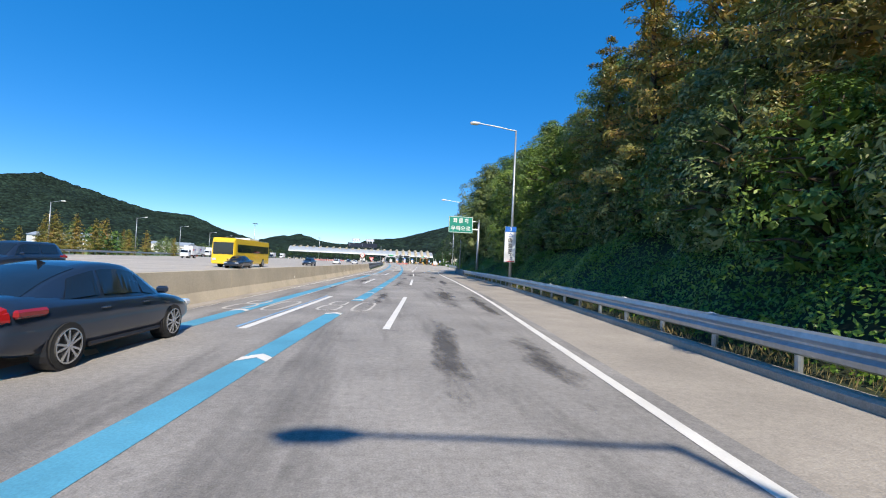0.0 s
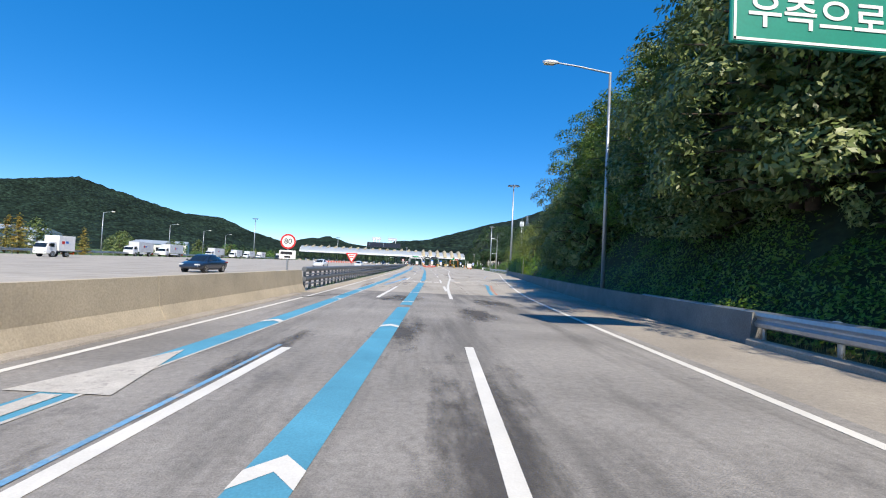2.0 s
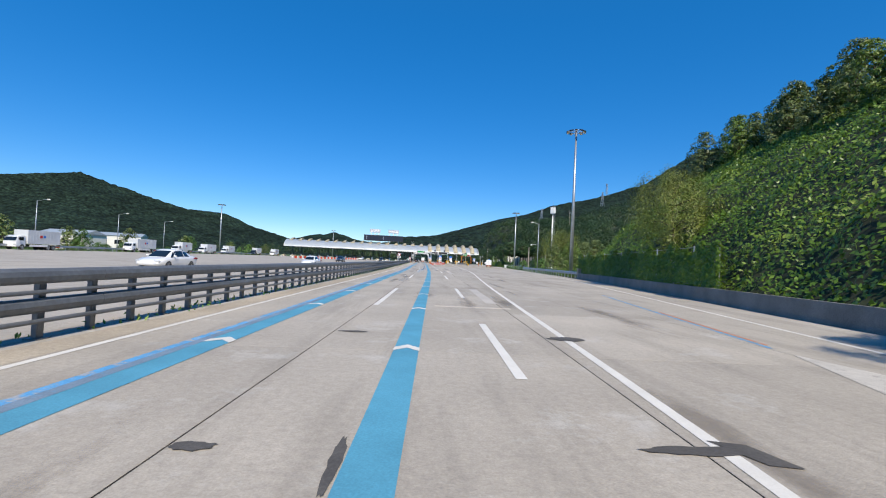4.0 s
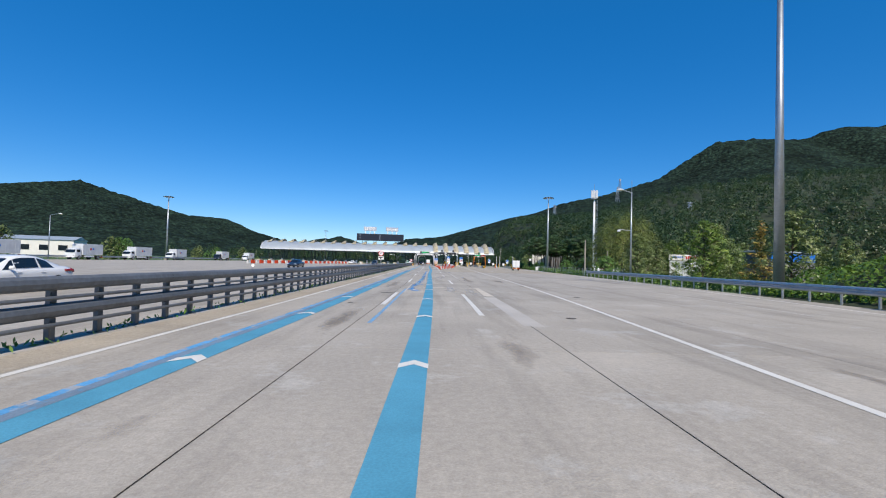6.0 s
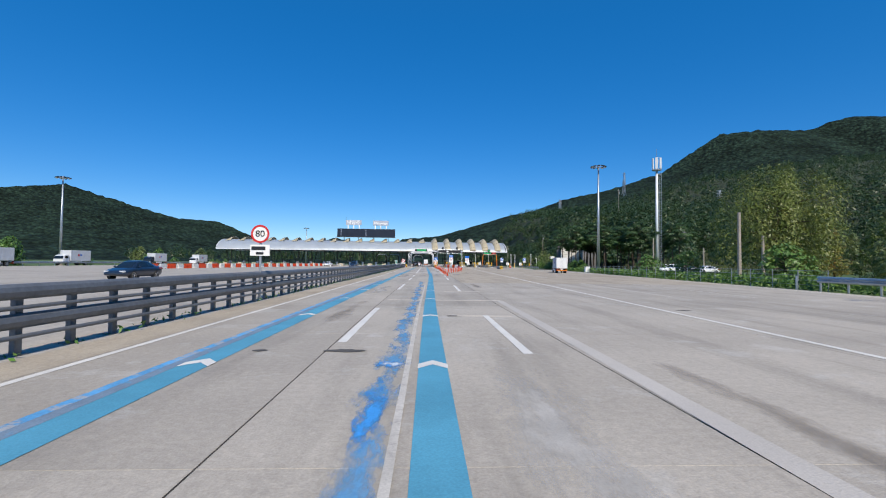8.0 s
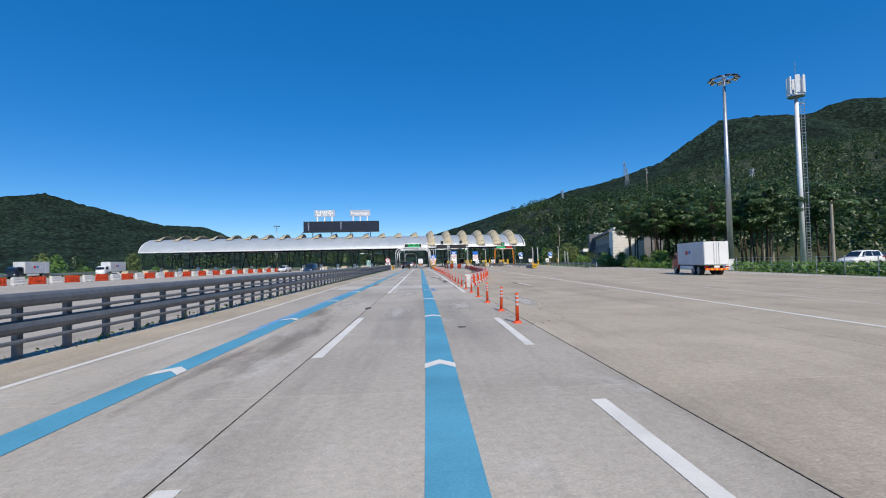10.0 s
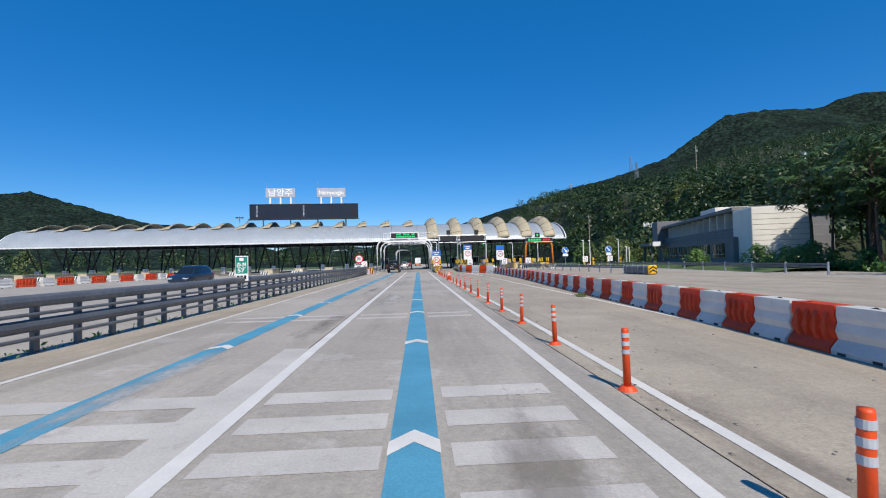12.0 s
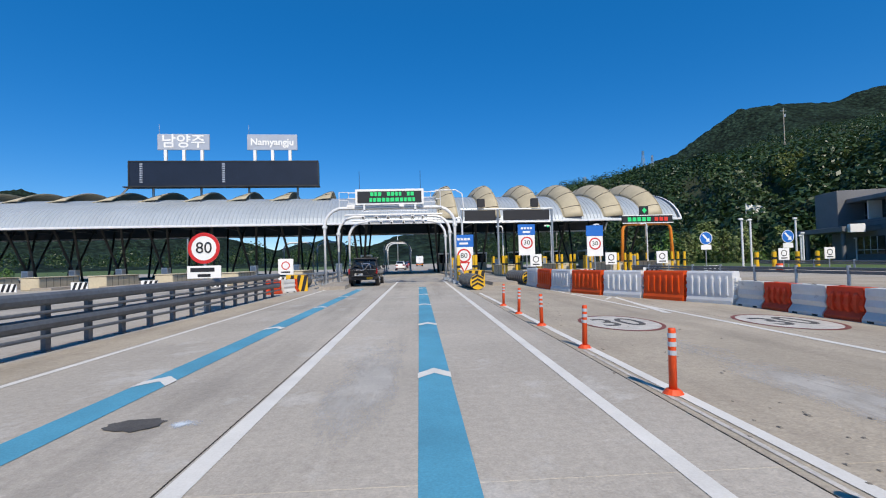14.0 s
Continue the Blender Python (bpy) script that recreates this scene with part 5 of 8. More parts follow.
# straw-coloured grass along the kerb, behind the guardrail
n = 5000
yv = rng.uniform(-6, 60, n)
xv = np.interp(yv, gy, kerb_g) + 0.28 + rng.uniform(0, 1, n) ** 1.3 * 0.7
clump = 0.5 + 0.5 * np.sin(yv * 1.7) * np.sin(yv * 0.43 + 1)
hv = rng.uniform(0.03, 0.12, n) * (0.5 + clump)
side = rng.normal(size=(n, 3)) * np.array([1, 1, 0])
tagged(leaves("dry_grass", np.stack([xv, yv, 0.1 + hv], 1), hv, STRAW, None, -2.2, 14, side, 0.2, 0.1), "dry straw-coloured grass along the kerb", "grass", kind="stuff")
# a dead brown bush in the verge
rng = np.random.default_rng(23)
bush = thing("dead_bush", C_KERB(36.5) + 1.9, 36.5, 0.1, 0, "withered brown bush behind the guardrail", "bush")
bm = bmesh.new()
for k in range(16):
    a = k * 2.4
    tube(bm, [(0, 0, 0), (0.35 * math.cos(a), 0.35 * math.sin(a), 0.7), (rng.uniform(0.5, 0.9) * math.cos(a), rng.uniform(0.5, 0.9) * math.sin(a), rng.uniform(1.1, 1.9))], 0.02, 4, 0.006)
part("twigs", bm, BARK, bush)
pv = rng.normal(size=(900, 3)) * np.array([0.45, 0.5, 0.42]) + np.array([0, 0, 1.1])
leaves("dry_leaves", pv, np.full(900, 0.075), STRAW, bush, 1.0, 24, pv * np.array([1, 1, 0.4]) + np.array([0, 0, 0.5]), 0.6, 0.3)

# a tuft in the pavement
rng_t = np.random.default_rng(93)
tuft = thing("grass_tuft", 12.62, 273.1, 0, 0, "small dry green grass tuft in a joint of the pavement", "grass")
pv = rng_t.normal(size=(320, 3)) * np.array([0.1, 0.13, 0.0]) + np.array([0, 0, 0.06])
leaves("blades", pv, rng_t.uniform(0.03, 0.1, 320), LEAF_WILLOW, tuft, -2.0, 94, rng_t.normal(size=(320, 3)) * np.array([1, 1, 0.1]), 0.2, 0.09)

# roadside trees, front row then up the slope
front = ["dark_b", "locust_b", "dark_b", "dark_a", "locust_b", "locust_a", "dark_a"]
for k, y in enumerate(np.arange(8.5, 97, 6.2)):
    kind = front[k % 7]
    if y < 31:
        kind = ("rust_b", "dark_b", "rust_a")[k % 3]
    if 46 < y < 62:
        kind = ("locust_a", "dark_a")[k % 2]
    x = C_KERB(y) + (2.6 if 40 < y < 60 else 0.3 if 64 <= y < 78 else 0) + (1.7 if 12 < y < 31 else 0) + (random.uniform(3.6, 5.2) if y < 46 else random.uniform(3.0, 4.0) + (1.1 if y > 66 else 0))
    plant(kind, x, y, slope_z(x, y), random.uniform(0.9, 1.08) * (1.15 if 40 < y < 62 else 1))
back = ["rust_a", "locust_a", "dark_a", "rust_b", "dark_a", "locust_a"]
for k, y in enumerate(np.arange(11, 98, 6.6)):
    kind = back[k % 6]
    if y > 30 and kind.startswith("rust"):
        kind = "locust_a"
    x = C_KERB(y) + random.uniform(7.5, 10.5)
    plant(kind, x, y, slope_z(x, y), random.uniform(0.9, 1.1) * (1 if y < 62 else 0.62))
for k, y in enumerate(np.arange(12, 112, 6.0)):
    x = C_KERB(y) + random.uniform(14, 20)
    plant(("mid_b", "mid_a", "rust_a")[k % 3] if y < 40 else ("mid_b", "mid_a")[k % 2], x, y, slope_z(x, y), random.uniform(0.85, 1.05) * (1 if y < 58 else 0.5))
plant("dark_a", 13.6, 60.2, slope_z(13.6, 60.2) + 0.8, 1.12)
plant("dark_a", 13.9, 61.0, slope_z(13.9, 61.0) + 0.6, 1.1)
plant("dark_a", 14.7, 65.0, slope_z(14.7, 65.0), 1.0)
# out-of-view trees behind the start, added to cast shade on the near verge
for k, y in enumerate((-17.0, -11.5, -6.0, -0.5, 4.2)):
    x = C_KERB(y) + 5.6 + 0.5 * (k % 2)
    plant(("dark_a", "locust_a", "rust_a")[k % 3], x, y, slope_z(x, y), 0.6)
plant("locust_a", 17.0, 64, slope_z(17.0, 64), 1.0)
plant("locust_a", 16.8, 59.5, slope_z(16.8, 59.5), 1.05)
plant("dark_b", 14.8, 67.5, slope_z(14.8, 67.5), 1.1)
for k, y in enumerate(np.arange(5.0, 96, 3.1)):
    x = C_KERB(y) + random.uniform(2.6, 3.4) + (1.2 if 43 < y < 57 or 14 < y < 31 else -0.6 if y > 78 else 1.6 if y > 57 else 0)
    plant("thicket_b" if k % 3 != 1 or y > 78 else "thicket_a", x, y, slope_z(x, y) - 0.1, random.uniform(0.8, 1.15) * (1.25 if y > 78 else 1))
plant("thicket_a", 9.5, 6.6, slope_z(9.5, 6.6), 0.6)
plant("thicket_a", 10.3, 8.6, slope_z(10.3, 8.6), 0.7)
plant("thicket_a", 10.0, 12.5, slope_z(10.0, 12.5), 0.6)
plant("rust_a", 15.5, 8.5, slope_z(15.5, 8.5), 1.0)
plant("dark_b", 16.4, 82, slope_z(16.4, 82), 1.05)
plant("dark_a", 17.6, 89.5, slope_z(17.6, 89.5) - 1.0, 0.95)
plant("locust_a", 15.9, 72.5, slope_z(15.9, 72.5), 0.95)
plant("rust_a", 13.2, 16.5, slope_z(13.2, 16.5), 0.95)
plant("rust_b", 11.5, 10.5, slope_z(11.5, 10.5), 1.0)
plant("rust_a", 19.5, 33, slope_z(19.5, 33), 0.95)
plant("rust_a", 16.6, 26.4, slope_z(16.6, 26.4), 1.0)
for k, y in enumerate(np.arange(98, 161, 1.45)):
    x = C_KERB(y) + random.uniform(16, 23)
    plant(("mid_b", "mid_b", "mid_b", "mid_a", "mid_b")[k % 5], x, y, slope_z(x, y) - 0.5, random.uniform(0.42, 0.62))
plant("willow", 24.4, 129, slope_z(24.4, 129), 0.72, "yellow-green willow beside the roadside fence")

# past the slope
for kind, x, y, s in (("mid_c", 36, 176, 0.75), ("mid_b", 34, 170, 0.8), ("mid_a", 33, 180, 0.8), ("mid_b", 38, 186, 0.9), ("mid_b", 43, 193, 0.8), ("mid_b", 36, 200, 0.8),
                      ("willow", 44, 224, 1.25), ("willow", 49, 229, 1.1), ("mid_a", 50, 217, 0.8), ("mid_b", 45, 212, 0.8), ("mid_c", 62, 236, 0.8), ("mid_b", 41, 207, 0.7), ("shrub", 37, 214, 1.0), ("shrub", 40, 234, 1.0), ("shrub", 38, 240, 0.9),
                      ("mid_a", 58, 212, 0.8), ("mid_b", 66, 220, 0.9), ("mid_b", 72, 205, 0.9), ("mid_a", 78, 228, 0.9), ("mid_b", 82, 246, 0.9), ("mid_a", 70, 250, 0.9), ("mid_b", 90, 262, 1.0)):
    plant(kind, x, y, 0, s * (0.78 if kind.startswith("mid") else 1))
for k in range(34):
    x, y = random.uniform(42, 66), random.uniform(274, 302)
    if x > 8.5 + 1.054 * (y - 266):
        plant("pine", x, y, 0.0, random.uniform(0.8, 1.05))
for x, y in ((40, 287), (42.5, 290), (45, 289), (47, 294), (49.5, 297), (42, 283), (44, 286)):
    plant("pine", x, y, 0.0, 0.9)
for k in range(14):
    plant("shrub", random.uniform(37, 44), random.uniform(270, 312), 0, random.uniform(0.5, 0.8))


def grove(label, spots, material, per, leaf, seed, category="woods"):
    """Many crowns far off, too many to tell apart, as one mass of leaves."""
    rg = np.random.default_rng(seed)
    c, face = [], []
    for x, y, z, h in spots:
        d = rg.normal(size=(per, 3))
        d[:, 2] = np.abs(d[:, 2]) - 0.2
        d /= np.linalg.norm(d, axis=1)[:, None]
        lump = 1 + 0.28 * np.sin(d[:, :1] * 5 + h) * np.cos(d[:, 1:2] * 5 + x)
        c.append(np.array([x, y, z + h * 0.45]) + d * np.array([h * 0.36, h * 0.36, h * 0.55]) * lump * rg.uniform(0.85, 1.03, size=(per, 1)))
        face.append(d + np.array([0, 0, 0.5]))
    ob = leaves("woods", np.concatenate(c), np.full(per * len(spots), leaf), material, None, 0.2, seed, np.concatenate(face), 0.45, 0.5)
    return tagged(ob, label, category, kind="stuff")


rg = random.Random(301)
spots = []
for k in range(80):
    x, y = rg.uniform(76, 190), rg.uniform(240, 400)
    spots.append((x, y, hill_z(x, y), rg.uniform(7, 11)))
grove("dark wood edge at the foot of the hill", spots, LEAF_WOODS, 420, 0.42, 302)
# far side of the opposite carriageway
for k in range(58):
    y = random.uniform(60, 420)
    x = C_LEFT(y) - random.uniform(5, 26)
    plant("far_c" if 80 < y < 150 and random.random() < 0.6 else random.choice(("far_a", "far_b", "shrub", "shrub")), x, y, -0.2, random.uniform(0.55, 0.85))
for x, y, size in ((-61, 126, 0.64), (-59, 114, 0.62), (-63, 108, 0.78), (-58, 94, 0.72), (-54, 82, 0.68), (-64, 99, 0.6), (-60, 88, 0.55), (-60, 139, 0.5)):
    plant("mid_c", x, y, -0.1, size, "rust-tinted redwood beyond the opposite lanes")
spots = []
for k in range(90):
    x, y = rg.uniform(-190, 60), rg.uniform(470, 640)
    if not -16 < x < 32:
        spots.append((x, y, -0.4, rg.uniform(8, 12)))
grove("dark trees beyond the toll plaza", spots, LEAF_WOODS, 330, 0.5, 303)

# wooded hill behind the office, with its trees as one mass
rng = np.random.default_rng(5)
near_prof = NEAR_PROF
hill("ground_hill", "steep wooded hill beside the toll plaza", near_prof, 640, 330, 800, 7, 0.4, SOIL, 21.0, 0.0, 0.5, 0.0)
tc = np.stack([68 + 508 * rng.uniform(0, 1, 3000) ** 1.5, 332 + 308 * rng.uniform(0, 1, 3000) ** 1.4], 1)
tr = rng.uniform(2.2, 4.6, 3000)
per = 88
d = rng.normal(size=(3000, per, 3))
d /= np.linalg.norm(d, axis=2)[:, :, None]
d[:, :, 2] = np.abs(d[:, :, 2]) * 1.5 - 0.25
tz = np.array([hill_z(a, b) for a, b in tc])
base = np.stack([tc[:, 0], tc[:, 1], tz + tr * 0.9], 1)
c = (base[:, None, :] + d * (tr[:, None] * rng.uniform(0.75, 1.05, size=(3000, per)))[:, :, None]).reshape(-1, 3)
tagged(leaves("woods", c, np.full(len(c), 0.6), LEAF_WOODS, None, 0, 6, (d + np.array([0, 0, 0.4])).reshape(-1, 3), 0.4, 0.5), "dense green woods on the hillside", "woods", kind="stuff")
# a pale flowering thicket and the bushes before the office
for k in range(9):
    x, y = 92 + random.uniform(-5, 7), 388 + random.uniform(-6, 10)
    plant("pale", x, y, hill_z(x, y), random.uniform(0.9, 1.3))
for k in range(16):
    x, y = random.uniform(49, 68), random.uniform(359, 380)
    plant(random.choice(("far_a", "far_b", "shrub")), x, y, -0.1, random.uniform(0.5, 0.75))
# ---- toll canopy ----
UX = Vector((106.1, 5.6, 0)).normalized()   # along the row of lanes
A0 = Vector((-69.2, 341.6, 0))
ANG = math.degrees(math.atan2(UX.y, UX.x))
LEN, DEPTH, EAVE, RISE = 106.2, 20.0, 5.75, 3.9
canopy = thing("toll_canopy", A0.x, A0.y, 0, ANG, "wide barrel-vaulted metal toll canopy with cream scoops", "canopy")


def vault(u, r=0.0):
    """The roof's arc, u from the front eave (0) to the back eave (1); r lifts it outward."""
    a = math.pi * (0.06 + 0.88 * u)
    return (DEPTH / 2 - (DEPTH / 2 + r) * math.cos(a), EAVE - 0.75 + (RISE + 0.75 + r) * math.sin(a))


n_u, pan = 22, 0.42
n_x = int(LEN / pan)
v, f = [], []
cols = [(i * pan + dx, lift) for i in range(n_x) for dx, lift in ((0, 0.0), (0.045, 0.05), (0.09, 0.0))] + [(n_x * pan, 0.0)]
for x, lift in cols:
    v += [(x, *vault(k / n_u, lift)) for k in range(n_u + 1)]
f = [(c * (n_u + 1) + k, (c + 1) * (n_u + 1) + k, (c + 1) * (n_u + 1) + k + 1, c * (n_u + 1) + k + 1) for c in range(len(cols) - 1) for k in range(n_u)]
mesh_ob("roof_sheet", v, f, ROOF, canopy)
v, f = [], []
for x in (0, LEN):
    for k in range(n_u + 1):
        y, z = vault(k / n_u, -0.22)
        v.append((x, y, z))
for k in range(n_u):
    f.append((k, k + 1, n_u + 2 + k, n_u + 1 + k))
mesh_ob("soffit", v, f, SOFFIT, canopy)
for k, nm in ((0, "front_gutter"), (n_u, "back_gutter")):
    y, z = vault(k / n_u)
    part(nm, box(LEN / 2, y, z - 0.12, LEN + 0.3, 0.3, 0.24, 0.04), WHITE_METAL, canopy)
for x in (0, LEN):
    ring_o = [(x, *vault(k / n_u, 0.08)) for k in range(n_u + 1)]
    ring_i = [(x, *vault(k / n_u, -0.45)) for k in range(n_u + 1)]
    s = -0.18 if x == 0 else 0.18
    bm = loft([[ring_o[k], ring_i[k], Vector(ring_i[k]) + Vector((s, 0, 0)), Vector(ring_o[k]) + Vector((s, 0, 0))] for k in range(n_u + 1)])
    part("end_trim", bm, WHITE_METAL, canopy)


def scoop(xl, lift, label, u0=0.02, u1=0.86):
    """A cream shell along the roof's arc: its left edge on the roof, its right edge lifted."""
    n, m = 20, 8

    def pt(i, k, out=0.0):
        q, s = i / n, k / m
        wide = 2.15 * (1 - 0.45 * q) * (1 - max(0, (q - 0.6) / 0.4) ** 1.6 * 0.85)
        h = lift * (0.4 * (1 - q) + 1.25 * math.sin(math.pi * q)) * (1 if q < 0.95 else 0.5)
        y, z = vault(u0 + (u1 - u0) * q, h * math.sin(math.pi / 2 * s) ** 0.85 + out)
        return (xl + wide * s, y, z)

    vs = [pt(i, k) for i in range(n + 1) for k in range(m + 1)]
    fs = [(i * (m + 1) + k, i * (m + 1) + k + 1, (i + 1) * (m + 1) + k + 1, (i + 1) * (m + 1) + k) for i in range(n) for k in range(m)]
    s = mesh_ob("scoop", vs, fs, SHELL, canopy, smooth=True)
    sol = s.modifiers.new("shell", "SOLIDIFY")
    sol.thickness = 0.1
    s["label"] = label
    for i in range(2, n, 3):
        part("seam", bar([pt(i, k, 0.02) for k in range(m + 1)], 0.03, 4), DARK, s, "dark seam of the shell")
    for k in (0, m):
        part("edge_trim", bar([pt(i, k, 0.01) for i in range(n + 1)], 0.05, 5), SHELL, s)
    # solid dark wedge in the open front, in place of the shade inside
    part("opening", loft([[pt(0, m), pt(0, m - 3), pt(0, 0)], [Vector(pt(0, m)) + Vector((0, 0.3, -0.1)), Vector(pt(0, m - 3)) + Vector((0, 0.3, -0.1)), Vector(pt(0, 0)) + Vector((0, 0.3, -0.1))]]), SOFFIT, s, "dark wedge standing for the shade under the shell")


to_u = lambda x: (x - A0.x) / UX.x
for k in range(22):
    xl = 32.4 - 4.78 * k
    if xl > -68:
        if k < 6:
            scoop(to_u(xl), 1.0, "cream shell lifted over the toll lanes")
        else:
            scoop(to_u(xl), 0.8, "cream shell on the ridge of the roof", 0.3, 0.9)

# leaning struts and posts that carry the roof, one group at each island
ISLES = [-66.5 + 4.85 * k for k in range(14)] + [-0.4, 9.3, 14.2, 19.0, 23.9, 28.7, 33.6]
for x in ISLES:
    u = to_u(x)
    wide = 0.9 if x > -2 else 1.2
    for s in (-1, 1):
        part("strut", bar([(u + s * 0.25, 7.2, 0.2), (u + s * wide, 4.0, 7.2)], 0.13, 8), DARK, canopy)
        part("strut", bar([(u + s * 0.25, 12.8, 0.2), (u + s * wide, 16.0, 7.2)], 0.13, 8), DARK, canopy)
    part("cross_beam", box(u, 10, 6.6, 0.25, 16, 0.35), DARK, canopy)
for y in (2.2, 6.0, 14.0, 17.8):
    part("purlin", box(LEN / 2, y, vault(y / DEPTH * 0.9 + 0.05)[1] - 0.45, LEN, 0.2, 0.3), DARK, canopy)

# ---- the display board and the letter signs on the roof ----
board = thing("display_board", -16.95, 352.2, 0, ANG, "long dark electronic display board on the canopy roof", "display board")
part("cabinet", box(0, 0.4, 12.75, 22.0, 1.1, 3.1, 0.08), PANEL_NAVY, board)
part("bezel", bx(bx(bx(bx(bmesh.new(), 0, -0.17, 14.24, 22.1, 0.08, 0.14), 0, -0.17, 11.25, 22.1, 0.08, 0.14), -11, -0.17, 12.75, 0.14, 0.08, 3.0), 11, -0.17, 12.75, 0.14, 0.08, 3.0), DARK, board)
part("catwalk", box(0, -0.45, 11.05, 22.4, 1.2, 0.12, 0.02), DARK, board)
for x in (-9.6, -0.2):
    for k in range(9):
        part("led_column", box(x, -0.17, 11.75 + k * 0.27, 0.34, 0.04, 0.13), SIGN_BACK, board, "pale unlit text marks")
for x in (-8.5, -3.0, 2.6, 8.4):
    part("leg", bar([(x, 0.4, 9.3), (x, 0.4, 11.3)], 0.14, 8), STEEL, board)
part("stair", bar([(-11.2, 0.2, 11.2), (-12.6, 0.2, 9.6)], 0.12, 6), STEEL, board)
for dx, text, w in ((-4.95, "남양주", 4.9), (5.45, "Namyangju", 5.1)):
    s = thing("letter_sign", -16.95 + dx * UX.x, 352.4 + dx * UX.y, 14.28, ANG, "grey roof sign with raised white place-name letters", "sign")
    part("back_panel", box(0, 0.1, 2.4, 6.0, 0.2, 1.95, 0.04), SIGN_BACK, s)
    for x in (-2.1, 0, 2.1):
        part("leg", box(x, 0.15, 0.72, 0.36, 0.3, 1.45, 0.03), SIGN_WHITE, s)
    writing("letters", text, 1.75 if dx < 0 else 1.2, pose(0, -0.03, 2.38) @ FACE, SIGN_WHITE, s, w, 0.03)
    part("rod", bar([(-2.8, 0.1, 3.3), (-2.8, 0.1, 4.6)], 0.025, 5), STEEL, s)

# ---- gantries over the fast lanes ----
def arch(x0, x1, y, h, r, group="lane arches"):
    t = thing("tube_gantry", (x0 + x1) / 2, y, 0, 0, "white tubular gantry arch over the fast toll lanes", "gantry", group)
    w, c = (x1 - x0) / 2, 1.15
    pts = [(-w, 0, 0.0), (-w, 0, h - c)]
    pts += [(-w + c - c * math.cos(a), 0, h - c + c * math.sin(a)) for a in (math.pi / 2 * k / 6 for k in range(1, 7))]
    pts += [(-p[0], 0, p[2]) for p in pts[::-1]]
    part("frame", bar(pts, r, 10), WHITE_METAL, t, smooth=True)
    for s in (-1, 1):
        part("flange", bar([(s * w, 0, h - c - 0.1), (s * w, 0, h - c + 0.05)], r * 1.5, 10), WHITE_METAL, t)
        part("foot", box(s * w, 0, 0.1, 0.45, 0.45, 0.22, 0.01), STEEL, t)
    return t


g1 = arch(0.35, 8.6, 325, 4.95, 0.105)
g2 = arch(0.65, 8.5, 328.2, 4.7, 0.1)
g3 = arch(0.95, 8.35, 331.2, 4.6, 0.095)
for g, z in ((g2, 4.7), (g3, 4.6)):
    part("cross_bar", bar([(-3.4, -0.4, z + 0.1), (3.4, -0.4, z + 0.1)], 0.06, 8), WHITE_METAL, g)
    part("truss_bar", bar([(-2.2, -0.4, z + 0.34), (2.4, -0.4, z + 0.34)], 0.035, 6), WHITE_METAL, g)
    for x in (-2.1, -1.2, -0.4, 0.5, 1.3, 2.0):
        part("lens", box(x, -0.74, z - 0.12, 0.12, 0.05, 0.12, 0.01), SIGN_BLACK, g, "dark camera lens")
        part("camera_unit", bx(box(x, -0.5, z - 0.12, 0.2, 0.45, 0.2, 0.03), x, -0.3, z + 0.05, 0.06, 0.06, 0.2), SIGN_WHITE, g, "white camera housing")
for x0 in (-7.0, -12.0):
    arch(x0 - 2.2, x0 + 2.2, 366, 4.8, 0.13)
for y in (364, 368, 372):
    arch(1.1, 4.9, y, 4.6, 0.11)
vms = thing("message_sign", 4.5, 324.6, 4.95, 0, "electronic message sign with green text above the lanes", "message sign")
part("cabinet", box(0, 0.1, 0.62, 4.3, 0.35, 1.0, 0.03), SIGN_WHITE, vms)
part("screen", box(0, -0.09, 0.62, 4.0, 0.04, 0.72), SIGN_BLACK, vms)
rt = random.Random(61)
for z, xs_, in ((0.8, -1.2), (0.44, -1.25)):
    x = xs_
    while x < 1.45:
        w = rt.choice((0.16, 0.2, 0.24))
        if rt.random() > 0.14:
            part("text_bar", box(x + w / 2, -0.115, z, w, 0.02, 0.24), LED_GREEN, vms, "unreadable green text mark")
        x += w + 0.06
for x in (-2.2, 2.45):
    part("side_frame", bx(bx(bx(bmesh.new(), x, 0.2, 0.95, 0.9, 0.05, 0.05), x, 0.2, 0.6, 0.9, 0.05, 0.05), x, 0.2, 0.3, 0.9, 0.05, 0.05), WHITE_METAL, vms)
part("service_rail", bar([(2.9, 0.3, 1.05), (4.2, 0.3, 1.05), (4.6, 0.3, 0.8), (4.7, 0.3, -0.2)], 0.04, 6), WHITE_METAL, vms)
part("sensor", bx(bx(bmesh.new(), -2.4, -0.15, 0.08, 0.5, 0.2, 0.16), 0.75, -0.15, 0.05, 0.3, 0.2, 0.14), SIGN_WHITE, vms)
part("bracket", bx(bx(bmesh.new(), -1.6, 0.2, 0.0, 0.12, 0.5, 0.35), 1.6, 0.2, 0.0, 0.12, 0.5, 0.35), WHITE_METAL, vms)
part("walkway", box(0, 0.55, -0.02, 6.6, 0.7, 0.08), WHITE_METAL, vms)
for x in (-3.2, -2.6, 2.6, 3.2):
    part("handrail_post", bar([(x, 0.3, 0), (x, 0.3, 1.0)], 0.025, 5), WHITE_METAL, vms)
for z in (0.5, 1.0):
    for a, b in ((-3.2, -2.6), (2.6, 3.2)):
        part("handrail", bar([(a, 0.3, z), (b, 0.3, z)], 0.022, 5), WHITE_METAL, vms)
for x in (-1.9, 1.95):
    part("aerial", bar([(x, 0.2, 1.1), (x, 0.2, 2.3)], 0.015, 5), DARK, vms)

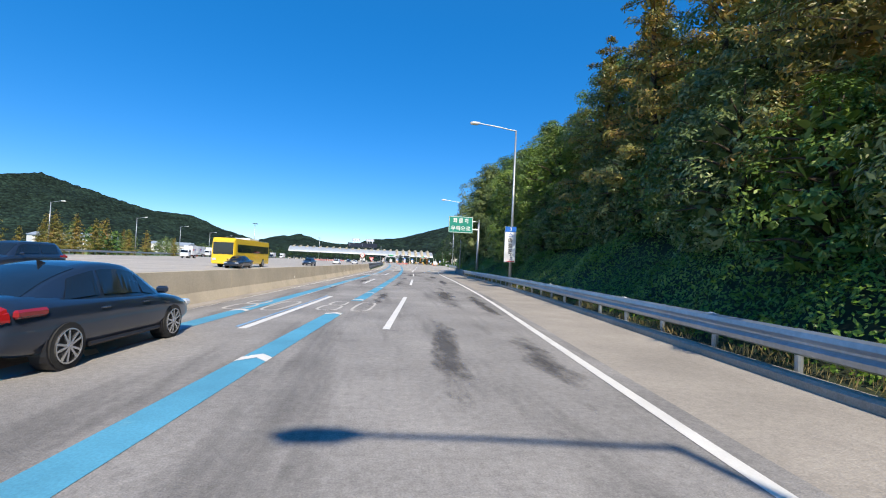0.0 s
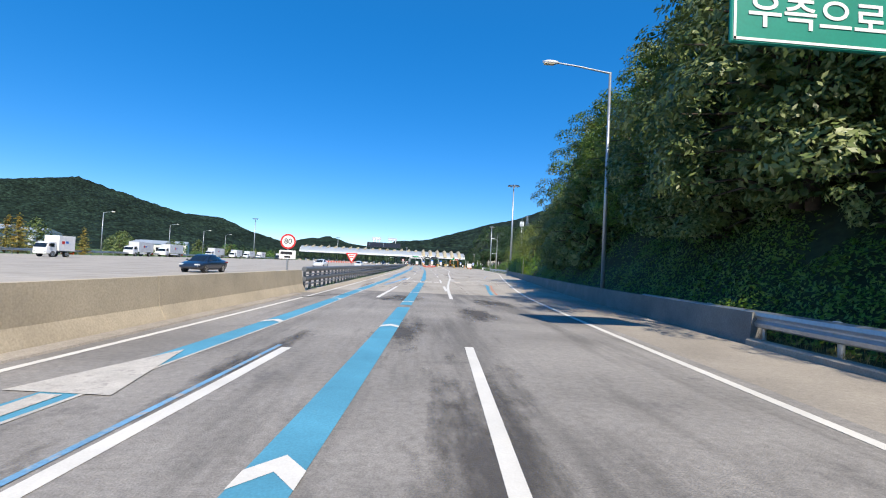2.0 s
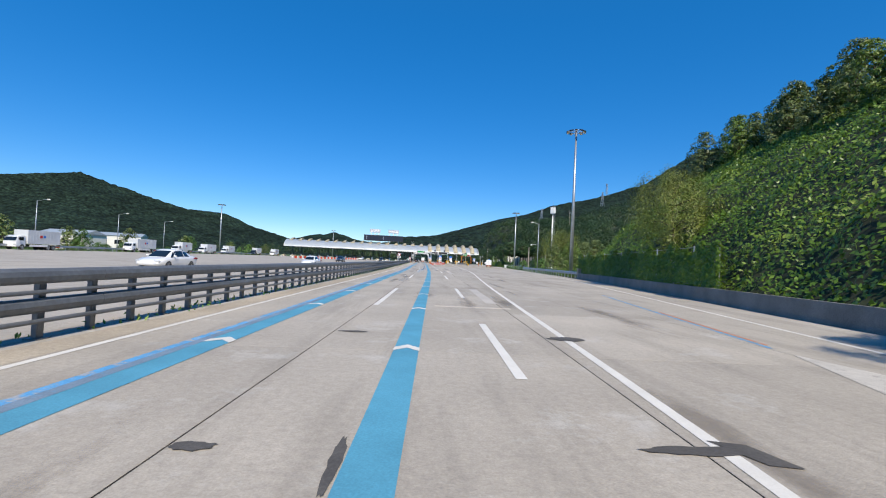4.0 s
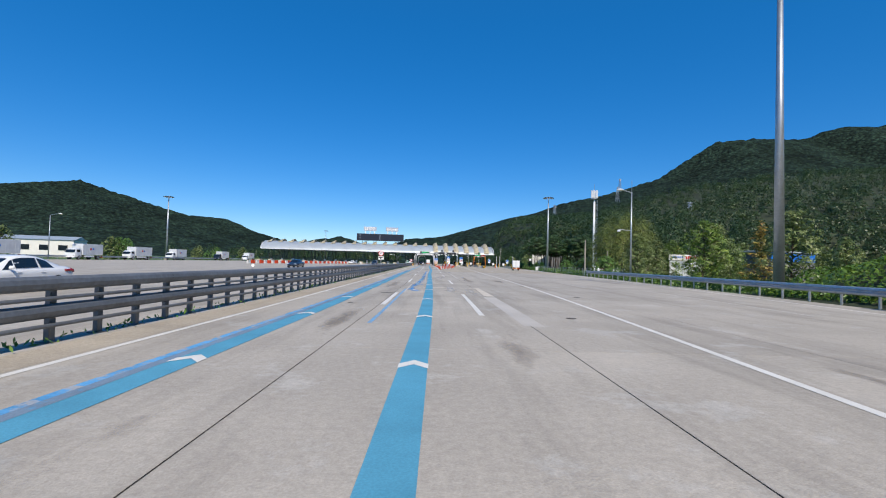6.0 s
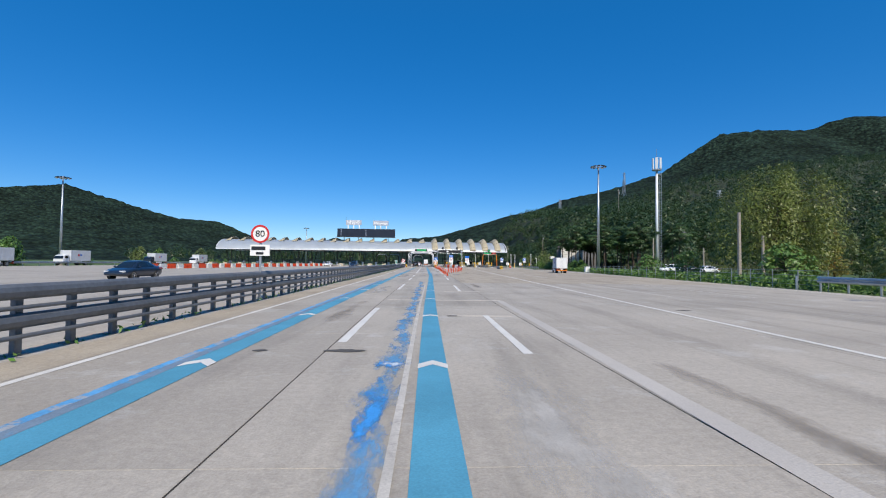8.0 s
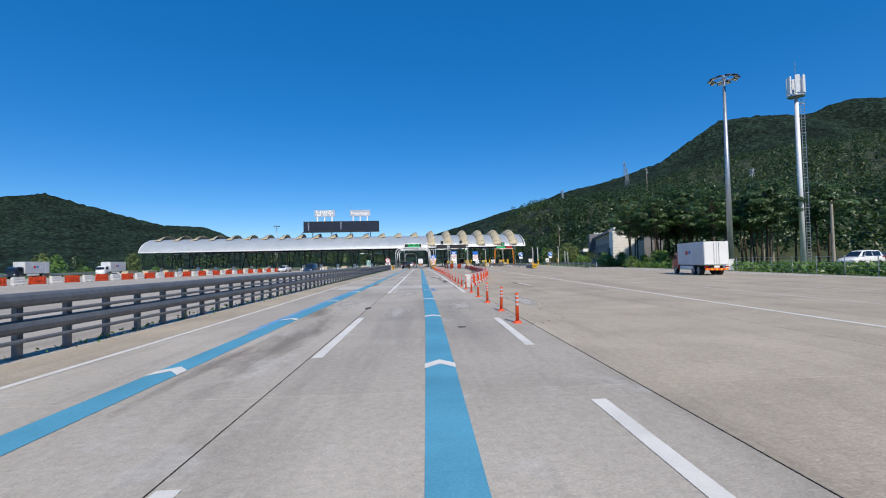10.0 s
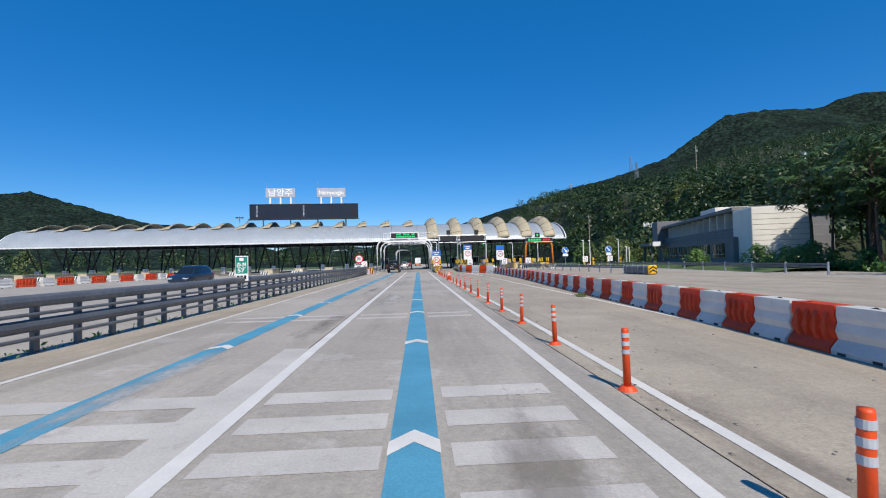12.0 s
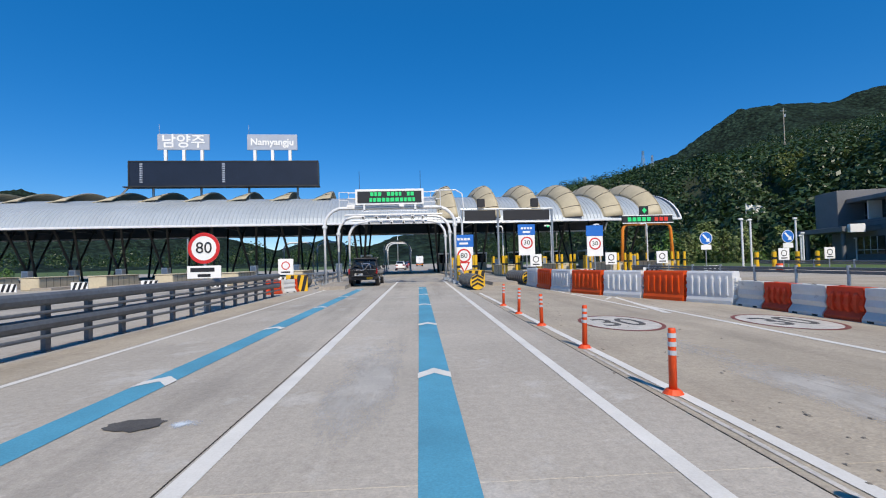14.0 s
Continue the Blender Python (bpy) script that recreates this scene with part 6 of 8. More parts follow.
# cross frame over the next lanes with two unlit signs
frame2 = thing("sign_frame", 14.6, 338, 0, ANG, "grey steel frame with two dark lane signs", "sign frame")
for x in (-4.3, -0.9, 4.3):
    part("post", bar([(x, 0, 0.1), (x, 0, 6.2)], 0.11, 10), STEEL, frame2)
for z in (6.2, 4.95):
    part("beam", bar([(-4.4, 0, z), (4.4, 0, z)], 0.08, 8), STEEL, frame2)
for x in (-2.6, 1.8):
    part("lane_sign", box(x, -0.12, 5.6, 2.9 if x < 0 else 4.4, 0.2, 0.95, 0.02), SIGN_BLACK, frame2, "unlit dark lane sign")
for x in (-2.5, 2.6):
    part("signal", box(x, -0.1, 6.75, 0.7, 0.3, 0.8, 0.03), SIGN_BLACK, frame2, "small black signal box")
part("arrow", loft([[(3.6, -0.25, 4.6), (3.8, -0.25, 4.35), (4.0, -0.25, 4.6), (3.8, -0.25, 4.55)], [(3.6, -0.27, 4.6), (3.8, -0.27, 4.35), (4.0, -0.27, 4.6), (3.8, -0.27, 4.55)]]), LED_GREEN, frame2, "lit green lane arrow")

ogan = thing("tube_gantry", 29.5, 341, 0, 0, "orange tubular gantry over the wide-load lane", "gantry")
pts = [(-2.7, 0, 0.1), (-2.5, 0, 4.2), (-2.35, 0, 4.55), (-2.0, 0, 4.75), (2.0, 0, 4.75), (2.35, 0, 4.55), (2.5, 0, 4.2), (2.7, 0, 0.1)]
part("frame", bar(pts, 0.16, 10), ORANGE_FRAME, ogan, smooth=True)
part("sign", box(0, -0.15, 5.2, 5.2, 0.3, 0.75, 0.03), SIGN_BLACK, ogan)
part("sign_rim", bx(bx(bmesh.new(), 0, -0.32, 5.6, 5.3, 0.06, 0.08), 0, -0.32, 4.82, 5.3, 0.06, 0.08), SIGN_WHITE, ogan)
for k in range(5):
    part("text_bar", box(-1.9 + k * 0.5, -0.32, 5.2, 0.36, 0.03, 0.4), LED_GREEN, ogan, "unreadable green text mark")
for k in range(3):
    part("text_bar", box(0.9 + k * 0.5, -0.32, 5.2, 0.36, 0.03, 0.4), LED_RED, ogan, "unreadable red text mark")
part("signal", box(-0.3, -0.1, 6.1, 0.9, 0.25, 0.9, 0.03), SIGN_BLACK, ogan)
part("arrow", loft([[(-0.55, -0.24, 6.1), (-0.3, -0.24, 5.8), (-0.05, -0.24, 6.1), (-0.3, -0.24, 6.4)], [(-0.5, -0.26, 6.1), (-0.3, -0.26, 5.85), (-0.1, -0.26, 6.1), (-0.3, -0.26, 6.35)]]), LED_GREEN, ogan, "lit green lane arrow")

# ---- islands with their booths, noses, cabinets and bollards ----
for i, x in enumerate(ISLES):
    near = -1 < x < 10
    front = 321.5 if near else 331.0
    yb = A0.y + (x - A0.x) / UX.x * UX.y
    isle = thing("toll_island", x, yb + 10, 0, ANG, "concrete toll island with a chamfered kerb", "traffic island", "toll islands")
    L0 = front - yb - 10
    bm = loft([[(sx * w, y, z) for sx, w, z in ((-1, 0.75, 0), (1, 0.75, 0), (1, 0.7, 0.2), (-1, 0.7, 0.2))] for y in (L0, 16)])
    part("kerb", bm, SHOULDER, isle)
    if -1 < x < 15:
        nose = thing("crash_cushion", x - 0.2 if x > 5 else x - 0.6, front - 3.2, 0, 0, "grey crash cushion with a yellow and black chevron nose", "crash cushion", "crash cushions")
        part("body", bar([(0, 0, 0.38), (-0.25, 3.6, 0.38)], 0.37, 16), DARK, nose)
        for k in range(9):
            part("rib", bar([(-0.028 * (k + 0.5), 0.4 * (k + 0.5), 0.38), (-0.028 * (k + 0.6), 0.4 * (k + 0.5) + 0.1, 0.38)], 0.395, 16), RAIL_GREY, nose)
        part("cap", loft([[(0.37 * math.cos(a), -0.02 - 0.1 * k, 0.38 + 0.37 * math.sin(a)) for a in (2 * math.pi * j / 16 for j in range(16))] for k in (0, 1)]), YELLOW, nose)
        for k in range(3):
            z = 0.12 + 0.19 * k
            part("chevron", loft([[(-0.29, yy, z), (0, yy, z + 0.16), (0.29, yy, z), (0.29, yy, z + 0.1), (0, yy, z + 0.26), (-0.29, yy, z + 0.1)] for yy in (-0.125, -0.135)]), SIGN_BLACK, nose, "black chevron stripe")
        if x < 5:
            nose.location = (-0.9, 322.6, 0)
        if x > 12:
            nose.location = (12.45, 321.6, 0)
    if x > 30:
        continue
    if near:
        rail = thing("island_guardrail", x, front + 2, 0.2, 0, "low steel guardrail along the toll island", "guardrail", "island guardrails")
        for sx in (-0.55, 0.55):
            for z in (0.3, 0.62):
                part("rail", bar([(sx, -0.6, z), (sx, 9.0, z)], 0.06, 8), STEEL, rail)
            for k in range(6):
                part("post", bar([(sx, -0.4 + 1.8 * k, 0), (sx, -0.4 + 1.8 * k, 0.7)], 0.045, 6), STEEL, rail)
    else:
        block = thing("island_block", x, front + (6.5 if x > 5 else 2.6), 0.0, ANG, "cream concrete block at the head of the toll island", "block", "island blocks")
        part("body", bx(bmesh.new(), 0, 0, 0.47, 1.3, 4.4, 0.94, 0.06), CREAM, block)
        part("lid", box(0, 0, 0.97, 1.4, 4.5, 0.07, 0.02), CREAM, block)
        for q in (-1.45, -0.72, 0, 0.72, 1.45):
            for sx in (-1, 1):
                part("panel_joint", box(sx * 0.655, q, 0.47, 0.012, 0.03, 0.9), SOFFIT, block)
    board2 = thing("stripe_board", x, front - (0.4 if near else 1.2), 0.0, 0, "striped warning board at the island head", "warning board", "stripe boards")
    bh = 0.9 if near else 0.6
    cA, cB = (YELLOW, SIGN_BLACK) if near else (SIGN_WHITE, SIGN_BLACK)
    part("board", box(0, 0, 0.5 * bh, 1.15, 0.06, bh), cA, board2)
    part("stay", bar([(0, 0.03, bh * 0.8), (0, 0.6, 0.0)], 0.03, 5), STEEL, board2)
    for k in range(3):
        part("stripe", loft([[(-0.5 + k * 0.36, yy, 0.02), (-0.32 + k * 0.36, yy, 0.02), (-0.12 + k * 0.36, yy, bh - 0.02), (-0.3 + k * 0.36, yy, bh - 0.02)] for yy in (-0.035, -0.045)]), cB, board2, "slanting dark stripe")
    if x > -2:
        booth = thing("toll_booth", x, yb + 9, 0.2, ANG, "pale toll booth with dark windows", "booth", "toll booths")
        part("base", box(0, 0, 0.5, 1.25, 2.6, 1.0, 0.04), CREAM, booth)
        part("window", box(0, 0, 1.55, 1.2, 2.5, 1.1), GLASS_D, booth)
        for sx in (-1, 1):
            for sy in (-1, 1):
                part("corner_post", box(sx * 0.6, sy * 1.27, 1.55, 0.1, 0.1, 1.1), WHITE_METAL, booth)
        part("roof", box(0, 0, 2.2, 1.45, 2.9, 0.2, 0.04), WHITE_METAL, booth)
    else:
        cab = thing("lane_cabinet", x + 0.2, yb + 5.5, 0.2, ANG, "white lane equipment cabinet under the canopy", "cabinet", "lane cabinets")
        part("body", box(0, 0, 0.65, 0.7, 0.8, 1.3, 0.03), WHITE_METAL, cab)
        part("door", box(0, -0.415, 0.65, 0.5, 0.03, 1.0), STEEL, cab)
    if x > 5:
        for dx, dy in ((-0.55, 3.2), (0.55, 3.2), (-0.55, 4.6), (0.55, 4.2), (-0.6, 9.4), (0.6, 9.8)):
            b = thing("bollard", x + dx, front + dy, 0.2, 0, "yellow steel protection bollard on the island", "bollard", "yellow bollards")
            part("post", bar([(0, 0, 0), (0, 0, 1.55), (0, 0, 1.6)], 0.11, 12), YELLOW, b)
            part("band", bar([(0, 0, 0.8), (0, 0, 0.95)], 0.125, 12), SIGN_BLACK, b)
        cab = thing("payment_cabinet", x, front + 11.5, 0.2, 0, "yellow and grey lane equipment cabinet", "cabinet", "lane cabinets")
        part("body", box(0, 0, 0.75, 0.8, 0.9, 1.5, 0.03), YELLOW, cab)
        part("door", box(0, -0.47, 0.75, 0.6, 0.03, 1.2), STEEL, cab)
        pole = thing("lane_pole", x + 0.3, front + 9, 0.2, 0, "thin white lane pole with a camera arm", "pole", "lane poles")
        part("post", bar([(0, 0, 0), (0, 0, 4.3), (-0.1, 0, 4.5), (-0.4, 0, 4.55)], 0.06, 8), WHITE_METAL, pole)
        part("camera_unit", box(-0.5, 0, 4.5, 0.3, 0.16, 0.14, 0.02), SIGN_WHITE, pole)


def round_sign(parent, text, r, z, y=-0.03, x=0.0, tilt=0.0):
    part("face", disc(bmesh.new(), x, y, z, r, 28), SIGN_WHITE, parent)
    part("rim", disc(bmesh.new(), x, y - 0.006, z, r, 28, r * 0.78), SIGN_RED, parent, "red rim")
    if text:
        writing("number", text, r * 1.0, pose(x, y - 0.012, z) @ FACE, SIGN_BLACK, parent, r * 0.98, 0.0)


def lane_sign(x, y, text, z_top, word):
    t = thing("lane_sign", x, y, 0.2, 0, "blue and white toll lane sign with a speed limit", "sign", "toll lane signs")
    part("post", bar([(0, 0.08, 0), (0, 0.08, z_top - 0.2)], 0.05, 8), STEEL, t)
    part("blue_panel", box(0, 0, z_top - 0.42, 1.38, 0.06, 0.85, 0.01), SIGN_BLUE, t)
    part("white_panel", box(0, 0, z_top - 1.65, 1.3, 0.06, 1.6, 0.01), SIGN_WHITE, t)
    if word:
        for k in range(4):
            part("text_bar", box(-0.36 + k * 0.24, -0.04, z_top - 0.3, 0.18, 0.012, 0.16), SIGN_WHITE, t, "small unreadable white text")
        part("text_bar", box(0, -0.04, z_top - 0.6, 0.6, 0.012, 0.14), SIGN_WHITE, t, "small unreadable white text")
    round_sign(t, text, 0.48, z_top - 1.45, -0.04)
    return t


s1 = lane_sign(9.4, 327.6, "80", 3.05, True)
part("yield_mark", loft([[(-0.42, yy, 1.15), (0.42, yy, 1.15), (0, yy, 0.35), (0, yy, 0.36)] for yy in (-0.036, -0.042)]), SIGN_RED, s1, "red give-way triangle")
part("yield_inner", loft([[(-0.27, yy, 1.06), (0.27, yy, 1.06), (0, yy, 0.52), (0, yy, 0.53)] for yy in (-0.043, -0.047)]), SIGN_WHITE, s1)
lane_sign(14.8, 331.5, "30", 4.0, True)
lane_sign(20.3, 331.5, "30", 3.8, False)
for x, y in ((14.9, 329.2), (20.5, 329.0), (24.4, 329.0), (-1.3, 322.2), (33.9, 329), (38.5, 330)):
    t = thing("notice_sign", x, y, 0.0, 0, "small white notice board with a round symbol", "sign", "notice signs")
    part("post", bar([(0, 0.05, 0), (0, 0.05, 1.2)], 0.04, 6), STEEL, t)
    part("panel", box(0, 0, 1.35, 0.85, 0.05, 0.9, 0.01), SIGN_WHITE, t)
    part("symbol", disc(bmesh.new(), 0, -0.03, 1.42, 0.24, 18, 0.18), SIGN_RED if x < 5 else SIGN_BLACK, t)
    part("text_bar", box(0, -0.03, 1.05, 0.5, 0.01, 0.08), SIGN_BLACK, t, "unreadable dark text")
for x, y in ((33.4, 337.5), (41.5, 337.5)):
    t = thing("keep_right_sign", x, y, 0.1, 0, "round blue sign with a white slanting arrow", "sign", "arrow signs")
    part("post", bar([(0, 0.06, 0), (0, 0.06, 2.6)], 0.05, 8), STEEL, t)
    part("face", disc(bmesh.new(), 0, -0.01, 2.9, 0.62, 26), SIGN_BLUE, t)
    part("rim", disc(bmesh.new(), 0, -0.016, 2.9, 0.62, 26, 0.57), SIGN_WHITE, t)
    part("arrow", loft([[(-0.36, yy, 3.2), (-0.24, yy, 3.3), (0.2, yy, 2.85), (0.32, yy, 2.95), (0.34, yy, 2.55), (-0.05, yy, 2.6), (0.08, yy, 2.72)] for yy in (-0.017, -0.025)]), SIGN_WHITE, t)
    part("plate", box(0, 0, 2.05, 1.0, 0.04, 0.45), SIGN_WHITE, t)
# tall white poles past the last lanes
for x, y, h in ((36.6, 337, 4.8), (38.2, 338, 4.8), (44.5, 340, 5.0), (47.0, 342, 3.6), (48.5, 344, 3.4), (56, 345, 3.0)):
    t = thing("lane_pole", x, y, 0, 0, "white steel pole beside the wide lane", "pole", "white poles")
    part("post", bar([(0, 0, 0), (0, 0, h)], 0.09, 10), WHITE_METAL, t)
    part("head", box(-0.15, -0.1, h - 0.1, 0.4, 0.2, 0.15, 0.02), SIGN_WHITE, t)
for x, y in ((35.6, 334), (37.2, 334), (40.2, 335), (43.0, 336)):
    b = thing("bollard", x, y, 0, 0, "yellow steel protection bollard beside the lane", "bollard", "yellow bollards")
    part("post", bar([(0, 0, 0), (0, 0, 1.5), (0, 0, 1.56)], 0.18, 12), YELLOW, b)
    part("band", bar([(0, 0, 0.9), (0, 0, 1.1)], 0.185, 12), SIGN_BLACK, b)
    part("foot", box(0, 0, 0.03, 0.5, 0.5, 0.06, 0.01), SHOULDER, b)
# ---- street lamps, masts, tower, signs along the way ----
def street_lamp(x, y, h, reach, side, label, z=0.0):
    t = thing("street_lamp", x, y, z, 0, label, "street lamp", "street lamps")
    part("pole", bar([(0, 0, 0), (0, 0, h)], 0.11, 10, 0.06), STEEL, t, smooth=True)
    part("base_plate", box(0, 0, 0.05, 0.4, 0.4, 0.1, 0.02), STEEL, t)
    part("arm", bar([(0, 0, h - 0.05), (side * reach * 0.5, 0, h + 0.17), (side * (reach - 0.5), 0, h + 0.27)], 0.045, 8, 0.035), STEEL, t)
    r = [[(side * (reach - 0.65 + 0.75 * q), w * math.cos(a), h + 0.27 + hh * math.sin(a)) for a in (2 * math.pi * k / 10 for k in range(10))] for q, w, hh in ((0, 0.05, 0.05), (0.25, 0.13, 0.1), (0.7, 0.15, 0.1), (1.0, 0.05, 0.04))]
    lamp = part("lamp_head", loft(r), WHITE_METAL, t, smooth=True)
    part("glass", box(side * (reach - 0.2), 0, h + 0.18, 0.5, 0.2, 0.06, 0.02), CREAM, lamp)
    return t


for y in (-7.15, 30.7, 69.2):
    street_lamp(C_KERB(y) + (0.45 if y < 60 else 0.42), y, 11.05, 3.2, -1, "tall galvanised street lamp with one arm")
for y in (22, 54, 85, 115.6, 146.2, 178.4, 204.6, 228.1):
    street_lamp(C_LEFT(y) - 0.9, y, 9.0, 2.2, 1, "street lamp along the opposite carriageway", -0.15)
t = street_lamp(28.1, 185.1, 9.9, 1.6, -1, "tall pole with camera arms beside the guardrail")
part("camera_arm", bar([(0, 0, 5.6), (-1.4, 0, 5.7)], 0.04, 6), STEEL, t)
part("camera_unit", box(-1.4, 0, 5.55, 0.3, 0.2, 0.2, 0.03), SIGN_WHITE, t)
part("aerial", bar([(0, 0, 9.9), (0, 0, 11.2)], 0.025, 5), STEEL, t)


def high_mast(x, y, h, label):
    t = thing("high_mast_light", x, y, 0, 0, label, "floodlight mast", "high masts")
    part("mast", bar([(0, 0, -0.2), (0, 0, h)], 0.32, 12, 0.14), STEEL, t, smooth=True)
    part("plinth", bar([(0, 0, -0.2), (0, 0, 0.35)], 0.6, 12), SHOULDER, t)
    part("crown_ring", bar([(1.05 * math.cos(a), 1.05 * math.sin(a), h - 0.1) for a in (2 * math.pi * k / 20 for k in range(21))], 0.06, 6), STEEL, t)
    part("cap", bar([(0, 0, h), (0, 0, h + 0.25)], 0.22, 10, 0.05), STEEL, t)
    for k in range(10):
        a = 2 * math.pi * k / 10
        m = pose(1.25 * math.cos(a), 1.25 * math.sin(a), h - 0.12, 0, 18, math.degrees(a))
        fl = part("floodlight", bx(bmesh.new(), 0, 0, 0, 0.55, 0.42, 0.2, 0.04, m), DARK, t)
        part("lens", bx(bmesh.new(), 0.02, 0, -0.11, 0.45, 0.34, 0.02, 0, m), SIGN_WHITE, fl)
    for k in range(4):
        a = math.pi / 2 * k
        part("spoke", bar([(0, 0, h - 0.1), (1.05 * math.cos(a), 1.05 * math.sin(a), h - 0.1)], 0.035, 5), STEEL, t)
    return t


high_mast(27.75, 163.4, 22.8, "tall grey floodlight mast with a ring of lamps")
high_mast(39.75, 263.5, 20.9, "tall grey floodlight mast beside the apron")
high_mast(-77.5, 282.8, 20.2, "tall grey floodlight mast on the far side")
high_mast(-60, 430, 20, "tall grey floodlight mast beyond the toll gate")
high_mast(-4, 520, 18, "tall grey floodlight mast beyond the toll gate")

tower = thing("cell_tower", 56.7, 273.4, 0, 0, "slim white cell tower with panel antennas and a ladder", "cell tower")
part("mast", bar([(0, 0, -0.2), (0, 0, 23.0)], 0.34, 12, 0.24), WHITE_METAL, tower, smooth=True)
for s in (-0.25, 0.25):
    part("ladder_rail", bar([(0.75 + s, -0.1, 0.5), (0.75 + s, -0.1, 22)], 0.035, 5), STEEL, tower)
for k in range(54):
    part("ladder_rung", bar([(0.5, -0.1, 0.8 + 0.4 * k), (1.0, -0.1, 0.8 + 0.4 * k)], 0.03, 4), STEEL, tower)
for k in range(11):
    part("ladder_hoop", bar([(0.45, -0.1, 1.5 + 2 * k), (0.75, -0.55, 1.5 + 2 * k), (1.05, -0.1, 1.5 + 2 * k), (0, 0, 1.5 + 2 * k)], 0.03, 5), STEEL, tower)
part("platform", bar([(0, 0, 22.4), (0, 0, 22.55)], 1.0, 14), STEEL, tower)
for k in range(6):
    a = math.pi / 3 * k
    part("antenna", bx(bmesh.new(), 0.9, 0, 23.9, 0.22, 0.55, 2.4, 0.05, pose(0, 0, 0, 0, 0, math.degrees(a))), WHITE_METAL, tower)
part("lightning_rod", bar([(0, 0, 23), (0, 0, 27.2)], 0.04, 5), STEEL, tower)

# green sign on a cantilever post
gsign = thing("direction_sign", 12.3, 55.4, 0, 0, "green overhead road sign with white Korean words", "sign")
part("post", bar([(-0.75, 0.35, 0), (-0.75, 0.35, 7.2)], 0.16, 12, 0.13), STEEL, gsign, smooth=True)
for z in (5.9, 6.9):
    part("arm", bar([(-0.75, 0.3, z), (-4.5, 0.12, z)], 0.06, 8), STEEL, gsign)
part("panel", box(-3.1, 0, 6.4, 3.05, 0.07, 2.05, 0.02), SIGN_GREEN, gsign)
part("border", bx(bx(bx(bx(bmesh.new(), -3.1, -0.042, 7.36, 2.95, 0.01, 0.045), -3.1, -0.042, 5.44, 2.95, 0.01, 0.045), -4.56, -0.042, 6.4, 0.045, 0.01, 1.96), -1.64, -0.042, 6.4, 0.045, 0.01, 1.96), SIGN_WHITE, gsign)
writing("lettering", "화 물 차", 0.62, pose(-3.1, -0.045, 6.86) @ FACE, SIGN_WHITE, gsign, 1.95, 0.008)
writing("lettering", "우측으로", 0.62, pose(-3.1, -0.045, 5.9) @ FACE, SIGN_WHITE, gsign, 2.45, 0.008)

# vertical notice on the lamp post
notice = thing("roadside_notice", 8.62, 30.2, 1.8, 0, "tall white notice panel with blue head on the lamp post", "sign")
part("panel", box(-0.08, 0.15, 1.2, 0.78, 0.1, 2.45, 0.02), SIGN_WHITE, notice)
part("head", box(-0.08, 0.09, 2.24, 0.76, 0.03, 0.36), SIGN_BLUE, notice)
writing("number", "3", 0.34, pose(-0.08, 0.065, 2.24) @ FACE, SIGN_WHITE, notice)
for k, ch in enumerate("스마트폰"):
    writing("lettering", ch, 0.36, pose(-0.08, 0.085, 1.83 - 0.38 * k) @ FACE, SIGN_BLUE if k == 0 else SIGN_BLACK, notice, 0, 0.004)
for k, ch in enumerate("신고"):
    writing("lettering", ch, 0.27, pose(0.0, 0.085, 0.42 - 0.22 * k) @ FACE, SIGN_BLACK, notice)
part("stripe", loft([[(-0.44, yy, 0.02), (0.2, yy, 0.0), (0.28, yy, 0.08), (-0.3, yy, 0.06)] for yy in (0.09, 0.095)]), SIGN_RED, notice)
part("clamp", bx(bx(bmesh.new(), 0.08, 0.35, 0.5, 0.3, 0.35, 0.06), 0.08, 0.35, 1.9, 0.3, 0.35, 0.06), STEEL, notice)


def speed_sign(x, y, zc, r):
    t = thing("speed_limit_sign", x, y, 0, 0, "round 80 speed limit sign with a white plate below", "sign", "speed limit signs")
    part("post", bar([(0, 0.06, 0), (0, 0.06, zc + r * 0.5)], 0.045, 8), STEEL, t)
    part("back", disc(bmesh.new(), 0, 0.0, zc, r, 28), STEEL, t)
    round_sign(t, "80", r, zc, -0.012)
    part("plate", box(0, 0, zc - r - 0.26, r * 2.1, 0.03, 0.4), SIGN_WHITE, t)
    part("text_bar", box(-0.05, -0.02, zc - r - 0.19, r * 1.5, 0.01, 0.13), SIGN_BLACK, t, "small unreadable dark text")
    part("text_bar", box(0, -0.02, zc - r - 0.37, r * 0.8, 0.01, 0.09), SIGN_BLACK, t, "small unreadable dark text")


speed_sign(-3.3, 70.2, 2.2, 0.36)
speed_sign(-0.35, 192.4, 2.42, 0.33)
speed_sign(-0.6, 310.9, 2.05, 0.5)
ys = thing("yield_sign", -2.35, 85.7, 0, 0, "red and white give-way triangle sign", "sign")
part("post", bar([(0, 0.06, 0), (0, 0.06, 1.9)], 0.04, 8), STEEL, ys)
part("face", loft([[(-0.5, yy, 2.05), (0.5, yy, 2.05), (0.0, yy, 1.18), (0.0, yy, 1.19)] for yy in (0.0, -0.02)]), SIGN_RED, ys)
part("inner", loft([[(-0.34, yy, 1.95), (0.34, yy, 1.95), (0.0, yy, 1.36), (0.0, yy, 1.37)] for yy in (-0.021, -0.027)]), SIGN_WHITE, ys)
for k, w in ((0, 0.42), (1, 0.3)):
    part("text_bar", box(0, -0.03, 1.85 - 0.17 * k, w, 0.01, 0.09), SIGN_RED, ys, "unreadable red text")
ds = thing("distance_sign", -0.5, 274.3, 0.2, 0, "tall green distance sign with a place name and number", "sign", scale=0.6)
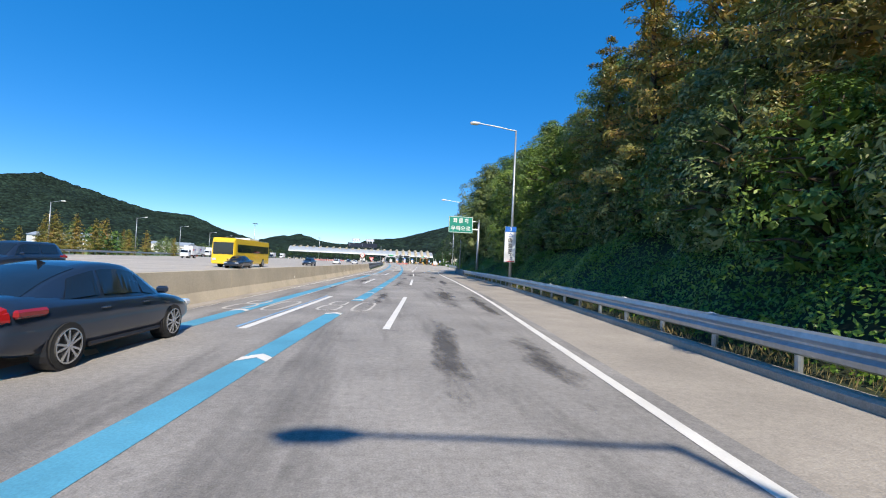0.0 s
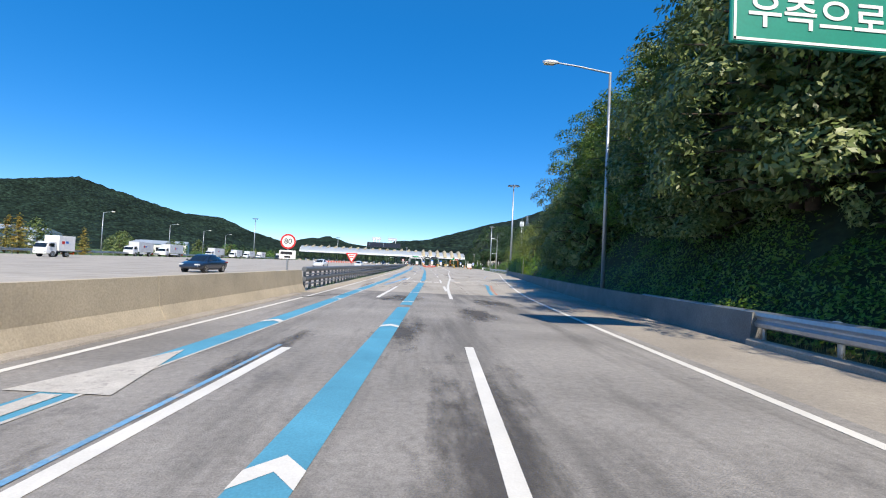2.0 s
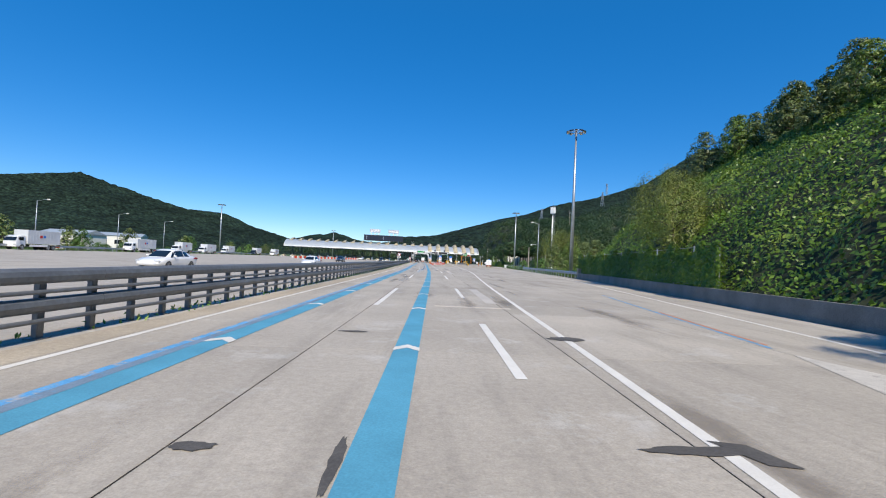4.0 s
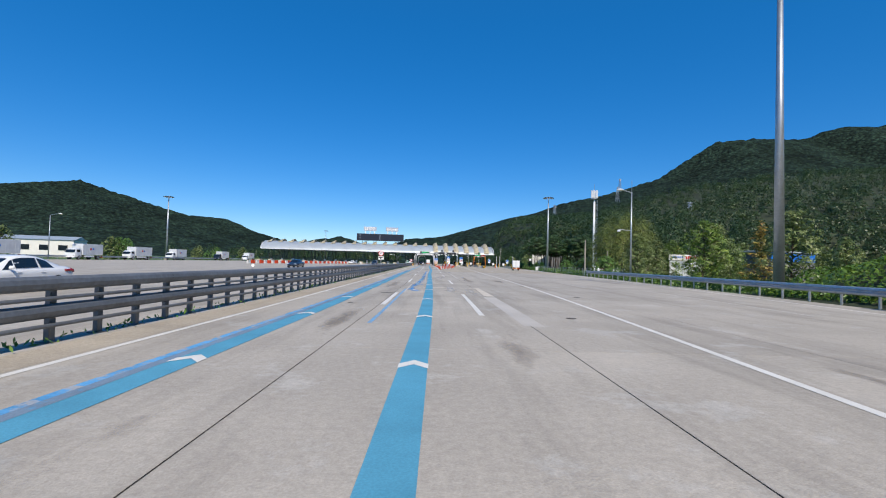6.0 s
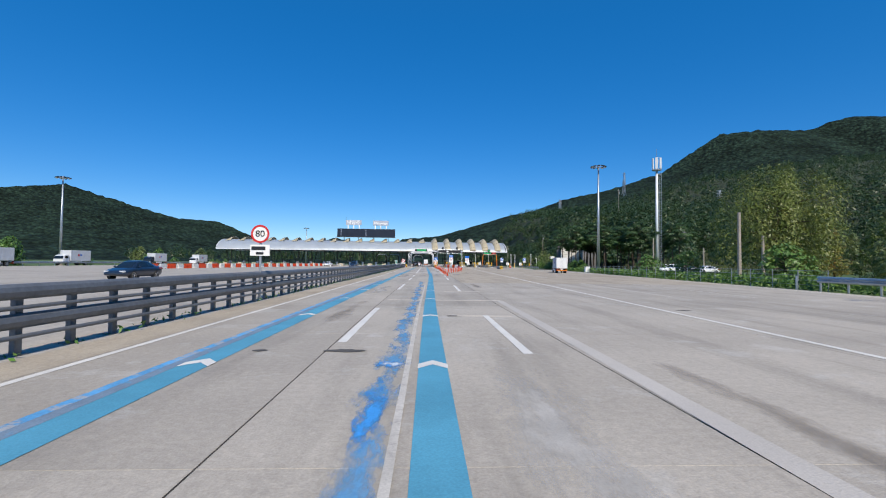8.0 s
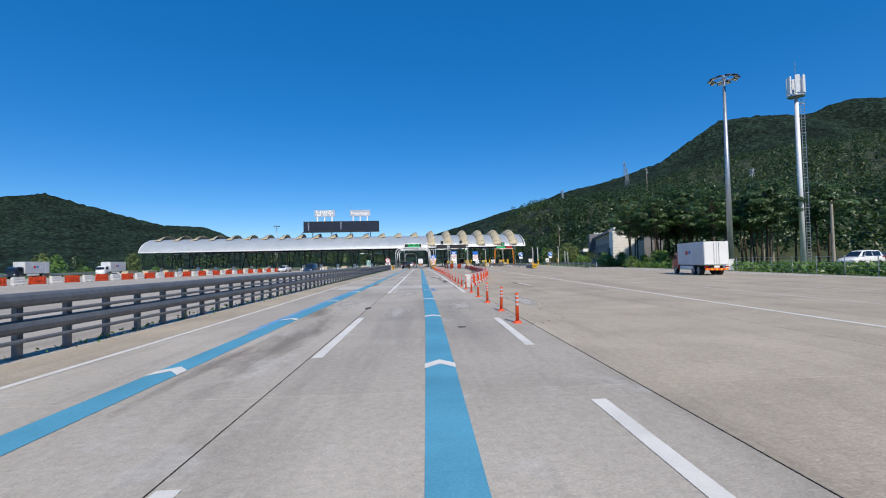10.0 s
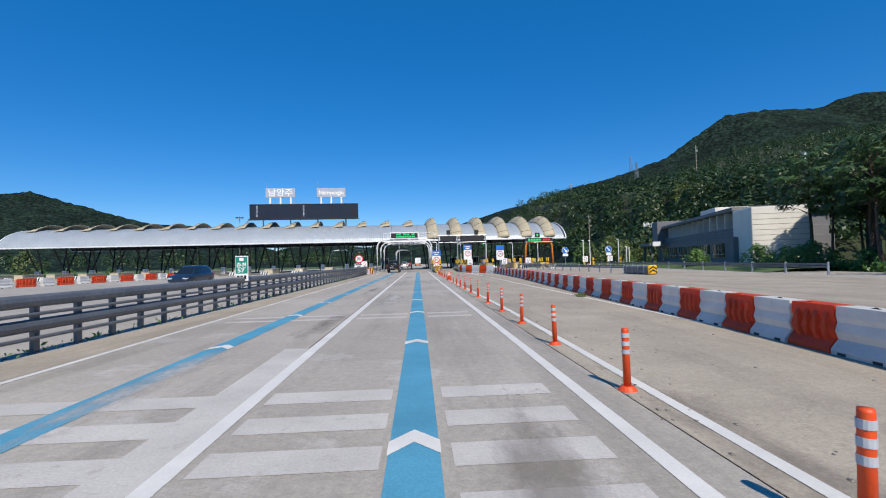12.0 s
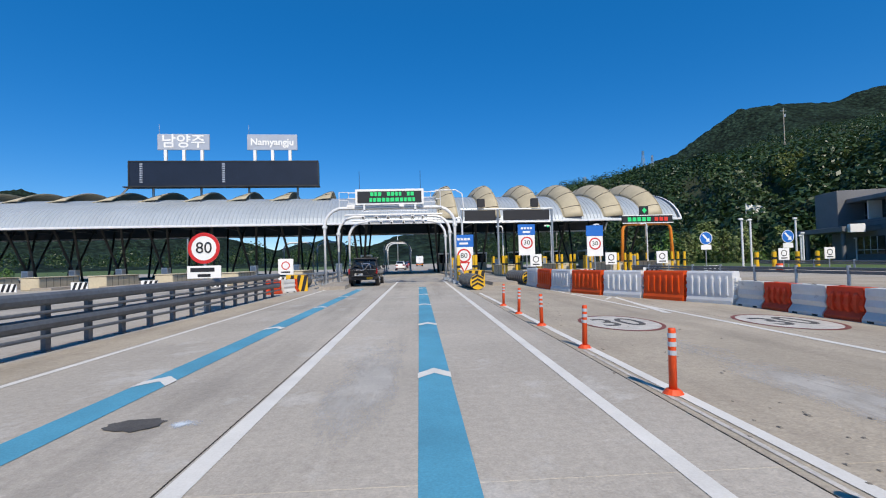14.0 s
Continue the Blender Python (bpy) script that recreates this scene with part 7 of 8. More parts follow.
part("post", bar([(0, 0.08, 0), (0, 0.08, 2.0)], 0.06, 8), STEEL, ds)
part("panel", box(0, 0, 2.0, 0.82, 0.1, 1.65, 0.02), SIGN_WHITE, ds)
part("green_face", box(0, -0.055, 2.22, 0.76, 0.02, 1.1), SIGN_GREEN, ds)
writing("lettering", "춘천", 0.36, pose(0, -0.075, 2.2) @ FACE, SIGN_WHITE, ds, 0.62, 0.006)
writing("number", "57", 0.36, pose(-0.04, -0.075, 1.86) @ FACE, SIGN_WHITE, ds, 0.45, 0.006)
part("emblem", box(0, -0.07, 2.6, 0.28, 0.01, 0.2), SIGN_WHITE, ds)
for k in range(3):
    part("text_bar", box(-0.22 + 0.22 * k, -0.06, 1.42, 0.16, 0.01, 0.24), SIGN_BLACK, ds, "unreadable dark text")
bs = thing("marker_sign", 19.0, 101.5, 0.72, 0, "small blue marker sign on the low wall", "sign")
part("post", bar([(0, 0.04, -0.2), (0, 0.04, 0.7)], 0.05, 8), STEEL, bs)
part("panel", box(0, 0, 0.62, 0.72, 0.04, 0.55, 0.01), SIGN_BLUE, bs)
part("emblem", loft([[(-0.2, yy, 0.55), (0.0, yy, 0.78), (0.2, yy, 0.55), (0.0, yy, 0.5)] for yy in (-0.021, -0.026)]), SIGN_WHITE, bs)

# vine-grown chain fence above the low wall
fence = thing("chain_fence", C_KERB(130) + 0.6, 130, 0.0, 0, "rusty wire fence overgrown with vines", "fence")
for y in np.arange(116, 152, 3.0):
    part("post", bar([(C_KERB(y) + 0.75 - C_KERB(130) - 0.6, y - 130, -0.2), (C_KERB(y) + 0.75 - C_KERB(130) - 0.6, y - 130, 3.0)], 0.045, 8), STEEL, fence)
part("brace", bar([(C_KERB(116) + 0.75 - C_KERB(130) - 0.6, -14, 2.3), (C_KERB(119.5) + 0.75 - C_KERB(130) - 0.6, -10.5, 0.6)], 0.04, 6), STEEL, fence)
for z in (0.8, 1.5, 2.2, 2.9):
    part("wire", bar([(C_KERB(y) + 0.75 - C_KERB(130) - 0.6, y - 130, z) for y in np.arange(116, 152, 3.0)], 0.015, 4), STEEL, fence)
rng = np.random.default_rng(31)
n = 22000
yv = rng.uniform(115.6, 151, n)
hv = 2.75 + 0.3 * np.sin(yv * 1.3) + 0.2 * np.sin(yv * 3.1)
side = np.where(rng.uniform(0, 1, n) < 0.8, -1.0, 1.0)
zv = hv * rng.uniform(0.12, 1.0, n) ** 0.8
xv = np.array([C_KERB(a) + 0.15 for a in yv]) - C_KERB(130) + side * (0.12 + 0.12 * rng.uniform(0, 1, n)) * np.where(zv > hv - 0.2, 0.4, 1)
fv = np.stack([side, rng.normal(0, 0.3, n), 0.5 + (zv > hv - 0.25) * 1.5], 1)
leaves("vines", np.stack([xv, yv - 130, zv + 0.15], 1), np.full(n, 0.11), LEAF_VINE, fence, 0.8, 32, fv, 0.4, 0.5)

# low wire fence along the apron past the guardrail
fence2 = thing("wire_fence", C_KERB(225), 225, 0, 0, "low green wire fence along the apron", "fence")
for y in np.arange(202, 262, 2.5):
    part("post", bar([(C_KERB(y) + 0.9 - C_KERB(225), y - 225, -0.1), (C_KERB(y) + 0.9 - C_KERB(225), y - 225, 1.25)], 0.03, 6), STEEL, fence2)
for z in (0.3, 0.6, 0.9, 1.2):
    part("wire", bar([(C_KERB(y) + 0.9 - C_KERB(225), y - 225, z) for y in np.arange(202, 262, 2.5)], 0.012, 4), STEEL, fence2)
yv = rng.uniform(150, 300, 16000)
xv = np.array([C_KERB(a) for a in yv]) + 0.9 + rng.uniform(0, 1, 16000) ** 2 * 8
tagged(leaves("weeds", np.stack([xv, yv, rng.uniform(-0.05, 0.7, 16000) ** 1.0], 1), np.full(16000, 0.2), LEAF_FIELD, None, -0.6, 33), "tall green weeds along the apron edge", "weeds", kind="stuff")
yv = rng.uniform(68, 300, 2600)
tagged(leaves("weeds", np.stack([np.array([C_RAIL(a) for a in yv]) + rng.normal(0.05, 0.1, 2600), yv, rng.uniform(0, 0.13, 2600)], 1), np.full(2600, 0.06), LEAF_FIELD, None, -0.8, 34), "small weeds at the foot of the guardrail", "weeds", kind="stuff")

# bare poles behind the apron
for x, y, h, lab in ((33.4, 214.7, 6.3, "plain concrete utility pole behind the fence"), (39.4, 219.7, 4.6, "thin grey pole behind the fence"), (50, 262, 6.8, "plain utility pole near the car park"), (60, 262, 5, "plain utility pole near the car park"), (66, 290, 9, "utility pole with cross arms among the trees"), (96, 330, 14, "utility pole with cross arms on the hillside"), (112, 420, 18, "utility pole with cross arms on the hillside"), (70, 420, 15, "utility pole with cross arms on the hillside"), (60, 470, 14, "utility pole with cross arms on the hillside")):
    t = thing("utility_pole", x, y, hill_z(x, y) if y > 330 else -0.1, 0, lab, "utility pole", "utility poles")
    part("post", bar([(0, 0, 0), (0, 0, h)], 0.17, 8, 0.12), SHOULDER, t)
    if "cross" in lab:
        part("cross_arm", box(0, 0, h - 0.8, 1.8, 0.1, 0.12), STEEL, t)
        part("transformer", bar([(0.35, 0, h - 2.6), (0.35, 0, h - 1.8)], 0.25, 8), STEEL, t)
# lattice pylons on the ridges
def pylon(x, y, z, h):
    t = thing("lattice_pylon", x, y, z, random.uniform(0, 40), "steel lattice power pylon on the wooded ridge", "pylon", "power pylons")
    w = h * 0.11
    bm = bmesh.new()
    for sx in (-1, 1):
        for sy in (-1, 1):
            tube(bm, [(sx * w, sy * w, -4), (sx * w * 0.25, sy * w * 0.25, h)], h * 0.012, 4)
    part("leg", bm, STEEL, t)
    bm = bmesh.new()
    for k in range(7):
        a, b = k / 7, (k + 1) / 7
        wa, wb = w * (1 - 0.75 * a), w * (1 - 0.75 * b)
        for s in (-1, 1):
            tube(bm, [(-wa, s * wa, h * a), (wb, s * wb, h * b)], h * 0.007, 4)
            tube(bm, [(wa, s * wa, h * a), (-wb, s * wb, h * b)], h * 0.007, 4)
    part("bracing", bm, STEEL, t)
    for q in (0.72, 0.84, 0.96):
        part("cross_arm", bar([(-w * 1.3, 0, h * q), (w * 1.3, 0, h * q)], h * 0.012, 4), STEEL, t)


HILLS = [o for o in scene.objects if o.name.startswith(("backdrop", "ground_hill"))]
for x, y, z, h in ((209, 480, 38, 16), (182, 760, 66, 20), (330, 900, 118, 22), (420, 1100, 170, 24)):
    pylon(x, y, z, h)

# flags in front of the office
for dx in (0, 1.6, 3.4):
    t = thing("flag_pole", 71.7 + dx, 383 + dx * 0.4, hill_z(72, 383), 0, "tall thin flag pole with a white flag", "flag pole", "flag poles")
    part("pole", bar([(0, 0, 0), (0, 0, 11.5 - hill_z(72, 383))], 0.1, 8, 0.06), WHITE_METAL, t)
    zt = 11.4 - hill_z(72, 383)
    part("flag", loft([[(0.05 + 0.35 * k, 0.12 * math.sin(k * 1.4), zt - 0.25 * k * 0.5), (0.05 + 0.35 * k, 0.12 * math.sin(k * 1.4) + 0.01, zt - 0.25 * k * 0.5), (0.05 + 0.35 * k, 0.12 * math.sin(k * 1.4 + 0.5) + 0.01, zt - 1.3 - 0.16 * k), (0.05 + 0.35 * k, 0.12 * math.sin(k * 1.4 + 0.5), zt - 1.3 - 0.16 * k)] for k in range(6)]), SIGN_WHITE, t)

# ---- the toll office ----
office = thing("office_building", 50, 307, 0, 0, "modern low toll office with grey panels and a glazed upper floor", "building")
AX = math.degrees(math.atan2(351.6 - 309, 57.9 - 45.6)) - 90   # the long front runs away from the road
office.matrix_basis = pose(45.6, 309, 0.3, 0, 0, AX)
part("wall", box(5.5, 22, 1.7, 11, 40, 3.4, 0.04), BUILDING, office)
part("wall", box(6.2, 23, 3.95, 10.6, 38, 1.5, 0.04), BUILDING, office, "grey panelled spandrel wall")
part("wall", box(7.2, 23, 5.7, 9.4, 37, 2.4, 0.04), BUILDING, office, "glazed upper floor wall")
part("roof", box(6.3, 23, 7.05, 11.6, 39, 0.5, 0.05), BUILDING, office, "overhanging grey roof slab")
part("wall", box(3.6, 0.8, 3.4, 6.0, 5.5, 6.6, 0.05), BUILDING_W, office, "white end block")
part("wall", box(2.8, 42.2, 6.2, 6.4, 4.6, 4.4, 0.05), BUILDING, office, "raised grey end block")
for k in range(9):
    part("panel_joint", box(3.6, -1.96, 0.9 + 0.62 * k, 5.9, 0.012, 0.03), SOFFIT, office)
for k in range(3):
    part("panel_joint", box(0.88, 23, 3.5 + 0.45 * k, 0.02, 37.6, 0.03), SOFFIT, office)
part("parapet", box(2.4, 5.2, 3.9, 0.4, 5.0, 4.6, 0.04), BUILDING, office, "dark screen wall")
for k in range(12):
    w = part("window", box(2.45, 6.2 + k * 2.95, 5.75, 0.1, 2.75, 2.1), GLASS_D, office)
    part("fin", box(1.75, 4.75 + k * 2.95, 5.75, 1.3, 0.22, 2.3), BUILDING_W, w, "pale upright fin between the panes")
    part("mullion", box(2.38, 6.2 + k * 2.95, 5.3, 0.08, 2.75, 0.07), BUILDING, w)
for k in range(6):
    w = part("window", box(-0.03, 7 + k * 5.6, 1.75, 0.1, 4.2, 1.9), GLASS_D, office)
    for q in (-1.05, 0, 1.05):
        part("frame", box(-0.07, 7 + k * 5.6 + q, 1.75, 0.06, 0.07, 1.9), STEEL, w)
    part("transom", box(-0.07, 7 + k * 5.6, 1.25, 0.06, 4.2, 0.07), STEEL, w)
part("roof_house", box(6.0, 22, 8.0, 5, 7.0, 1.5, 0.05), BUILDING_W, office, "pale plant room on the roof")
part("canopy", box(-1.4, 38.5, 3.55, 3.6, 9.0, 0.55, 0.03), BUILDING, office, "grey slab over the entrance")
part("sign_box", box(-2.0, 33.8, 3.6, 1.4, 0.5, 0.9, 0.03), SIGN_WHITE, office, "white box at the end of the entrance slab")
for q in (35.0, 42.0):
    part("column", bar([(-2.6, q, 0), (-2.6, q, 3.4)], 0.22, 10), BUILDING, office)
part("plinth", box(5.5, 22, -0.2, 12, 46, 0.4), SHOULDER, office)

# raised verge in front of the office and its guardrails
bank = mesh_ob("ground_bank", [(33, 290, -0.05), (36, 290, 0.25), (49, 290, 0.3), (60, 345, 0.3), (45, 345, 0.25), (40, 345, -0.05)], [(0, 1, 4, 5), (1, 2, 3, 4)], GRASS)
tagged(bank, "mown grass bank before the office", "grass bank", kind="structure")
for x0, y0, x1, y1, lab in ((25.3, 296.6, 23.5, 332, "steel guardrail between the wide lanes"), (33, 284, 40, 340, "steel guardrail along the grass bank")):
    g = thing("roadside_guardrail", x0, y0, 0, 0, lab, "guardrail", "plaza guardrails")
    n = 14
    dx, dy = (x1 - x0) / n, (y1 - y0) / n
    a = -math.degrees(math.atan2(dx, dy))
    for k in range(n):
        m = pose(dx * (k + 0.5), dy * (k + 0.5), 0.62, 0, 0, a)
        part("beam", bx(bx(bmesh.new(), 0, 0, 0.07, 0.07, math.hypot(dx, dy) + 0.05, 0.13, 0.02, m), 0, 0, -0.09, 0.07, math.hypot(dx, dy) + 0.05, 0.13, 0.02, m), RAIL_GREY, g)
        part("post", bar([(dx * k, dy * k, -0.1), (dx * k, dy * k, 0.85)], 0.07, 8), STEEL, g)
cush = thing("crash_cushion", 25.4, 291.8, 0, 3, "grey crash cushion with a yellow and black chevron nose", "crash cushion", "crash cushions")
part("body", box(0, 2.0, 0.38, 0.8, 3.8, 0.72, 0.1), RAIL_GREY, cush)
for k in range(4):
    part("rib", box(0, 0.6 + 0.9 * k, 0.4, 0.86, 0.08, 0.74, 0.05), STEEL, cush)
part("cap", box(0, -0.02, 0.4, 0.78, 0.2, 0.74, 0.08), YELLOW, cush)
for k in range(2):
    z = 0.12 + 0.26 * k
    part("chevron", loft([[(-0.34, yy, z), (0, yy, z + 0.22), (0.34, yy, z), (0.34, yy, z + 0.12), (0, yy, z + 0.34), (-0.34, yy, z + 0.12)] for yy in (-0.125, -0.135)]), SIGN_BLACK, cush, "black chevron stripe")
box_w = thing("utility_box", 35.5, 258, 0, 0, "small white roadside equipment box", "equipment box")
part("body", box(0, 0, 0.5, 0.8, 0.6, 1.0, 0.04), SIGN_WHITE, box_w)
part("lid", box(0, 0, 1.03, 0.9, 0.7, 0.08, 0.02), SIGN_WHITE, box_w)

# hillside banner fence and sheds by the apron
ban = thing("hoarding", 52.5, 215.3, 0, 0, "corrugated grey hoarding with a white banner on top", "hoarding")
part("sheet", loft([[(-3.5 + 0.14 * k, 0.05 * (k % 2), 0), (-3.5 + 0.14 * k, 0.05 * (k % 2) + 0.02, 0), (-3.5 + 0.14 * k, 0.05 * (k % 2) + 0.02, 3.0), (-3.5 + 0.14 * k, 0.05 * (k % 2), 3.0)] for k in range(52)]), TRUCKBOX, ban)
part("banner", box(0, -0.1, 3.55, 7.4, 0.06, 1.0), SIGN_WHITE, ban)
part("banner_left", box(-2.3, -0.14, 3.55, 2.6, 0.02, 0.9), BUILDING_W, ban)
for k in range(10):
    part("text_bar", box(-0.5 + k * 0.4, -0.14, 3.55, 0.26, 0.02, 0.55), SIGN_RED, ban, "red blurred number mark")
for k in range(6):
    part("text_bar", box(-3.2 + k * 0.38, -0.155, 3.6, 0.24, 0.02, 0.32), SIGN_BLUE, ban, "small unreadable blue text")
part("support", bar([(-1.5, -0.6, -0.1), (-1.2, -0.1, 2.6)], 0.05, 6), STEEL, ban)
shed = thing("shed", 68, 214, 0, 20, "low shed with a bright blue tarpaulin front", "shed")
part("wall", box(0, 0, 2.2, 12, 5, 4.4, 0.03), BUILDING, shed)
part("tarpaulin", box(0, -2.55, 4.0, 12, 0.1, 1.5), SIGN_BLUE, shed)
part("roof", box(0, 0, 4.9, 12.6, 5.6, 0.25, 0.04), ROOF, shed)

# low white buildings beyond the opposite carriageway
for k, (x, y, w, d, h, c, lab) in enumerate(((-92, 150, 18, 10, 4.5, BUILDING_W, "low white workshop building with a pale roof"), (-118, 190, 24, 12, 5.5, TRUCKBOX, "long pale warehouse with a metal roof"), (-100, 235, 14, 9, 4.5, BUILDING_W, "low white workshop building with a pale roof"), (-108, 110, 16, 10, 6.5, REDPLAS, "brick-red low building beyond the road"), (-130, 300, 22, 12, 6, BUILDING_W, "low cream house beyond the trees"), (-150, 90, 30, 14, 6, TRUCKBOX, "long pale warehouse with a metal roof"))):
    b = thing("low_building", x, y, -0.3, random.uniform(-20, 20), lab, "building", "far buildings")
    part("wall", box(0, 0, h / 2, w, d, h, 0.05), c, b)
    part("roof", loft([[(-w / 2 - 0.3, yy, zz) for yy, zz in ((-d / 2 - 0.4, h), (0, h + 1.4), (d / 2 + 0.4, h), (0, h + 0.1))], [(w / 2 + 0.3, yy, zz) for yy, zz in ((-d / 2 - 0.4, h), (0, h + 1.4), (d / 2 + 0.4, h), (0, h + 0.1))]]), ROOF, b)
    for j in range(4):
        part("window", box(-w * 0.36 + j * w * 0.24, -d / 2 - 0.03, h * 0.55, w * 0.12, 0.08, h * 0.3), GLASS_D, b)

# words and figures painted on the road
def road_text(text, x, y, size, stretch, material, width, label, turn=0.0):
    m = pose(x, y, 0.0075, 0, 0, turn) @ Matrix.Diagonal((1, stretch, 1, 1))
    ob = writing("trim", text, size, m, material, None, width, 0.012, True)
    return tagged(ob, label, "road marking", kind="structure")


def ring_figure(x, y, rx, ry, lean):
    pts = []
    for k in range(28):
        a = 2 * math.pi * k / 28
        c, d = math.cos(a), math.sin(a)
        px, py = rx * math.copysign(abs(c) ** 0.6, c), ry * math.copysign(abs(d) ** 0.6, d)
        pts.append((x + px + lean * py, y + py))
    stroke("worn white speed figure on the lane", pts, 0.085, WHITE_OLD, 0.0095, True)


for cx, cy in ((-0.54, 14.42), (C_BLUEL(14) + 0.6, 14.0)):
    ring_figure(cx, cy, 0.26, 1.36, 0.09)
    ring_figure(cx - 0.98, cy - 0.62, 0.29, 0.72, 0.09)
    ring_figure(cx - 0.84, cy + 0.78, 0.24, 0.6, 0.09)
road_text("천천히", 3.9, 84.93, 0.8, 3.3, WHITE, 2.35, "white Korean lane word on the road", -3)
road_text("천천히", 8.55, 84.9, 0.8, 3.3, WHITE_OLD, 2.35, "worn white Korean lane word on the road", -8)
road_text("30", 10.6, 305.8, 1.1, 1.4, STAIN, 0.95, "dark speed figures inside a white ring")
road_text("30", 13.9, 305.2, 1.1, 1.4, STAIN, 0.95, "dark speed figures inside a white ring")
for x, y in ((10.6, 305.8), (13.9, 305.2)):
    for r0, r1, m in ((0.82, 0.75, BROWNRED), (0.745, 0.0, WHITE_OLD)):
        v = [(x + r0 * math.cos(a), y + 1.5 * r0 * math.sin(a), 0.0055) for a in (2 * math.pi * k / 32 for k in range(32))]
        if r1:
            v += [(x + r1 * math.cos(a), y + 1.5 * r1 * math.sin(a), 0.0055) for a in (2 * math.pi * k / 32 for k in range(32))]
            f = [(k, (k + 1) % 32, 32 + (k + 1) % 32, 32 + k) for k in range(32)]
        else:
            f = [tuple(range(32))]
        tagged(mesh_ob("trim", v, f, m), "red and white speed ring on the road", "road marking", kind="structure")
# striped warning field in the left lane, and the large arrow after it
for k in range(8):
    x = -2.0 + 0.2 * k
    stroke("white bars on the left lane", [(x - 0.06, 45.9 + 0.06 * k), (x + 0.06, 48.9 + 0.04 * k)], 0.12, WHITE if k % 3 else WHITE_OLD, 0.0085)
patch("white bar on the left lane", [(-0.36, 46.9), (-0.08, 46.9), (-0.1, 47.05), (-0.38, 47.05)], WHITE_OLD, 0.0085)
stroke("worn white character stroke", [(-0.06, 47.65), (-0.1, 48.4), (-0.22, 49.2)], 0.14, WHITE_OLD, 0.0085)
stroke("worn white character stroke", [(-0.46, 47.68), (-0.16, 48.35)], 0.12, WHITE_OLD, 0.0088)
patch("white arrow head on the blue line", [(-1.36, 53.1), (-0.28, 53.02), (-0.7, 55.35)], WHITE_OLD, 0.0115)
patch("white arrow shaft on the blue line", [(-1.08, 49.8), (-0.88, 49.8), (-0.72, 53.0), (-0.94, 53.02)], WHITE_OLD, 0.0115)
for k in range(14):
    x = 7.62 + 0.228 * k
    stroke("white warning bar on the closing lane", [(x, 89.7 + 0.035 * k), (x + 0.57, 92.2 + 0.06 * k)], 0.13, WHITE_OLD, 0.0055)
for k in range(4):
    x = 8.25 + 0.92 * k
    y = 93.9 + 0.28 * k
    stroke("white lane characters, too worn to read", [(x, y), (x + 0.75, y + 0.2)], 0.3, WHITE_OLD, 0.0055)
    stroke("white lane characters, too worn to read", [(x + 0.3, y + 0.3), (x + 0.55, y + 2.0)], 0.12, WHITE_OLD, 0.006)
    stroke("white lane characters, too worn to read", [(x + 0.15, y + 1.2), (x + 0.75, y + 1.35)], 0.25, WHITE_OLD, 0.0065)
# worn wide bands where old lines were ground off
for c, dx, y0, y1, w in ((C_DASHR, 1.2, 88, 96, 0.4), (C_DASHR, 0.9, 110, 118, 0.4), (C_DASHR, 1.05, 146, 155, 0.5)):
    mark("pale strip where an old line was removed", c, y0, y1, w, SLAB_NEW, 0.003, dx)
C_SECOND = curve((257, 8.87), (262, 8.95), (270, 9.1), (280, 9.0), (290, 8.95), (300, 8.93), (317, 8.9))
mark("second white line beside the lane posts", C_SECOND, 258, 316, 0.13, WHITE, 0.006)
mark("thin scraped line beside the lane posts", C_SECOND, 278, 303, 0.05, WHITE_OLD, 0.0055, -0.15)
# ---- vehicles ----
def wheel(parent, x, y, r, w, side, big=False):
    t = part("wheel", bar([(x - w / 2, y, r), (x + w / 2, y, r)], r, 20), RUBBER, parent)
    xo = x + side * (w / 2 + 0.004)
    part("rim", bar([(xo - side * 0.03, y, r), (xo - side * 0.004, y, r)], r * 0.72, 20), DARK, t)
    bm = bmesh.new()
    for k in range(10):
        a = 2 * math.pi * (k + 0.12 * (-1) ** k) / 10
        bx(bm, 0, 0, r * 0.38, 0.022, r * 0.1, r * 0.62, 0, Matrix.Translation((xo + side * 0.004, y, r)) @ Matrix.Rotation(a, 4, "X"))
    for k in range(24):
        bx(bm, 0, 0, r * 0.72, 0.03, r * 0.2, r * 0.06, 0, Matrix.Translation((xo + side * 0.002, y, r)) @ Matrix.Rotation(math.pi * k / 12, 4, "X"))
    tube(bm, [(xo, y, r), (xo + side * 0.02, y, r)], r * 0.13, 10, r * 0.1)
    part("spokes", bm, CHROME if not big else STEEL, t)
    return t


def skin(rows, n=14):
    """Car body rings along y: (y, half width, bottom, shoulder, top, half width of the top)."""
    out = []
    for y, hw, zb, zs, zt, tw in rows:
        pts = [(-hw * 0.92, zb), (-hw, zb + 0.12), (-hw, (zb + zs) / 2), (-hw * 0.985, zs), (-tw, zt - 0.04), (-tw * 0.85, zt), (0, zt + 0.012), (tw * 0.85, zt), (tw, zt - 0.04), (hw * 0.985, zs), (hw, (zb + zs) / 2), (hw, zb + 0.12), (hw * 0.92, zb), (0, zb)]
        out.append([(x, y, z) for x, z in pts])
    return loft(out)


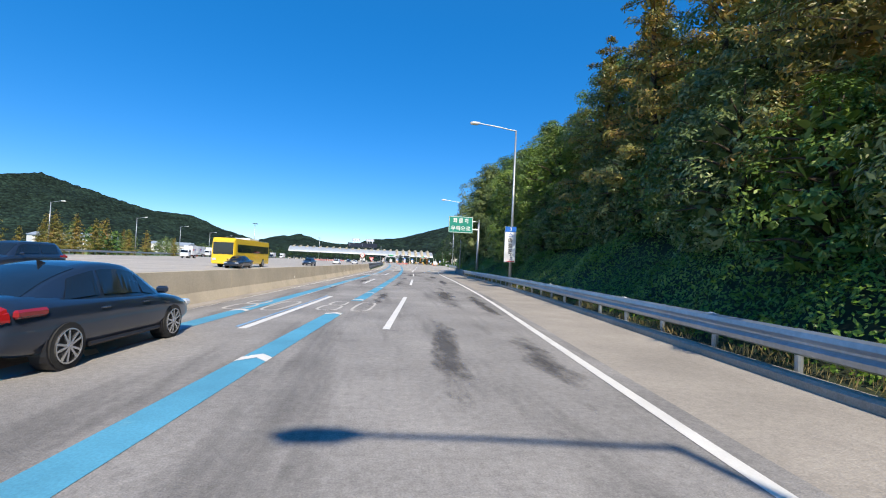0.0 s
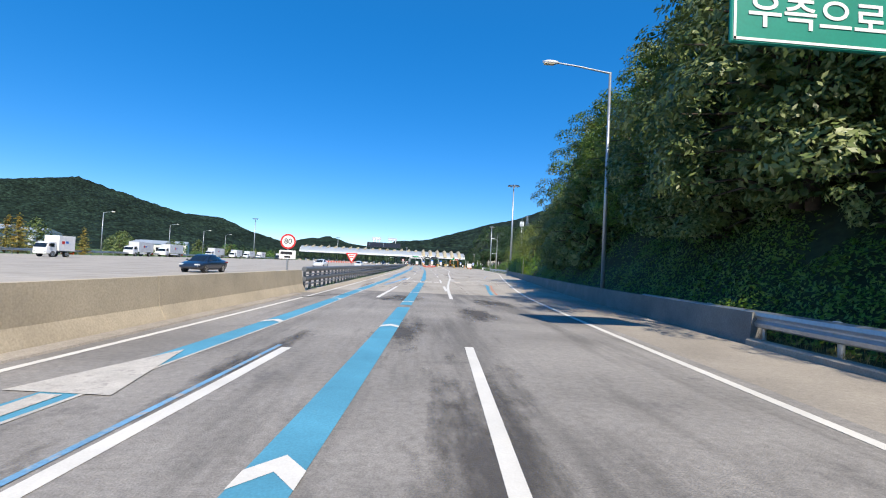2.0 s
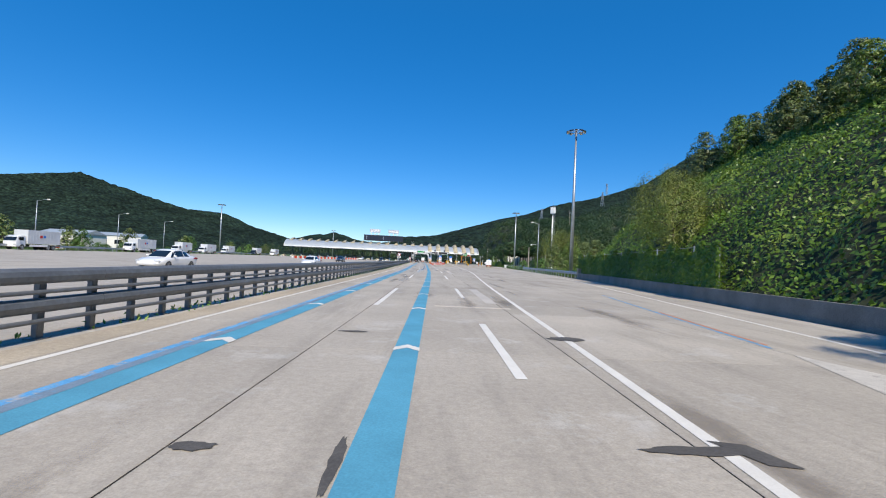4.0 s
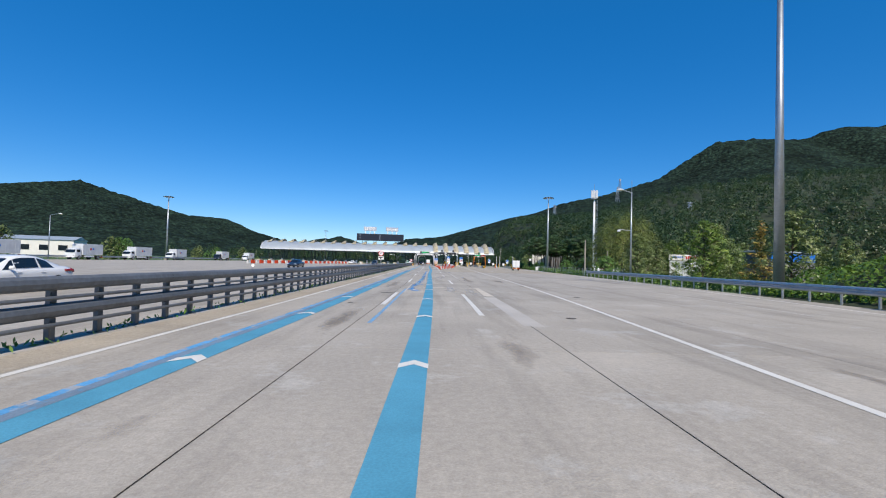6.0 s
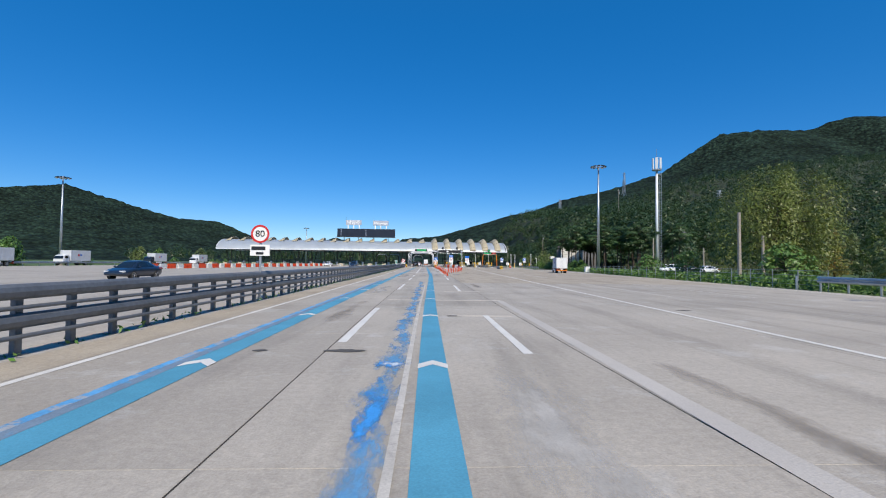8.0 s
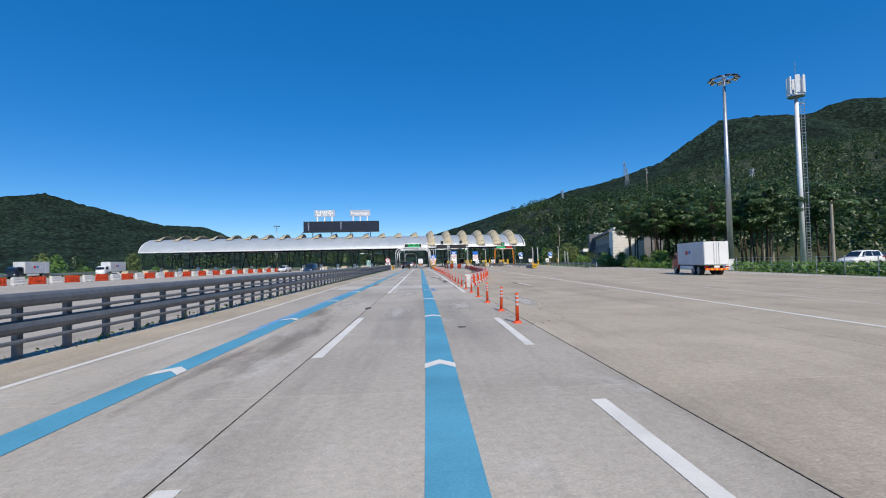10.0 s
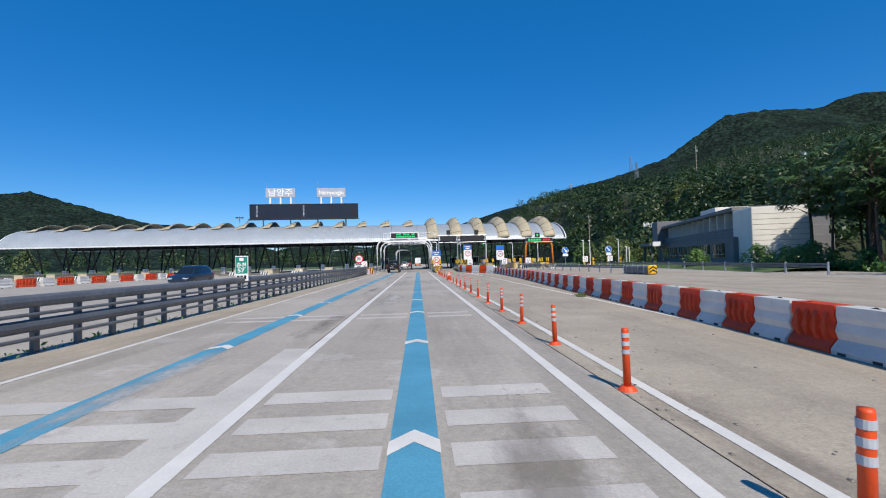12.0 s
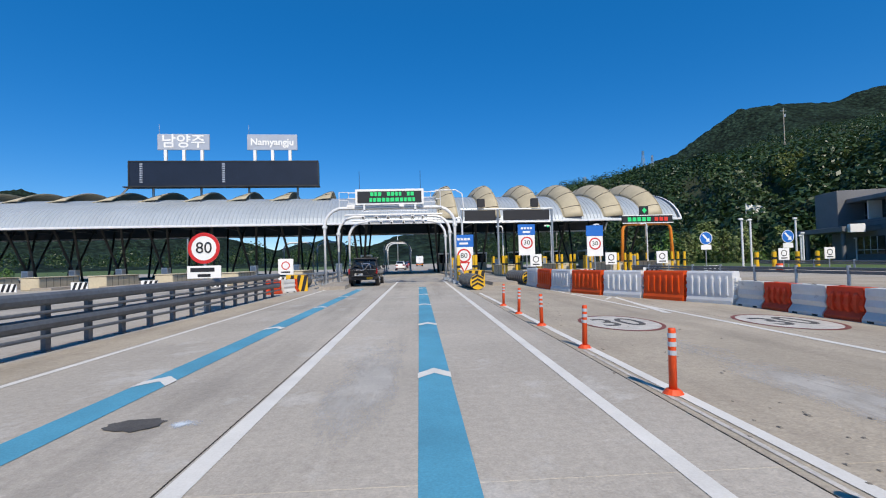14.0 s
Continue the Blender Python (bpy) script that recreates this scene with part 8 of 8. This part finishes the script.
def smooth_rows(rows, n=5):
    """Rows of body sections, rounded out by a spline."""
    r = np.array(rows, float)
    out = []
    for i in range(len(r) - 1):
        p0, p1, p2, p3 = r[max(i - 1, 0)], r[i], r[i + 1], r[min(i + 2, len(r) - 1)]
        for q in range(n):
            u = q / n
            out.append(0.5 * (2 * p1 + (p2 - p0) * u + (2 * p0 - 5 * p1 + 4 * p2 - p3) * u * u + (3 * p1 - p0 - 3 * p2 + p3) * u ** 3))
    out.append(r[-1])
    return out


def hull(rows):
    """A rounded shell: rows of (y, half width, bottom, waist, top, half width at the top)."""
    rings = []
    for y, hw, zb, zw, zt, tw in smooth_rows(rows):
        side = [(0.0, zb), (hw * 0.8, zb), (hw * 0.94, zb + 0.05), (hw, zb + (zw - zb) * 0.35), (hw, zb + (zw - zb) * 0.75), (hw * 0.985, zw), (tw + (hw - tw) * 0.5, zw + (zt - zw) * 0.5), (tw, zt - 0.05), (tw * 0.93, zt - 0.012), (tw * 0.6, zt + 0.012), (0.0, zt + 0.02)]
        rings.append([(x, y, z) for x, z in side] + [(-x, y, z) for x, z in side[-2:0:-1]])
    return loft(rings)


def pane(rows, y0, y1, lo, hi, s, slant0=0.0, slant1=0.0):
    """A side window lying just proud of the cabin: rows as for hull, lo and hi as shares of its height."""
    r = np.array(smooth_rows(rows))
    bm = bmesh.new()
    low, high = [], []
    for q in range(9):
        for dest, share, d0, d1 in ((low, lo, 0, 0), (high, hi, slant0, slant1)):
            y = y0 + d0 + (y1 + d1 - y0 - d0) * q / 8
            hw, zw, zt, tw = (float(np.interp(y, r[:, 0], r[:, c])) for c in (1, 3, 4, 5))
            dest.append(bm.verts.new((s * (hw + (tw - hw) * share + 0.014), y, zw + (zt - 0.05 - zw) * share)))
    for q in range(8):
        bm.faces.new((low[q], low[q + 1], high[q + 1], high[q]))
    return bm


def car(kind, x, y, rz, material, label, scale=1.0, category="car"):
    t = thing(kind, x, y, 0, rz, label, category, scale=scale)
    suv = kind == "suv"
    L, hw, H = (4.6, 0.9, 1.44) if not suv else (4.6, 0.93, 1.66)
    h = L / 2
    zs = 0.92 if not suv else 1.02
    part("body", hull([(-h, hw * 0.72, 0.45, 0.6, 0.78, hw * 0.6), (-h + 0.1, hw * 0.9, 0.34, 0.8, zs + 0.04, hw * 0.74), (-h + 0.55, hw * 0.98, 0.25, zs - 0.06, zs + 0.1, hw * 0.8), (-h + 1.5, hw, 0.22, zs - 0.05, zs + 0.06, hw * 0.86), (0.1, hw, 0.22, zs - 0.07, zs + 0.02, hw * 0.88), (h - 1.2, hw, 0.22, zs - 0.1, zs - 0.02, hw * 0.86), (h - 0.55, hw * 0.97, 0.25, zs - 0.2, zs - 0.12, hw * 0.8), (h - 0.1, hw * 0.84, 0.32, 0.55, 0.66, hw * 0.66), (h, hw * 0.66, 0.42, 0.5, 0.56, hw * 0.5)]), material, t, smooth=True)
    if suv:
        cab = [(-h + 0.22, hw * 0.84, zs - 0.1, zs, zs + 0.04, hw * 0.8), (-h + 0.5, hw * 0.88, zs - 0.1, zs, H - 0.06, hw * 0.64), (-h + 1.2, hw * 0.89, zs - 0.1, zs, H, hw * 0.67), (0.1, hw * 0.89, zs - 0.1, zs, H, hw * 0.67), (0.55, hw * 0.88, zs - 0.1, zs - 0.02, H - 0.12, hw * 0.64), (h - 1.0, hw * 0.84, zs - 0.14, zs - 0.08, zs - 0.04, hw * 0.78)]
        spans = ((-h + 0.62, -0.62, 0.0, 0.1), (-0.5, 0.5, 0.0, 0.0), (0.56, 0.95, -0.06, -0.35))
    else:
        cab = [(-h + 0.42, hw * 0.8, zs - 0.1, zs + 0.03, zs + 0.06, hw * 0.74), (-h + 1.05, hw * 0.86, zs - 0.1, zs, H - 0.2, hw * 0.63), (-h + 1.7, hw * 0.89, zs - 0.1, zs, H - 0.02, hw * 0.65), (0.0, hw * 0.89, zs - 0.1, zs - 0.02, H, hw * 0.66), (0.5, hw * 0.88, zs - 0.1, zs - 0.03, H - 0.1, hw * 0.64), (h - 0.95, hw * 0.82, zs - 0.14, zs - 0.1, zs - 0.06, hw * 0.76)]
        spans = ((-h + 1.02, -0.62, 0.22, 0.06), (-0.52, 0.45, 0.02, 0.0), (0.52, 0.98, -0.05, -0.4))
    part("cabin", hull(cab), material, t, smooth=True)
    for s in (-1, 1):
        for y0, y1, d0, d1 in spans:
            part("side_window", pane(cab, y0, y1, 0.12, 0.92, s, d0, d1), GLASS_D, t)
        part("mirror", box(s * (hw + 0.06), h - 1.5, zs + 0.06, 0.2, 0.12, 0.13, 0.04), material, t)
        part("tail_lamp", hull([(-h + 0.0, 0.2, 0.74, 0.8, 0.88, 0.17), (-h + 0.12, 0.24, 0.72, 0.8, 0.92, 0.2)]), RED_LENS, t).location = (s * hw * 0.66, -0.02, 0.0 if not suv else 0.12)
        part("tail_lamp", box(s * (hw * 0.955), -h + 0.36, 0.84 if not suv else 0.96, 0.08, 0.5, 0.11, 0.03), RED_LENS, t)
        part("reflector", box(s * hw * 0.62, -h + 0.03, 0.43, 0.34, 0.08, 0.08, 0.02), RED_LENS, t)
        part("headlamp", box(s * hw * 0.66, h - 0.14, 0.62, 0.4, 0.22, 0.13, 0.04), HEADLAMP, t)
        for yy in (-0.62, 0.42):
            part("handle", box(s * (hw + 0.004), yy, zs - 0.13, 0.03, 0.2, 0.03, 0.008), material, t)
        for yy in (-h + 0.95, h - 0.95):
            part("wheel_arch", bar([(s * (hw - 0.25), yy, 0.33), (s * (hw - 0.012), yy, 0.34)], 0.36, 22), SIGN_BLACK, t)
            wheel(t, s * (hw - 0.1), yy, 0.325, 0.22, s)
        part("side_skirt", bar([(s * hw * 0.97, -h + 1.4, 0.27), (s * hw * 0.97, h - 1.4, 0.27)], 0.035, 6), SIGN_BLACK, t)
    r = np.array(smooth_rows(cab))
    for nm, ya, yb in (("rear_window", -h + (0.5 if not suv else 0.26), -h + (1.5 if not suv else 0.5)), ("windscreen", h - 1.02, 0.55)):
        bm = bmesh.new()
        za, zb, wa, wb = (float(np.interp(q, r[:, 0], r[:, c])) for q, c in ((ya, 4), (yb, 4), (ya, 5), (yb, 5)))
        rows4 = []
        for q in range(6):
            yq = ya + (yb - ya) * q / 5
            zq, wq = float(np.interp(yq, r[:, 0], r[:, 4])), float(np.interp(yq, r[:, 0], r[:, 5]))
            rows4.append([bm.verts.new((wq * f_, yq - (0.008 if ya < 0 else -0.008), zq + 0.022 - 0.035 * abs(f_) ** 4)) for f_ in (-0.9, -0.5, 0, 0.5, 0.9)])
        for a, b in zip(rows4, rows4[1:]):
            for q in range(4):
                bm.faces.new((a[q], a[q + 1], b[q + 1], b[q]))
        part(nm, bm, GLASS_D, t, smooth=True)
    part("number_plate", box(0, -h + 0.0, 0.62, 0.5, 0.05, 0.12, 0.01), SIGN_WHITE, t, "plain pale plate")
    part("bumper", box(0, -h + 0.1, 0.36, hw * 1.6, 0.14, 0.13, 0.04), SIGN_BLACK, t)
    part("grille", box(0, h - 0.05, 0.48, hw * 1.0, 0.08, 0.16, 0.03), SIGN_BLACK, t)
    part("aerial", loft([[(-0.02, -h + 1.5, H - 0.06), (0.02, -h + 1.5, H - 0.06), (0, -h + 1.45, H + 0.05)], [(-0.02, -h + 1.68, H - 0.04), (0.02, -h + 1.68, H - 0.04), (0, -h + 1.66, H - 0.02)]]), SIGN_BLACK, t)
    return t


def lorry(x, y, rz, cab_mat, label, L=8.5, box_mat=None, scale=1.0, facing=1):
    """A box lorry; its cab is toward +y before the turn."""
    t = thing("box_truck", x, y, 0, rz, label, "truck", scale=scale)
    h = L / 2
    part("chassis", box(0, 0, 0.78, 0.9, L - 0.6, 0.25), DARK, t)
    body = part("cargo_box", box(0, -0.95, 2.2, 2.35, L - 2.1, 2.35, 0.03), box_mat or TRUCKBOX, t)
    for k in range(int((L - 2.4) / 0.6)):
        for s in (-1, 1):
            part("rib", box(s * 1.18, -h + 0.5 + k * 0.6, 2.2, 0.02, 0.05, 2.25), box_mat or TRUCKBOX, body)
    for s in (-0.58, 0.58):
        d = part("rear_door", box(s, -h + 0.09, 2.2, 1.08, 0.04, 2.2, 0.01), WHITECAR, body)
        part("hinge_bar", bar([(s * 0.4, -h + 0.05, 1.15), (s * 0.4, -h + 0.05, 3.25)], 0.02, 5), STEEL, d)
    part("badge", box(-1.195, -0.2, 2.3, 0.012, 0.5, 0.45), SIGN_RED, body)
    part("badge", box(-1.195, -0.9, 2.35, 0.012, 0.5, 0.35), SIGN_BLUE, body)
    cab = part("cab", skin([(h - 1.75, 1.05, 0.55, 1.5, 2.35, 0.98), (h - 1.0, 1.08, 0.5, 1.5, 2.4, 1.0), (h - 0.35, 1.08, 0.5, 1.45, 2.2, 0.98), (h, 1.05, 0.5, 1.3, 1.5, 1.0)]), cab_mat, t)
    part("windscreen", loft([[(-0.9, h - 0.3, 2.1), (0.9, h - 0.3, 2.1), (0.95, h + 0.01, 1.5), (-0.95, h + 0.01, 1.5)], [(-0.9, h - 0.26, 2.12), (0.9, h - 0.26, 2.12), (0.95, h + 0.05, 1.5), (-0.95, h + 0.05, 1.5)]]), GLASS_D, cab)
    for s in (-1, 1):
        part("side_window", box(s * 1.075, h - 0.95, 1.85, 0.03, 0.75, 0.55), GLASS_D, cab)
        part("mirror", box(s * 1.25, h - 0.25, 1.85, 0.14, 0.1, 0.4, 0.03), SIGN_BLACK, cab)
        part("headlamp", box(s * 0.8, h + 0.02, 0.85, 0.36, 0.06, 0.2, 0.02), HEADLAMP, cab)
        part("tail_lamp", box(s * 0.95, -h + 0.1, 0.85, 0.35, 0.08, 0.14), RED_LENS, t)
        part("side_guard", box(s * 1.12, 0.1, 0.75, 0.05, L - 5.2, 0.35), SIGN_WHITE, t)
        wheel(t, s * 0.95, h - 1.1, 0.46, 0.28, s, True)
        wheel(t, s * 0.92, -h + 1.5, 0.46, 0.42, s, True)
        if L > 8:
            wheel(t, s * 0.92, -h + 2.7, 0.46, 0.42, s, True)
    part("bumper", box(0, -h + 0.12, 0.6, 2.2, 0.1, 0.22, 0.02), ORANGE, t, "orange striped rear bumper")
    for k in range(5):
        part("stripe", box(-0.9 + k * 0.45, -h + 0.065, 0.6, 0.16, 0.012, 0.2), YELLOW, t)
    part("number_plate", box(0, -h + 0.06, 0.86, 0.5, 0.02, 0.2), SIGN_WHITE, t, "plain pale plate")
    return t


# the dark saloon beside the camera's start, and traffic on both carriageways
car("sedan", -4.36, 7.15, -4.0, NAVY, "dark navy saloon car beside the blue guide line", 0.86)
car("suv", -17.4, 24.0, 176, NAVY, "dark blue estate car on the opposite lanes", 0.95)
car("sedan", -14.9, 49.3, 176, NAVY, "dark saloon car on the opposite lanes", 0.9)
car("sedan", -13.4, 84.5, 176, NAVY, "dark blue saloon car on the opposite lanes", 0.95)
car("sedan", -12.6, 125.0, 177, WHITECAR, "white saloon car behind the median rail", 0.95)
car("sedan", -9.5, 152, 178, WHITECAR, "white saloon car on the opposite lanes", 0.9)
car("sedan", -16.0, 210.5, 178, NAVY, "dark blue saloon with red lamps on the opposite lanes", 0.95)
car("suv", -12.9, 296.0, 178, NAVY, "dark blue tall car on the opposite lanes", 1.0)
car("suv", 2.9, 380, -0.5, WHITECAR, "white family car past the toll gate")
car("sedan", 2.9, 402, 0, BLACKCAR, "dark saloon car past the toll gate")
car("suv", 2.8, 440, 0, REDCAR, "red car far past the toll gate")
car("sedan", 6.4, 470, 0, WHITECAR, "white car far past the toll gate")
lorry(6.5, 450, 0, WHITECAR, "white box truck past the toll gate", 7.0)
car("suv", 53, 262, 100, WHITECAR, "white family car in the car park")
car("sedan", 58, 258, 100, WHITECAR, "white saloon in the car park")
car("sedan", 62, 268, 80, NAVY, "dark saloon in the car park")
car("sedan", -25, 322, 176, WHITECAR, "white saloon leaving a toll lane")

# pickup with bicycles ahead
pk = thing("pickup_truck", 2.75, 327.0, 0, 0, "black pickup truck with bicycles on its tail", "pickup truck")
part("body", skin([(-2.5, 0.88, 0.55, 0.95, 1.1, 0.84), (-2.42, 0.92, 0.45, 1.0, 1.16, 0.86), (-0.9, 0.93, 0.42, 1.05, 1.16, 0.86), (1.0, 0.93, 0.42, 1.05, 1.1, 0.86), (2.2, 0.92, 0.45, 1.0, 1.05, 0.84), (2.5, 0.8, 0.55, 0.8, 0.9, 0.7)]), BLACKCAR, pk)
part("cabin_glass", skin([(-1.2, 0.84, 1.1, 1.12, 1.14, 0.8), (-0.95, 0.84, 1.1, 1.3, 1.72, 0.66), (0.5, 0.84, 1.1, 1.3, 1.76, 0.68), (1.2, 0.82, 1.05, 1.07, 1.1, 0.78)]), GLASS_D, pk)
part("roof", skin([(-1.0, 0.66, 1.7, 1.72, 1.75, 0.62), (0.0, 0.7, 1.72, 1.75, 1.79, 0.66), (0.6, 0.68, 1.7, 1.72, 1.74, 0.62)]), BLACKCAR, pk)
part("roll_bar", bar([(-0.8, -1.2, 1.1), (-0.7, -1.15, 1.75), (0.7, -1.15, 1.75), (0.8, -1.2, 1.1)], 0.05, 8), SIGN_BLACK, pk)
part("tailgate", box(0, -2.5, 0.9, 1.6, 0.05, 0.5, 0.02), BLACKCAR, pk)
part("bumper", box(0, -2.55, 0.5, 1.7, 0.14, 0.18, 0.03), SIGN_BLACK, pk)
part("number_plate", box(-0.25, -2.62, 0.72, 0.5, 0.02, 0.18), SIGN_WHITE, pk, "plain pale plate")
part("yellow_tag", box(0.42, -2.64, 0.5, 0.36, 0.03, 0.13), YELLOW, pk, "yellow reflective strip")
for s in (-1, 1):
    part("tail_lamp", box(s * 0.84, -2.47, 0.95, 0.12, 0.1, 0.34, 0.02), RED_LENS, pk)
    part("mirror", box(s * 1.02, 0.9, 1.2, 0.22, 0.12, 0.2, 0.04), SIGN_BLACK, pk)
    for yy in (-1.6, 1.6):
        part("wheel_arch", bar([(s * 0.7, yy, 0.4), (s * 0.935, yy, 0.4)], 0.45, 18), SIGN_BLACK, pk)
        wheel(pk, s * 0.83, yy, 0.38, 0.25, s)
for k in range(2):
    bike = thing("bicycle", 2.75 + 0.1 * k, 324.28 - 0.2 * k, 0.62, 0, "dark bicycle strapped upright on the tailgate", "bicycle", "carried bicycles")
    for s in (-1, 1):
        wh = part("wheel", bar([(s * 0.46 + 0.3 * math.cos(a), 0, 0.42 + 0.3 * math.sin(a)) for a in (2 * math.pi * j / 20 for j in range(21))], 0.022, 6), RUBBER, bike)
        part("spokes", bar([(s * 0.46 - 0.29, 0, 0.42), (s * 0.46 + 0.29, 0, 0.42)], 0.006, 4), STEEL, wh)
    part("frame", tube(tube(bar([(-0.46, 0, 0.42), (0.0, 0, 0.4), (0.36, 0, 0.78)], 0.022, 6), [(0, 0, 0.4), (-0.12, 0, 0.85)], 0.022, 6), [(-0.1, 0, 0.78), (0.36, 0, 0.8), (0.46, 0, 0.42)], 0.022, 6), CHROME if k else DARK, bike)
    part("handlebar", bar([(0.36, -0.2, 0.95), (0.36, 0.2, 0.95)], 0.015, 5), DARK, bike)
    part("saddle", box(-0.13, 0, 0.9, 0.24, 0.13, 0.06, 0.02), RUBBER, bike)
rack = thing("bike_rack", 2.75, 324.2, 0, 0, "dark steel bicycle rack on the pickup's tail", "bike rack")
part("arm", bx(bx(box(0, 0.05, 0.66, 1.3, 0.5, 0.05), -0.3, 0.18, 0.6, 0.05, 0.4, 0.05), 0.3, 0.18, 0.6, 0.05, 0.4, 0.05), DARK, rack)

# yellow coach, white lorry and the parked row on the opposite side
bus = thing("coach", -16.2, 55.0, 0, 176, "yellow coach with dark windows on the opposite lanes", "bus")
part("body", skin([(-5.5, 1.15, 0.4, 1.5, 2.9, 1.1), (-5.3, 1.22, 0.35, 1.5, 3.1, 1.15), (5.2, 1.22, 0.35, 1.5, 3.1, 1.15), (5.5, 1.15, 0.4, 1.5, 2.8, 1.08)]), BUSYELLOW, bus)
for s in (-1, 1):
    for k in range(7):
        part("window", box(s * 1.2, -4.4 + 1.42 * k, 2.05, 0.04, 1.32, 0.85), GLASS_D, bus)
    for yy in (-3.2, 3.3):
        wheel(bus, s * 1.1, yy, 0.5, 0.3, s, True)
    part("headlamp", box(s * 0.85, 5.5, 0.85, 0.4, 0.08, 0.2), HEADLAMP, bus)
part("windscreen", box(0, 5.46, 2.0, 2.1, 0.1, 1.3, 0.03), GLASS_D, bus)
part("roof_unit", box(0, -1, 3.2, 1.7, 3.0, 0.22, 0.05), WHITECAR, bus)
lorry(-45, 112, 176, WHITECAR, "small white truck on the opposite lanes", 5.2, WHITECAR, 0.85)
for k, (x, y, L) in enumerate(((-71, 258, 9), (-73.4, 281, 8), (-73.2, 312, 8), (-66.5, 212, 10), (-63.0, 176, 9), (-62, 160, 8), (-72, 335, 8), (-68.5, 236, 8))):
    lorry(x, y, 180, WHITECAR if k != 2 else NAVY, "parked white box lorry beyond the opposite lanes", L)
# box truck on the apron
lorry(28.3, 251.3, -9, REDCAR, "box truck with a red cab on the apron", 8.5, None, 0.74)
# ---- concrete slabs of the apron, last ----
def slab_mesh(x00, x10, x01, x11, y0, y1):
    g, h, t = 0.008, 0.002, 0.004
    v = [(x00 + g, y0 + h, -t), (x10 - g, y0 + h, -t), (x11 - g, y1 - h, -t), (x01 + g, y1 - h, -t),
         (x00 + 2 * g, y0 + 2 * h, 0), (x10 - 2 * g, y0 + 2 * h, 0), (x11 - 2 * g, y1 - 2 * h, 0), (x01 + 2 * g, y1 - 2 * h, 0)]
    return v, [(4, 5, 6, 7), (0, 1, 5, 4), (1, 2, 6, 5), (2, 3, 7, 6), (3, 0, 4, 7)]


J0 = off(C_DASHL, -0.12)
cols = [(C_RAIL, J0), (J0, off(J0, 4.15))] + [(off(J0, 4.15 + 4.5 * k), off(J0, 4.15 + 4.5 * (k + 1))) for k in range(6)]
rest_v, rest_f = [], []
for k, (a, b) in enumerate(cols):
    y = 71.0
    while y < 420:
        y1 = min(y + 6.0, 420)
        q = [min(c(yy), C_KERB(yy)) for yy in (y, y1) for c in (a, b)]
        if q[1] - q[0] > 0.1 or q[3] - q[2] > 0.1:
            v, f = slab_mesh(q[0], q[1], q[2], q[3], y, y1)
            if k < 7 and y < 322:
                me = bpy.data.meshes.new("slab")
                me.from_pydata(v, [], f)
                me.materials.append(SAND if k >= 2 and y > 205 else CONCRETE)
                ob = new("slab", me)
                ob.parent = apron
            else:
                o = len(rest_v)
                rest_v += v
                rest_f += [tuple(o + i for i in p) for p in f]
        y = y1
for k in range(16):
    for y in np.arange(71, 420, 6.0):
        y1 = min(y + 6.0, 420)
        e = lambda yy, j: C_LEFT(yy) + (C_RAIL(yy) - C_LEFT(yy)) * j / 16
        v, f = slab_mesh(e(y, k), e(y, k + 1), e(y1, k), e(y1, k + 1), y, y1)
        o = len(rest_v)
        rest_v += v
        rest_f += [tuple(o + i for i in p) for p in f]
for y in np.arange(71, 420, 6.0):
    y1 = min(y + 6.0, 420)
    n = 0
    while True:
        x0 = [J0(yy) + 31.15 + 4.5 * n for yy in (y, y1)]
        x1 = [min(J0(yy) + 31.15 + 4.5 * (n + 1), C_KERB(yy)) for yy in (y, y1)]
        if x1[0] - x0[0] < 0.1 or n > 4:
            break
        v, f = slab_mesh(x0[0], x1[0], x0[1], x1[1], y, y1)
        o = len(rest_v)
        rest_v += v
        rest_f += [tuple(o + i for i in p) for p in f]
        n += 1
far_slabs = mesh_ob("slabs_far", rest_v, rest_f, CONCRETE, apron)
far_slabs["kind"] = "stuff"
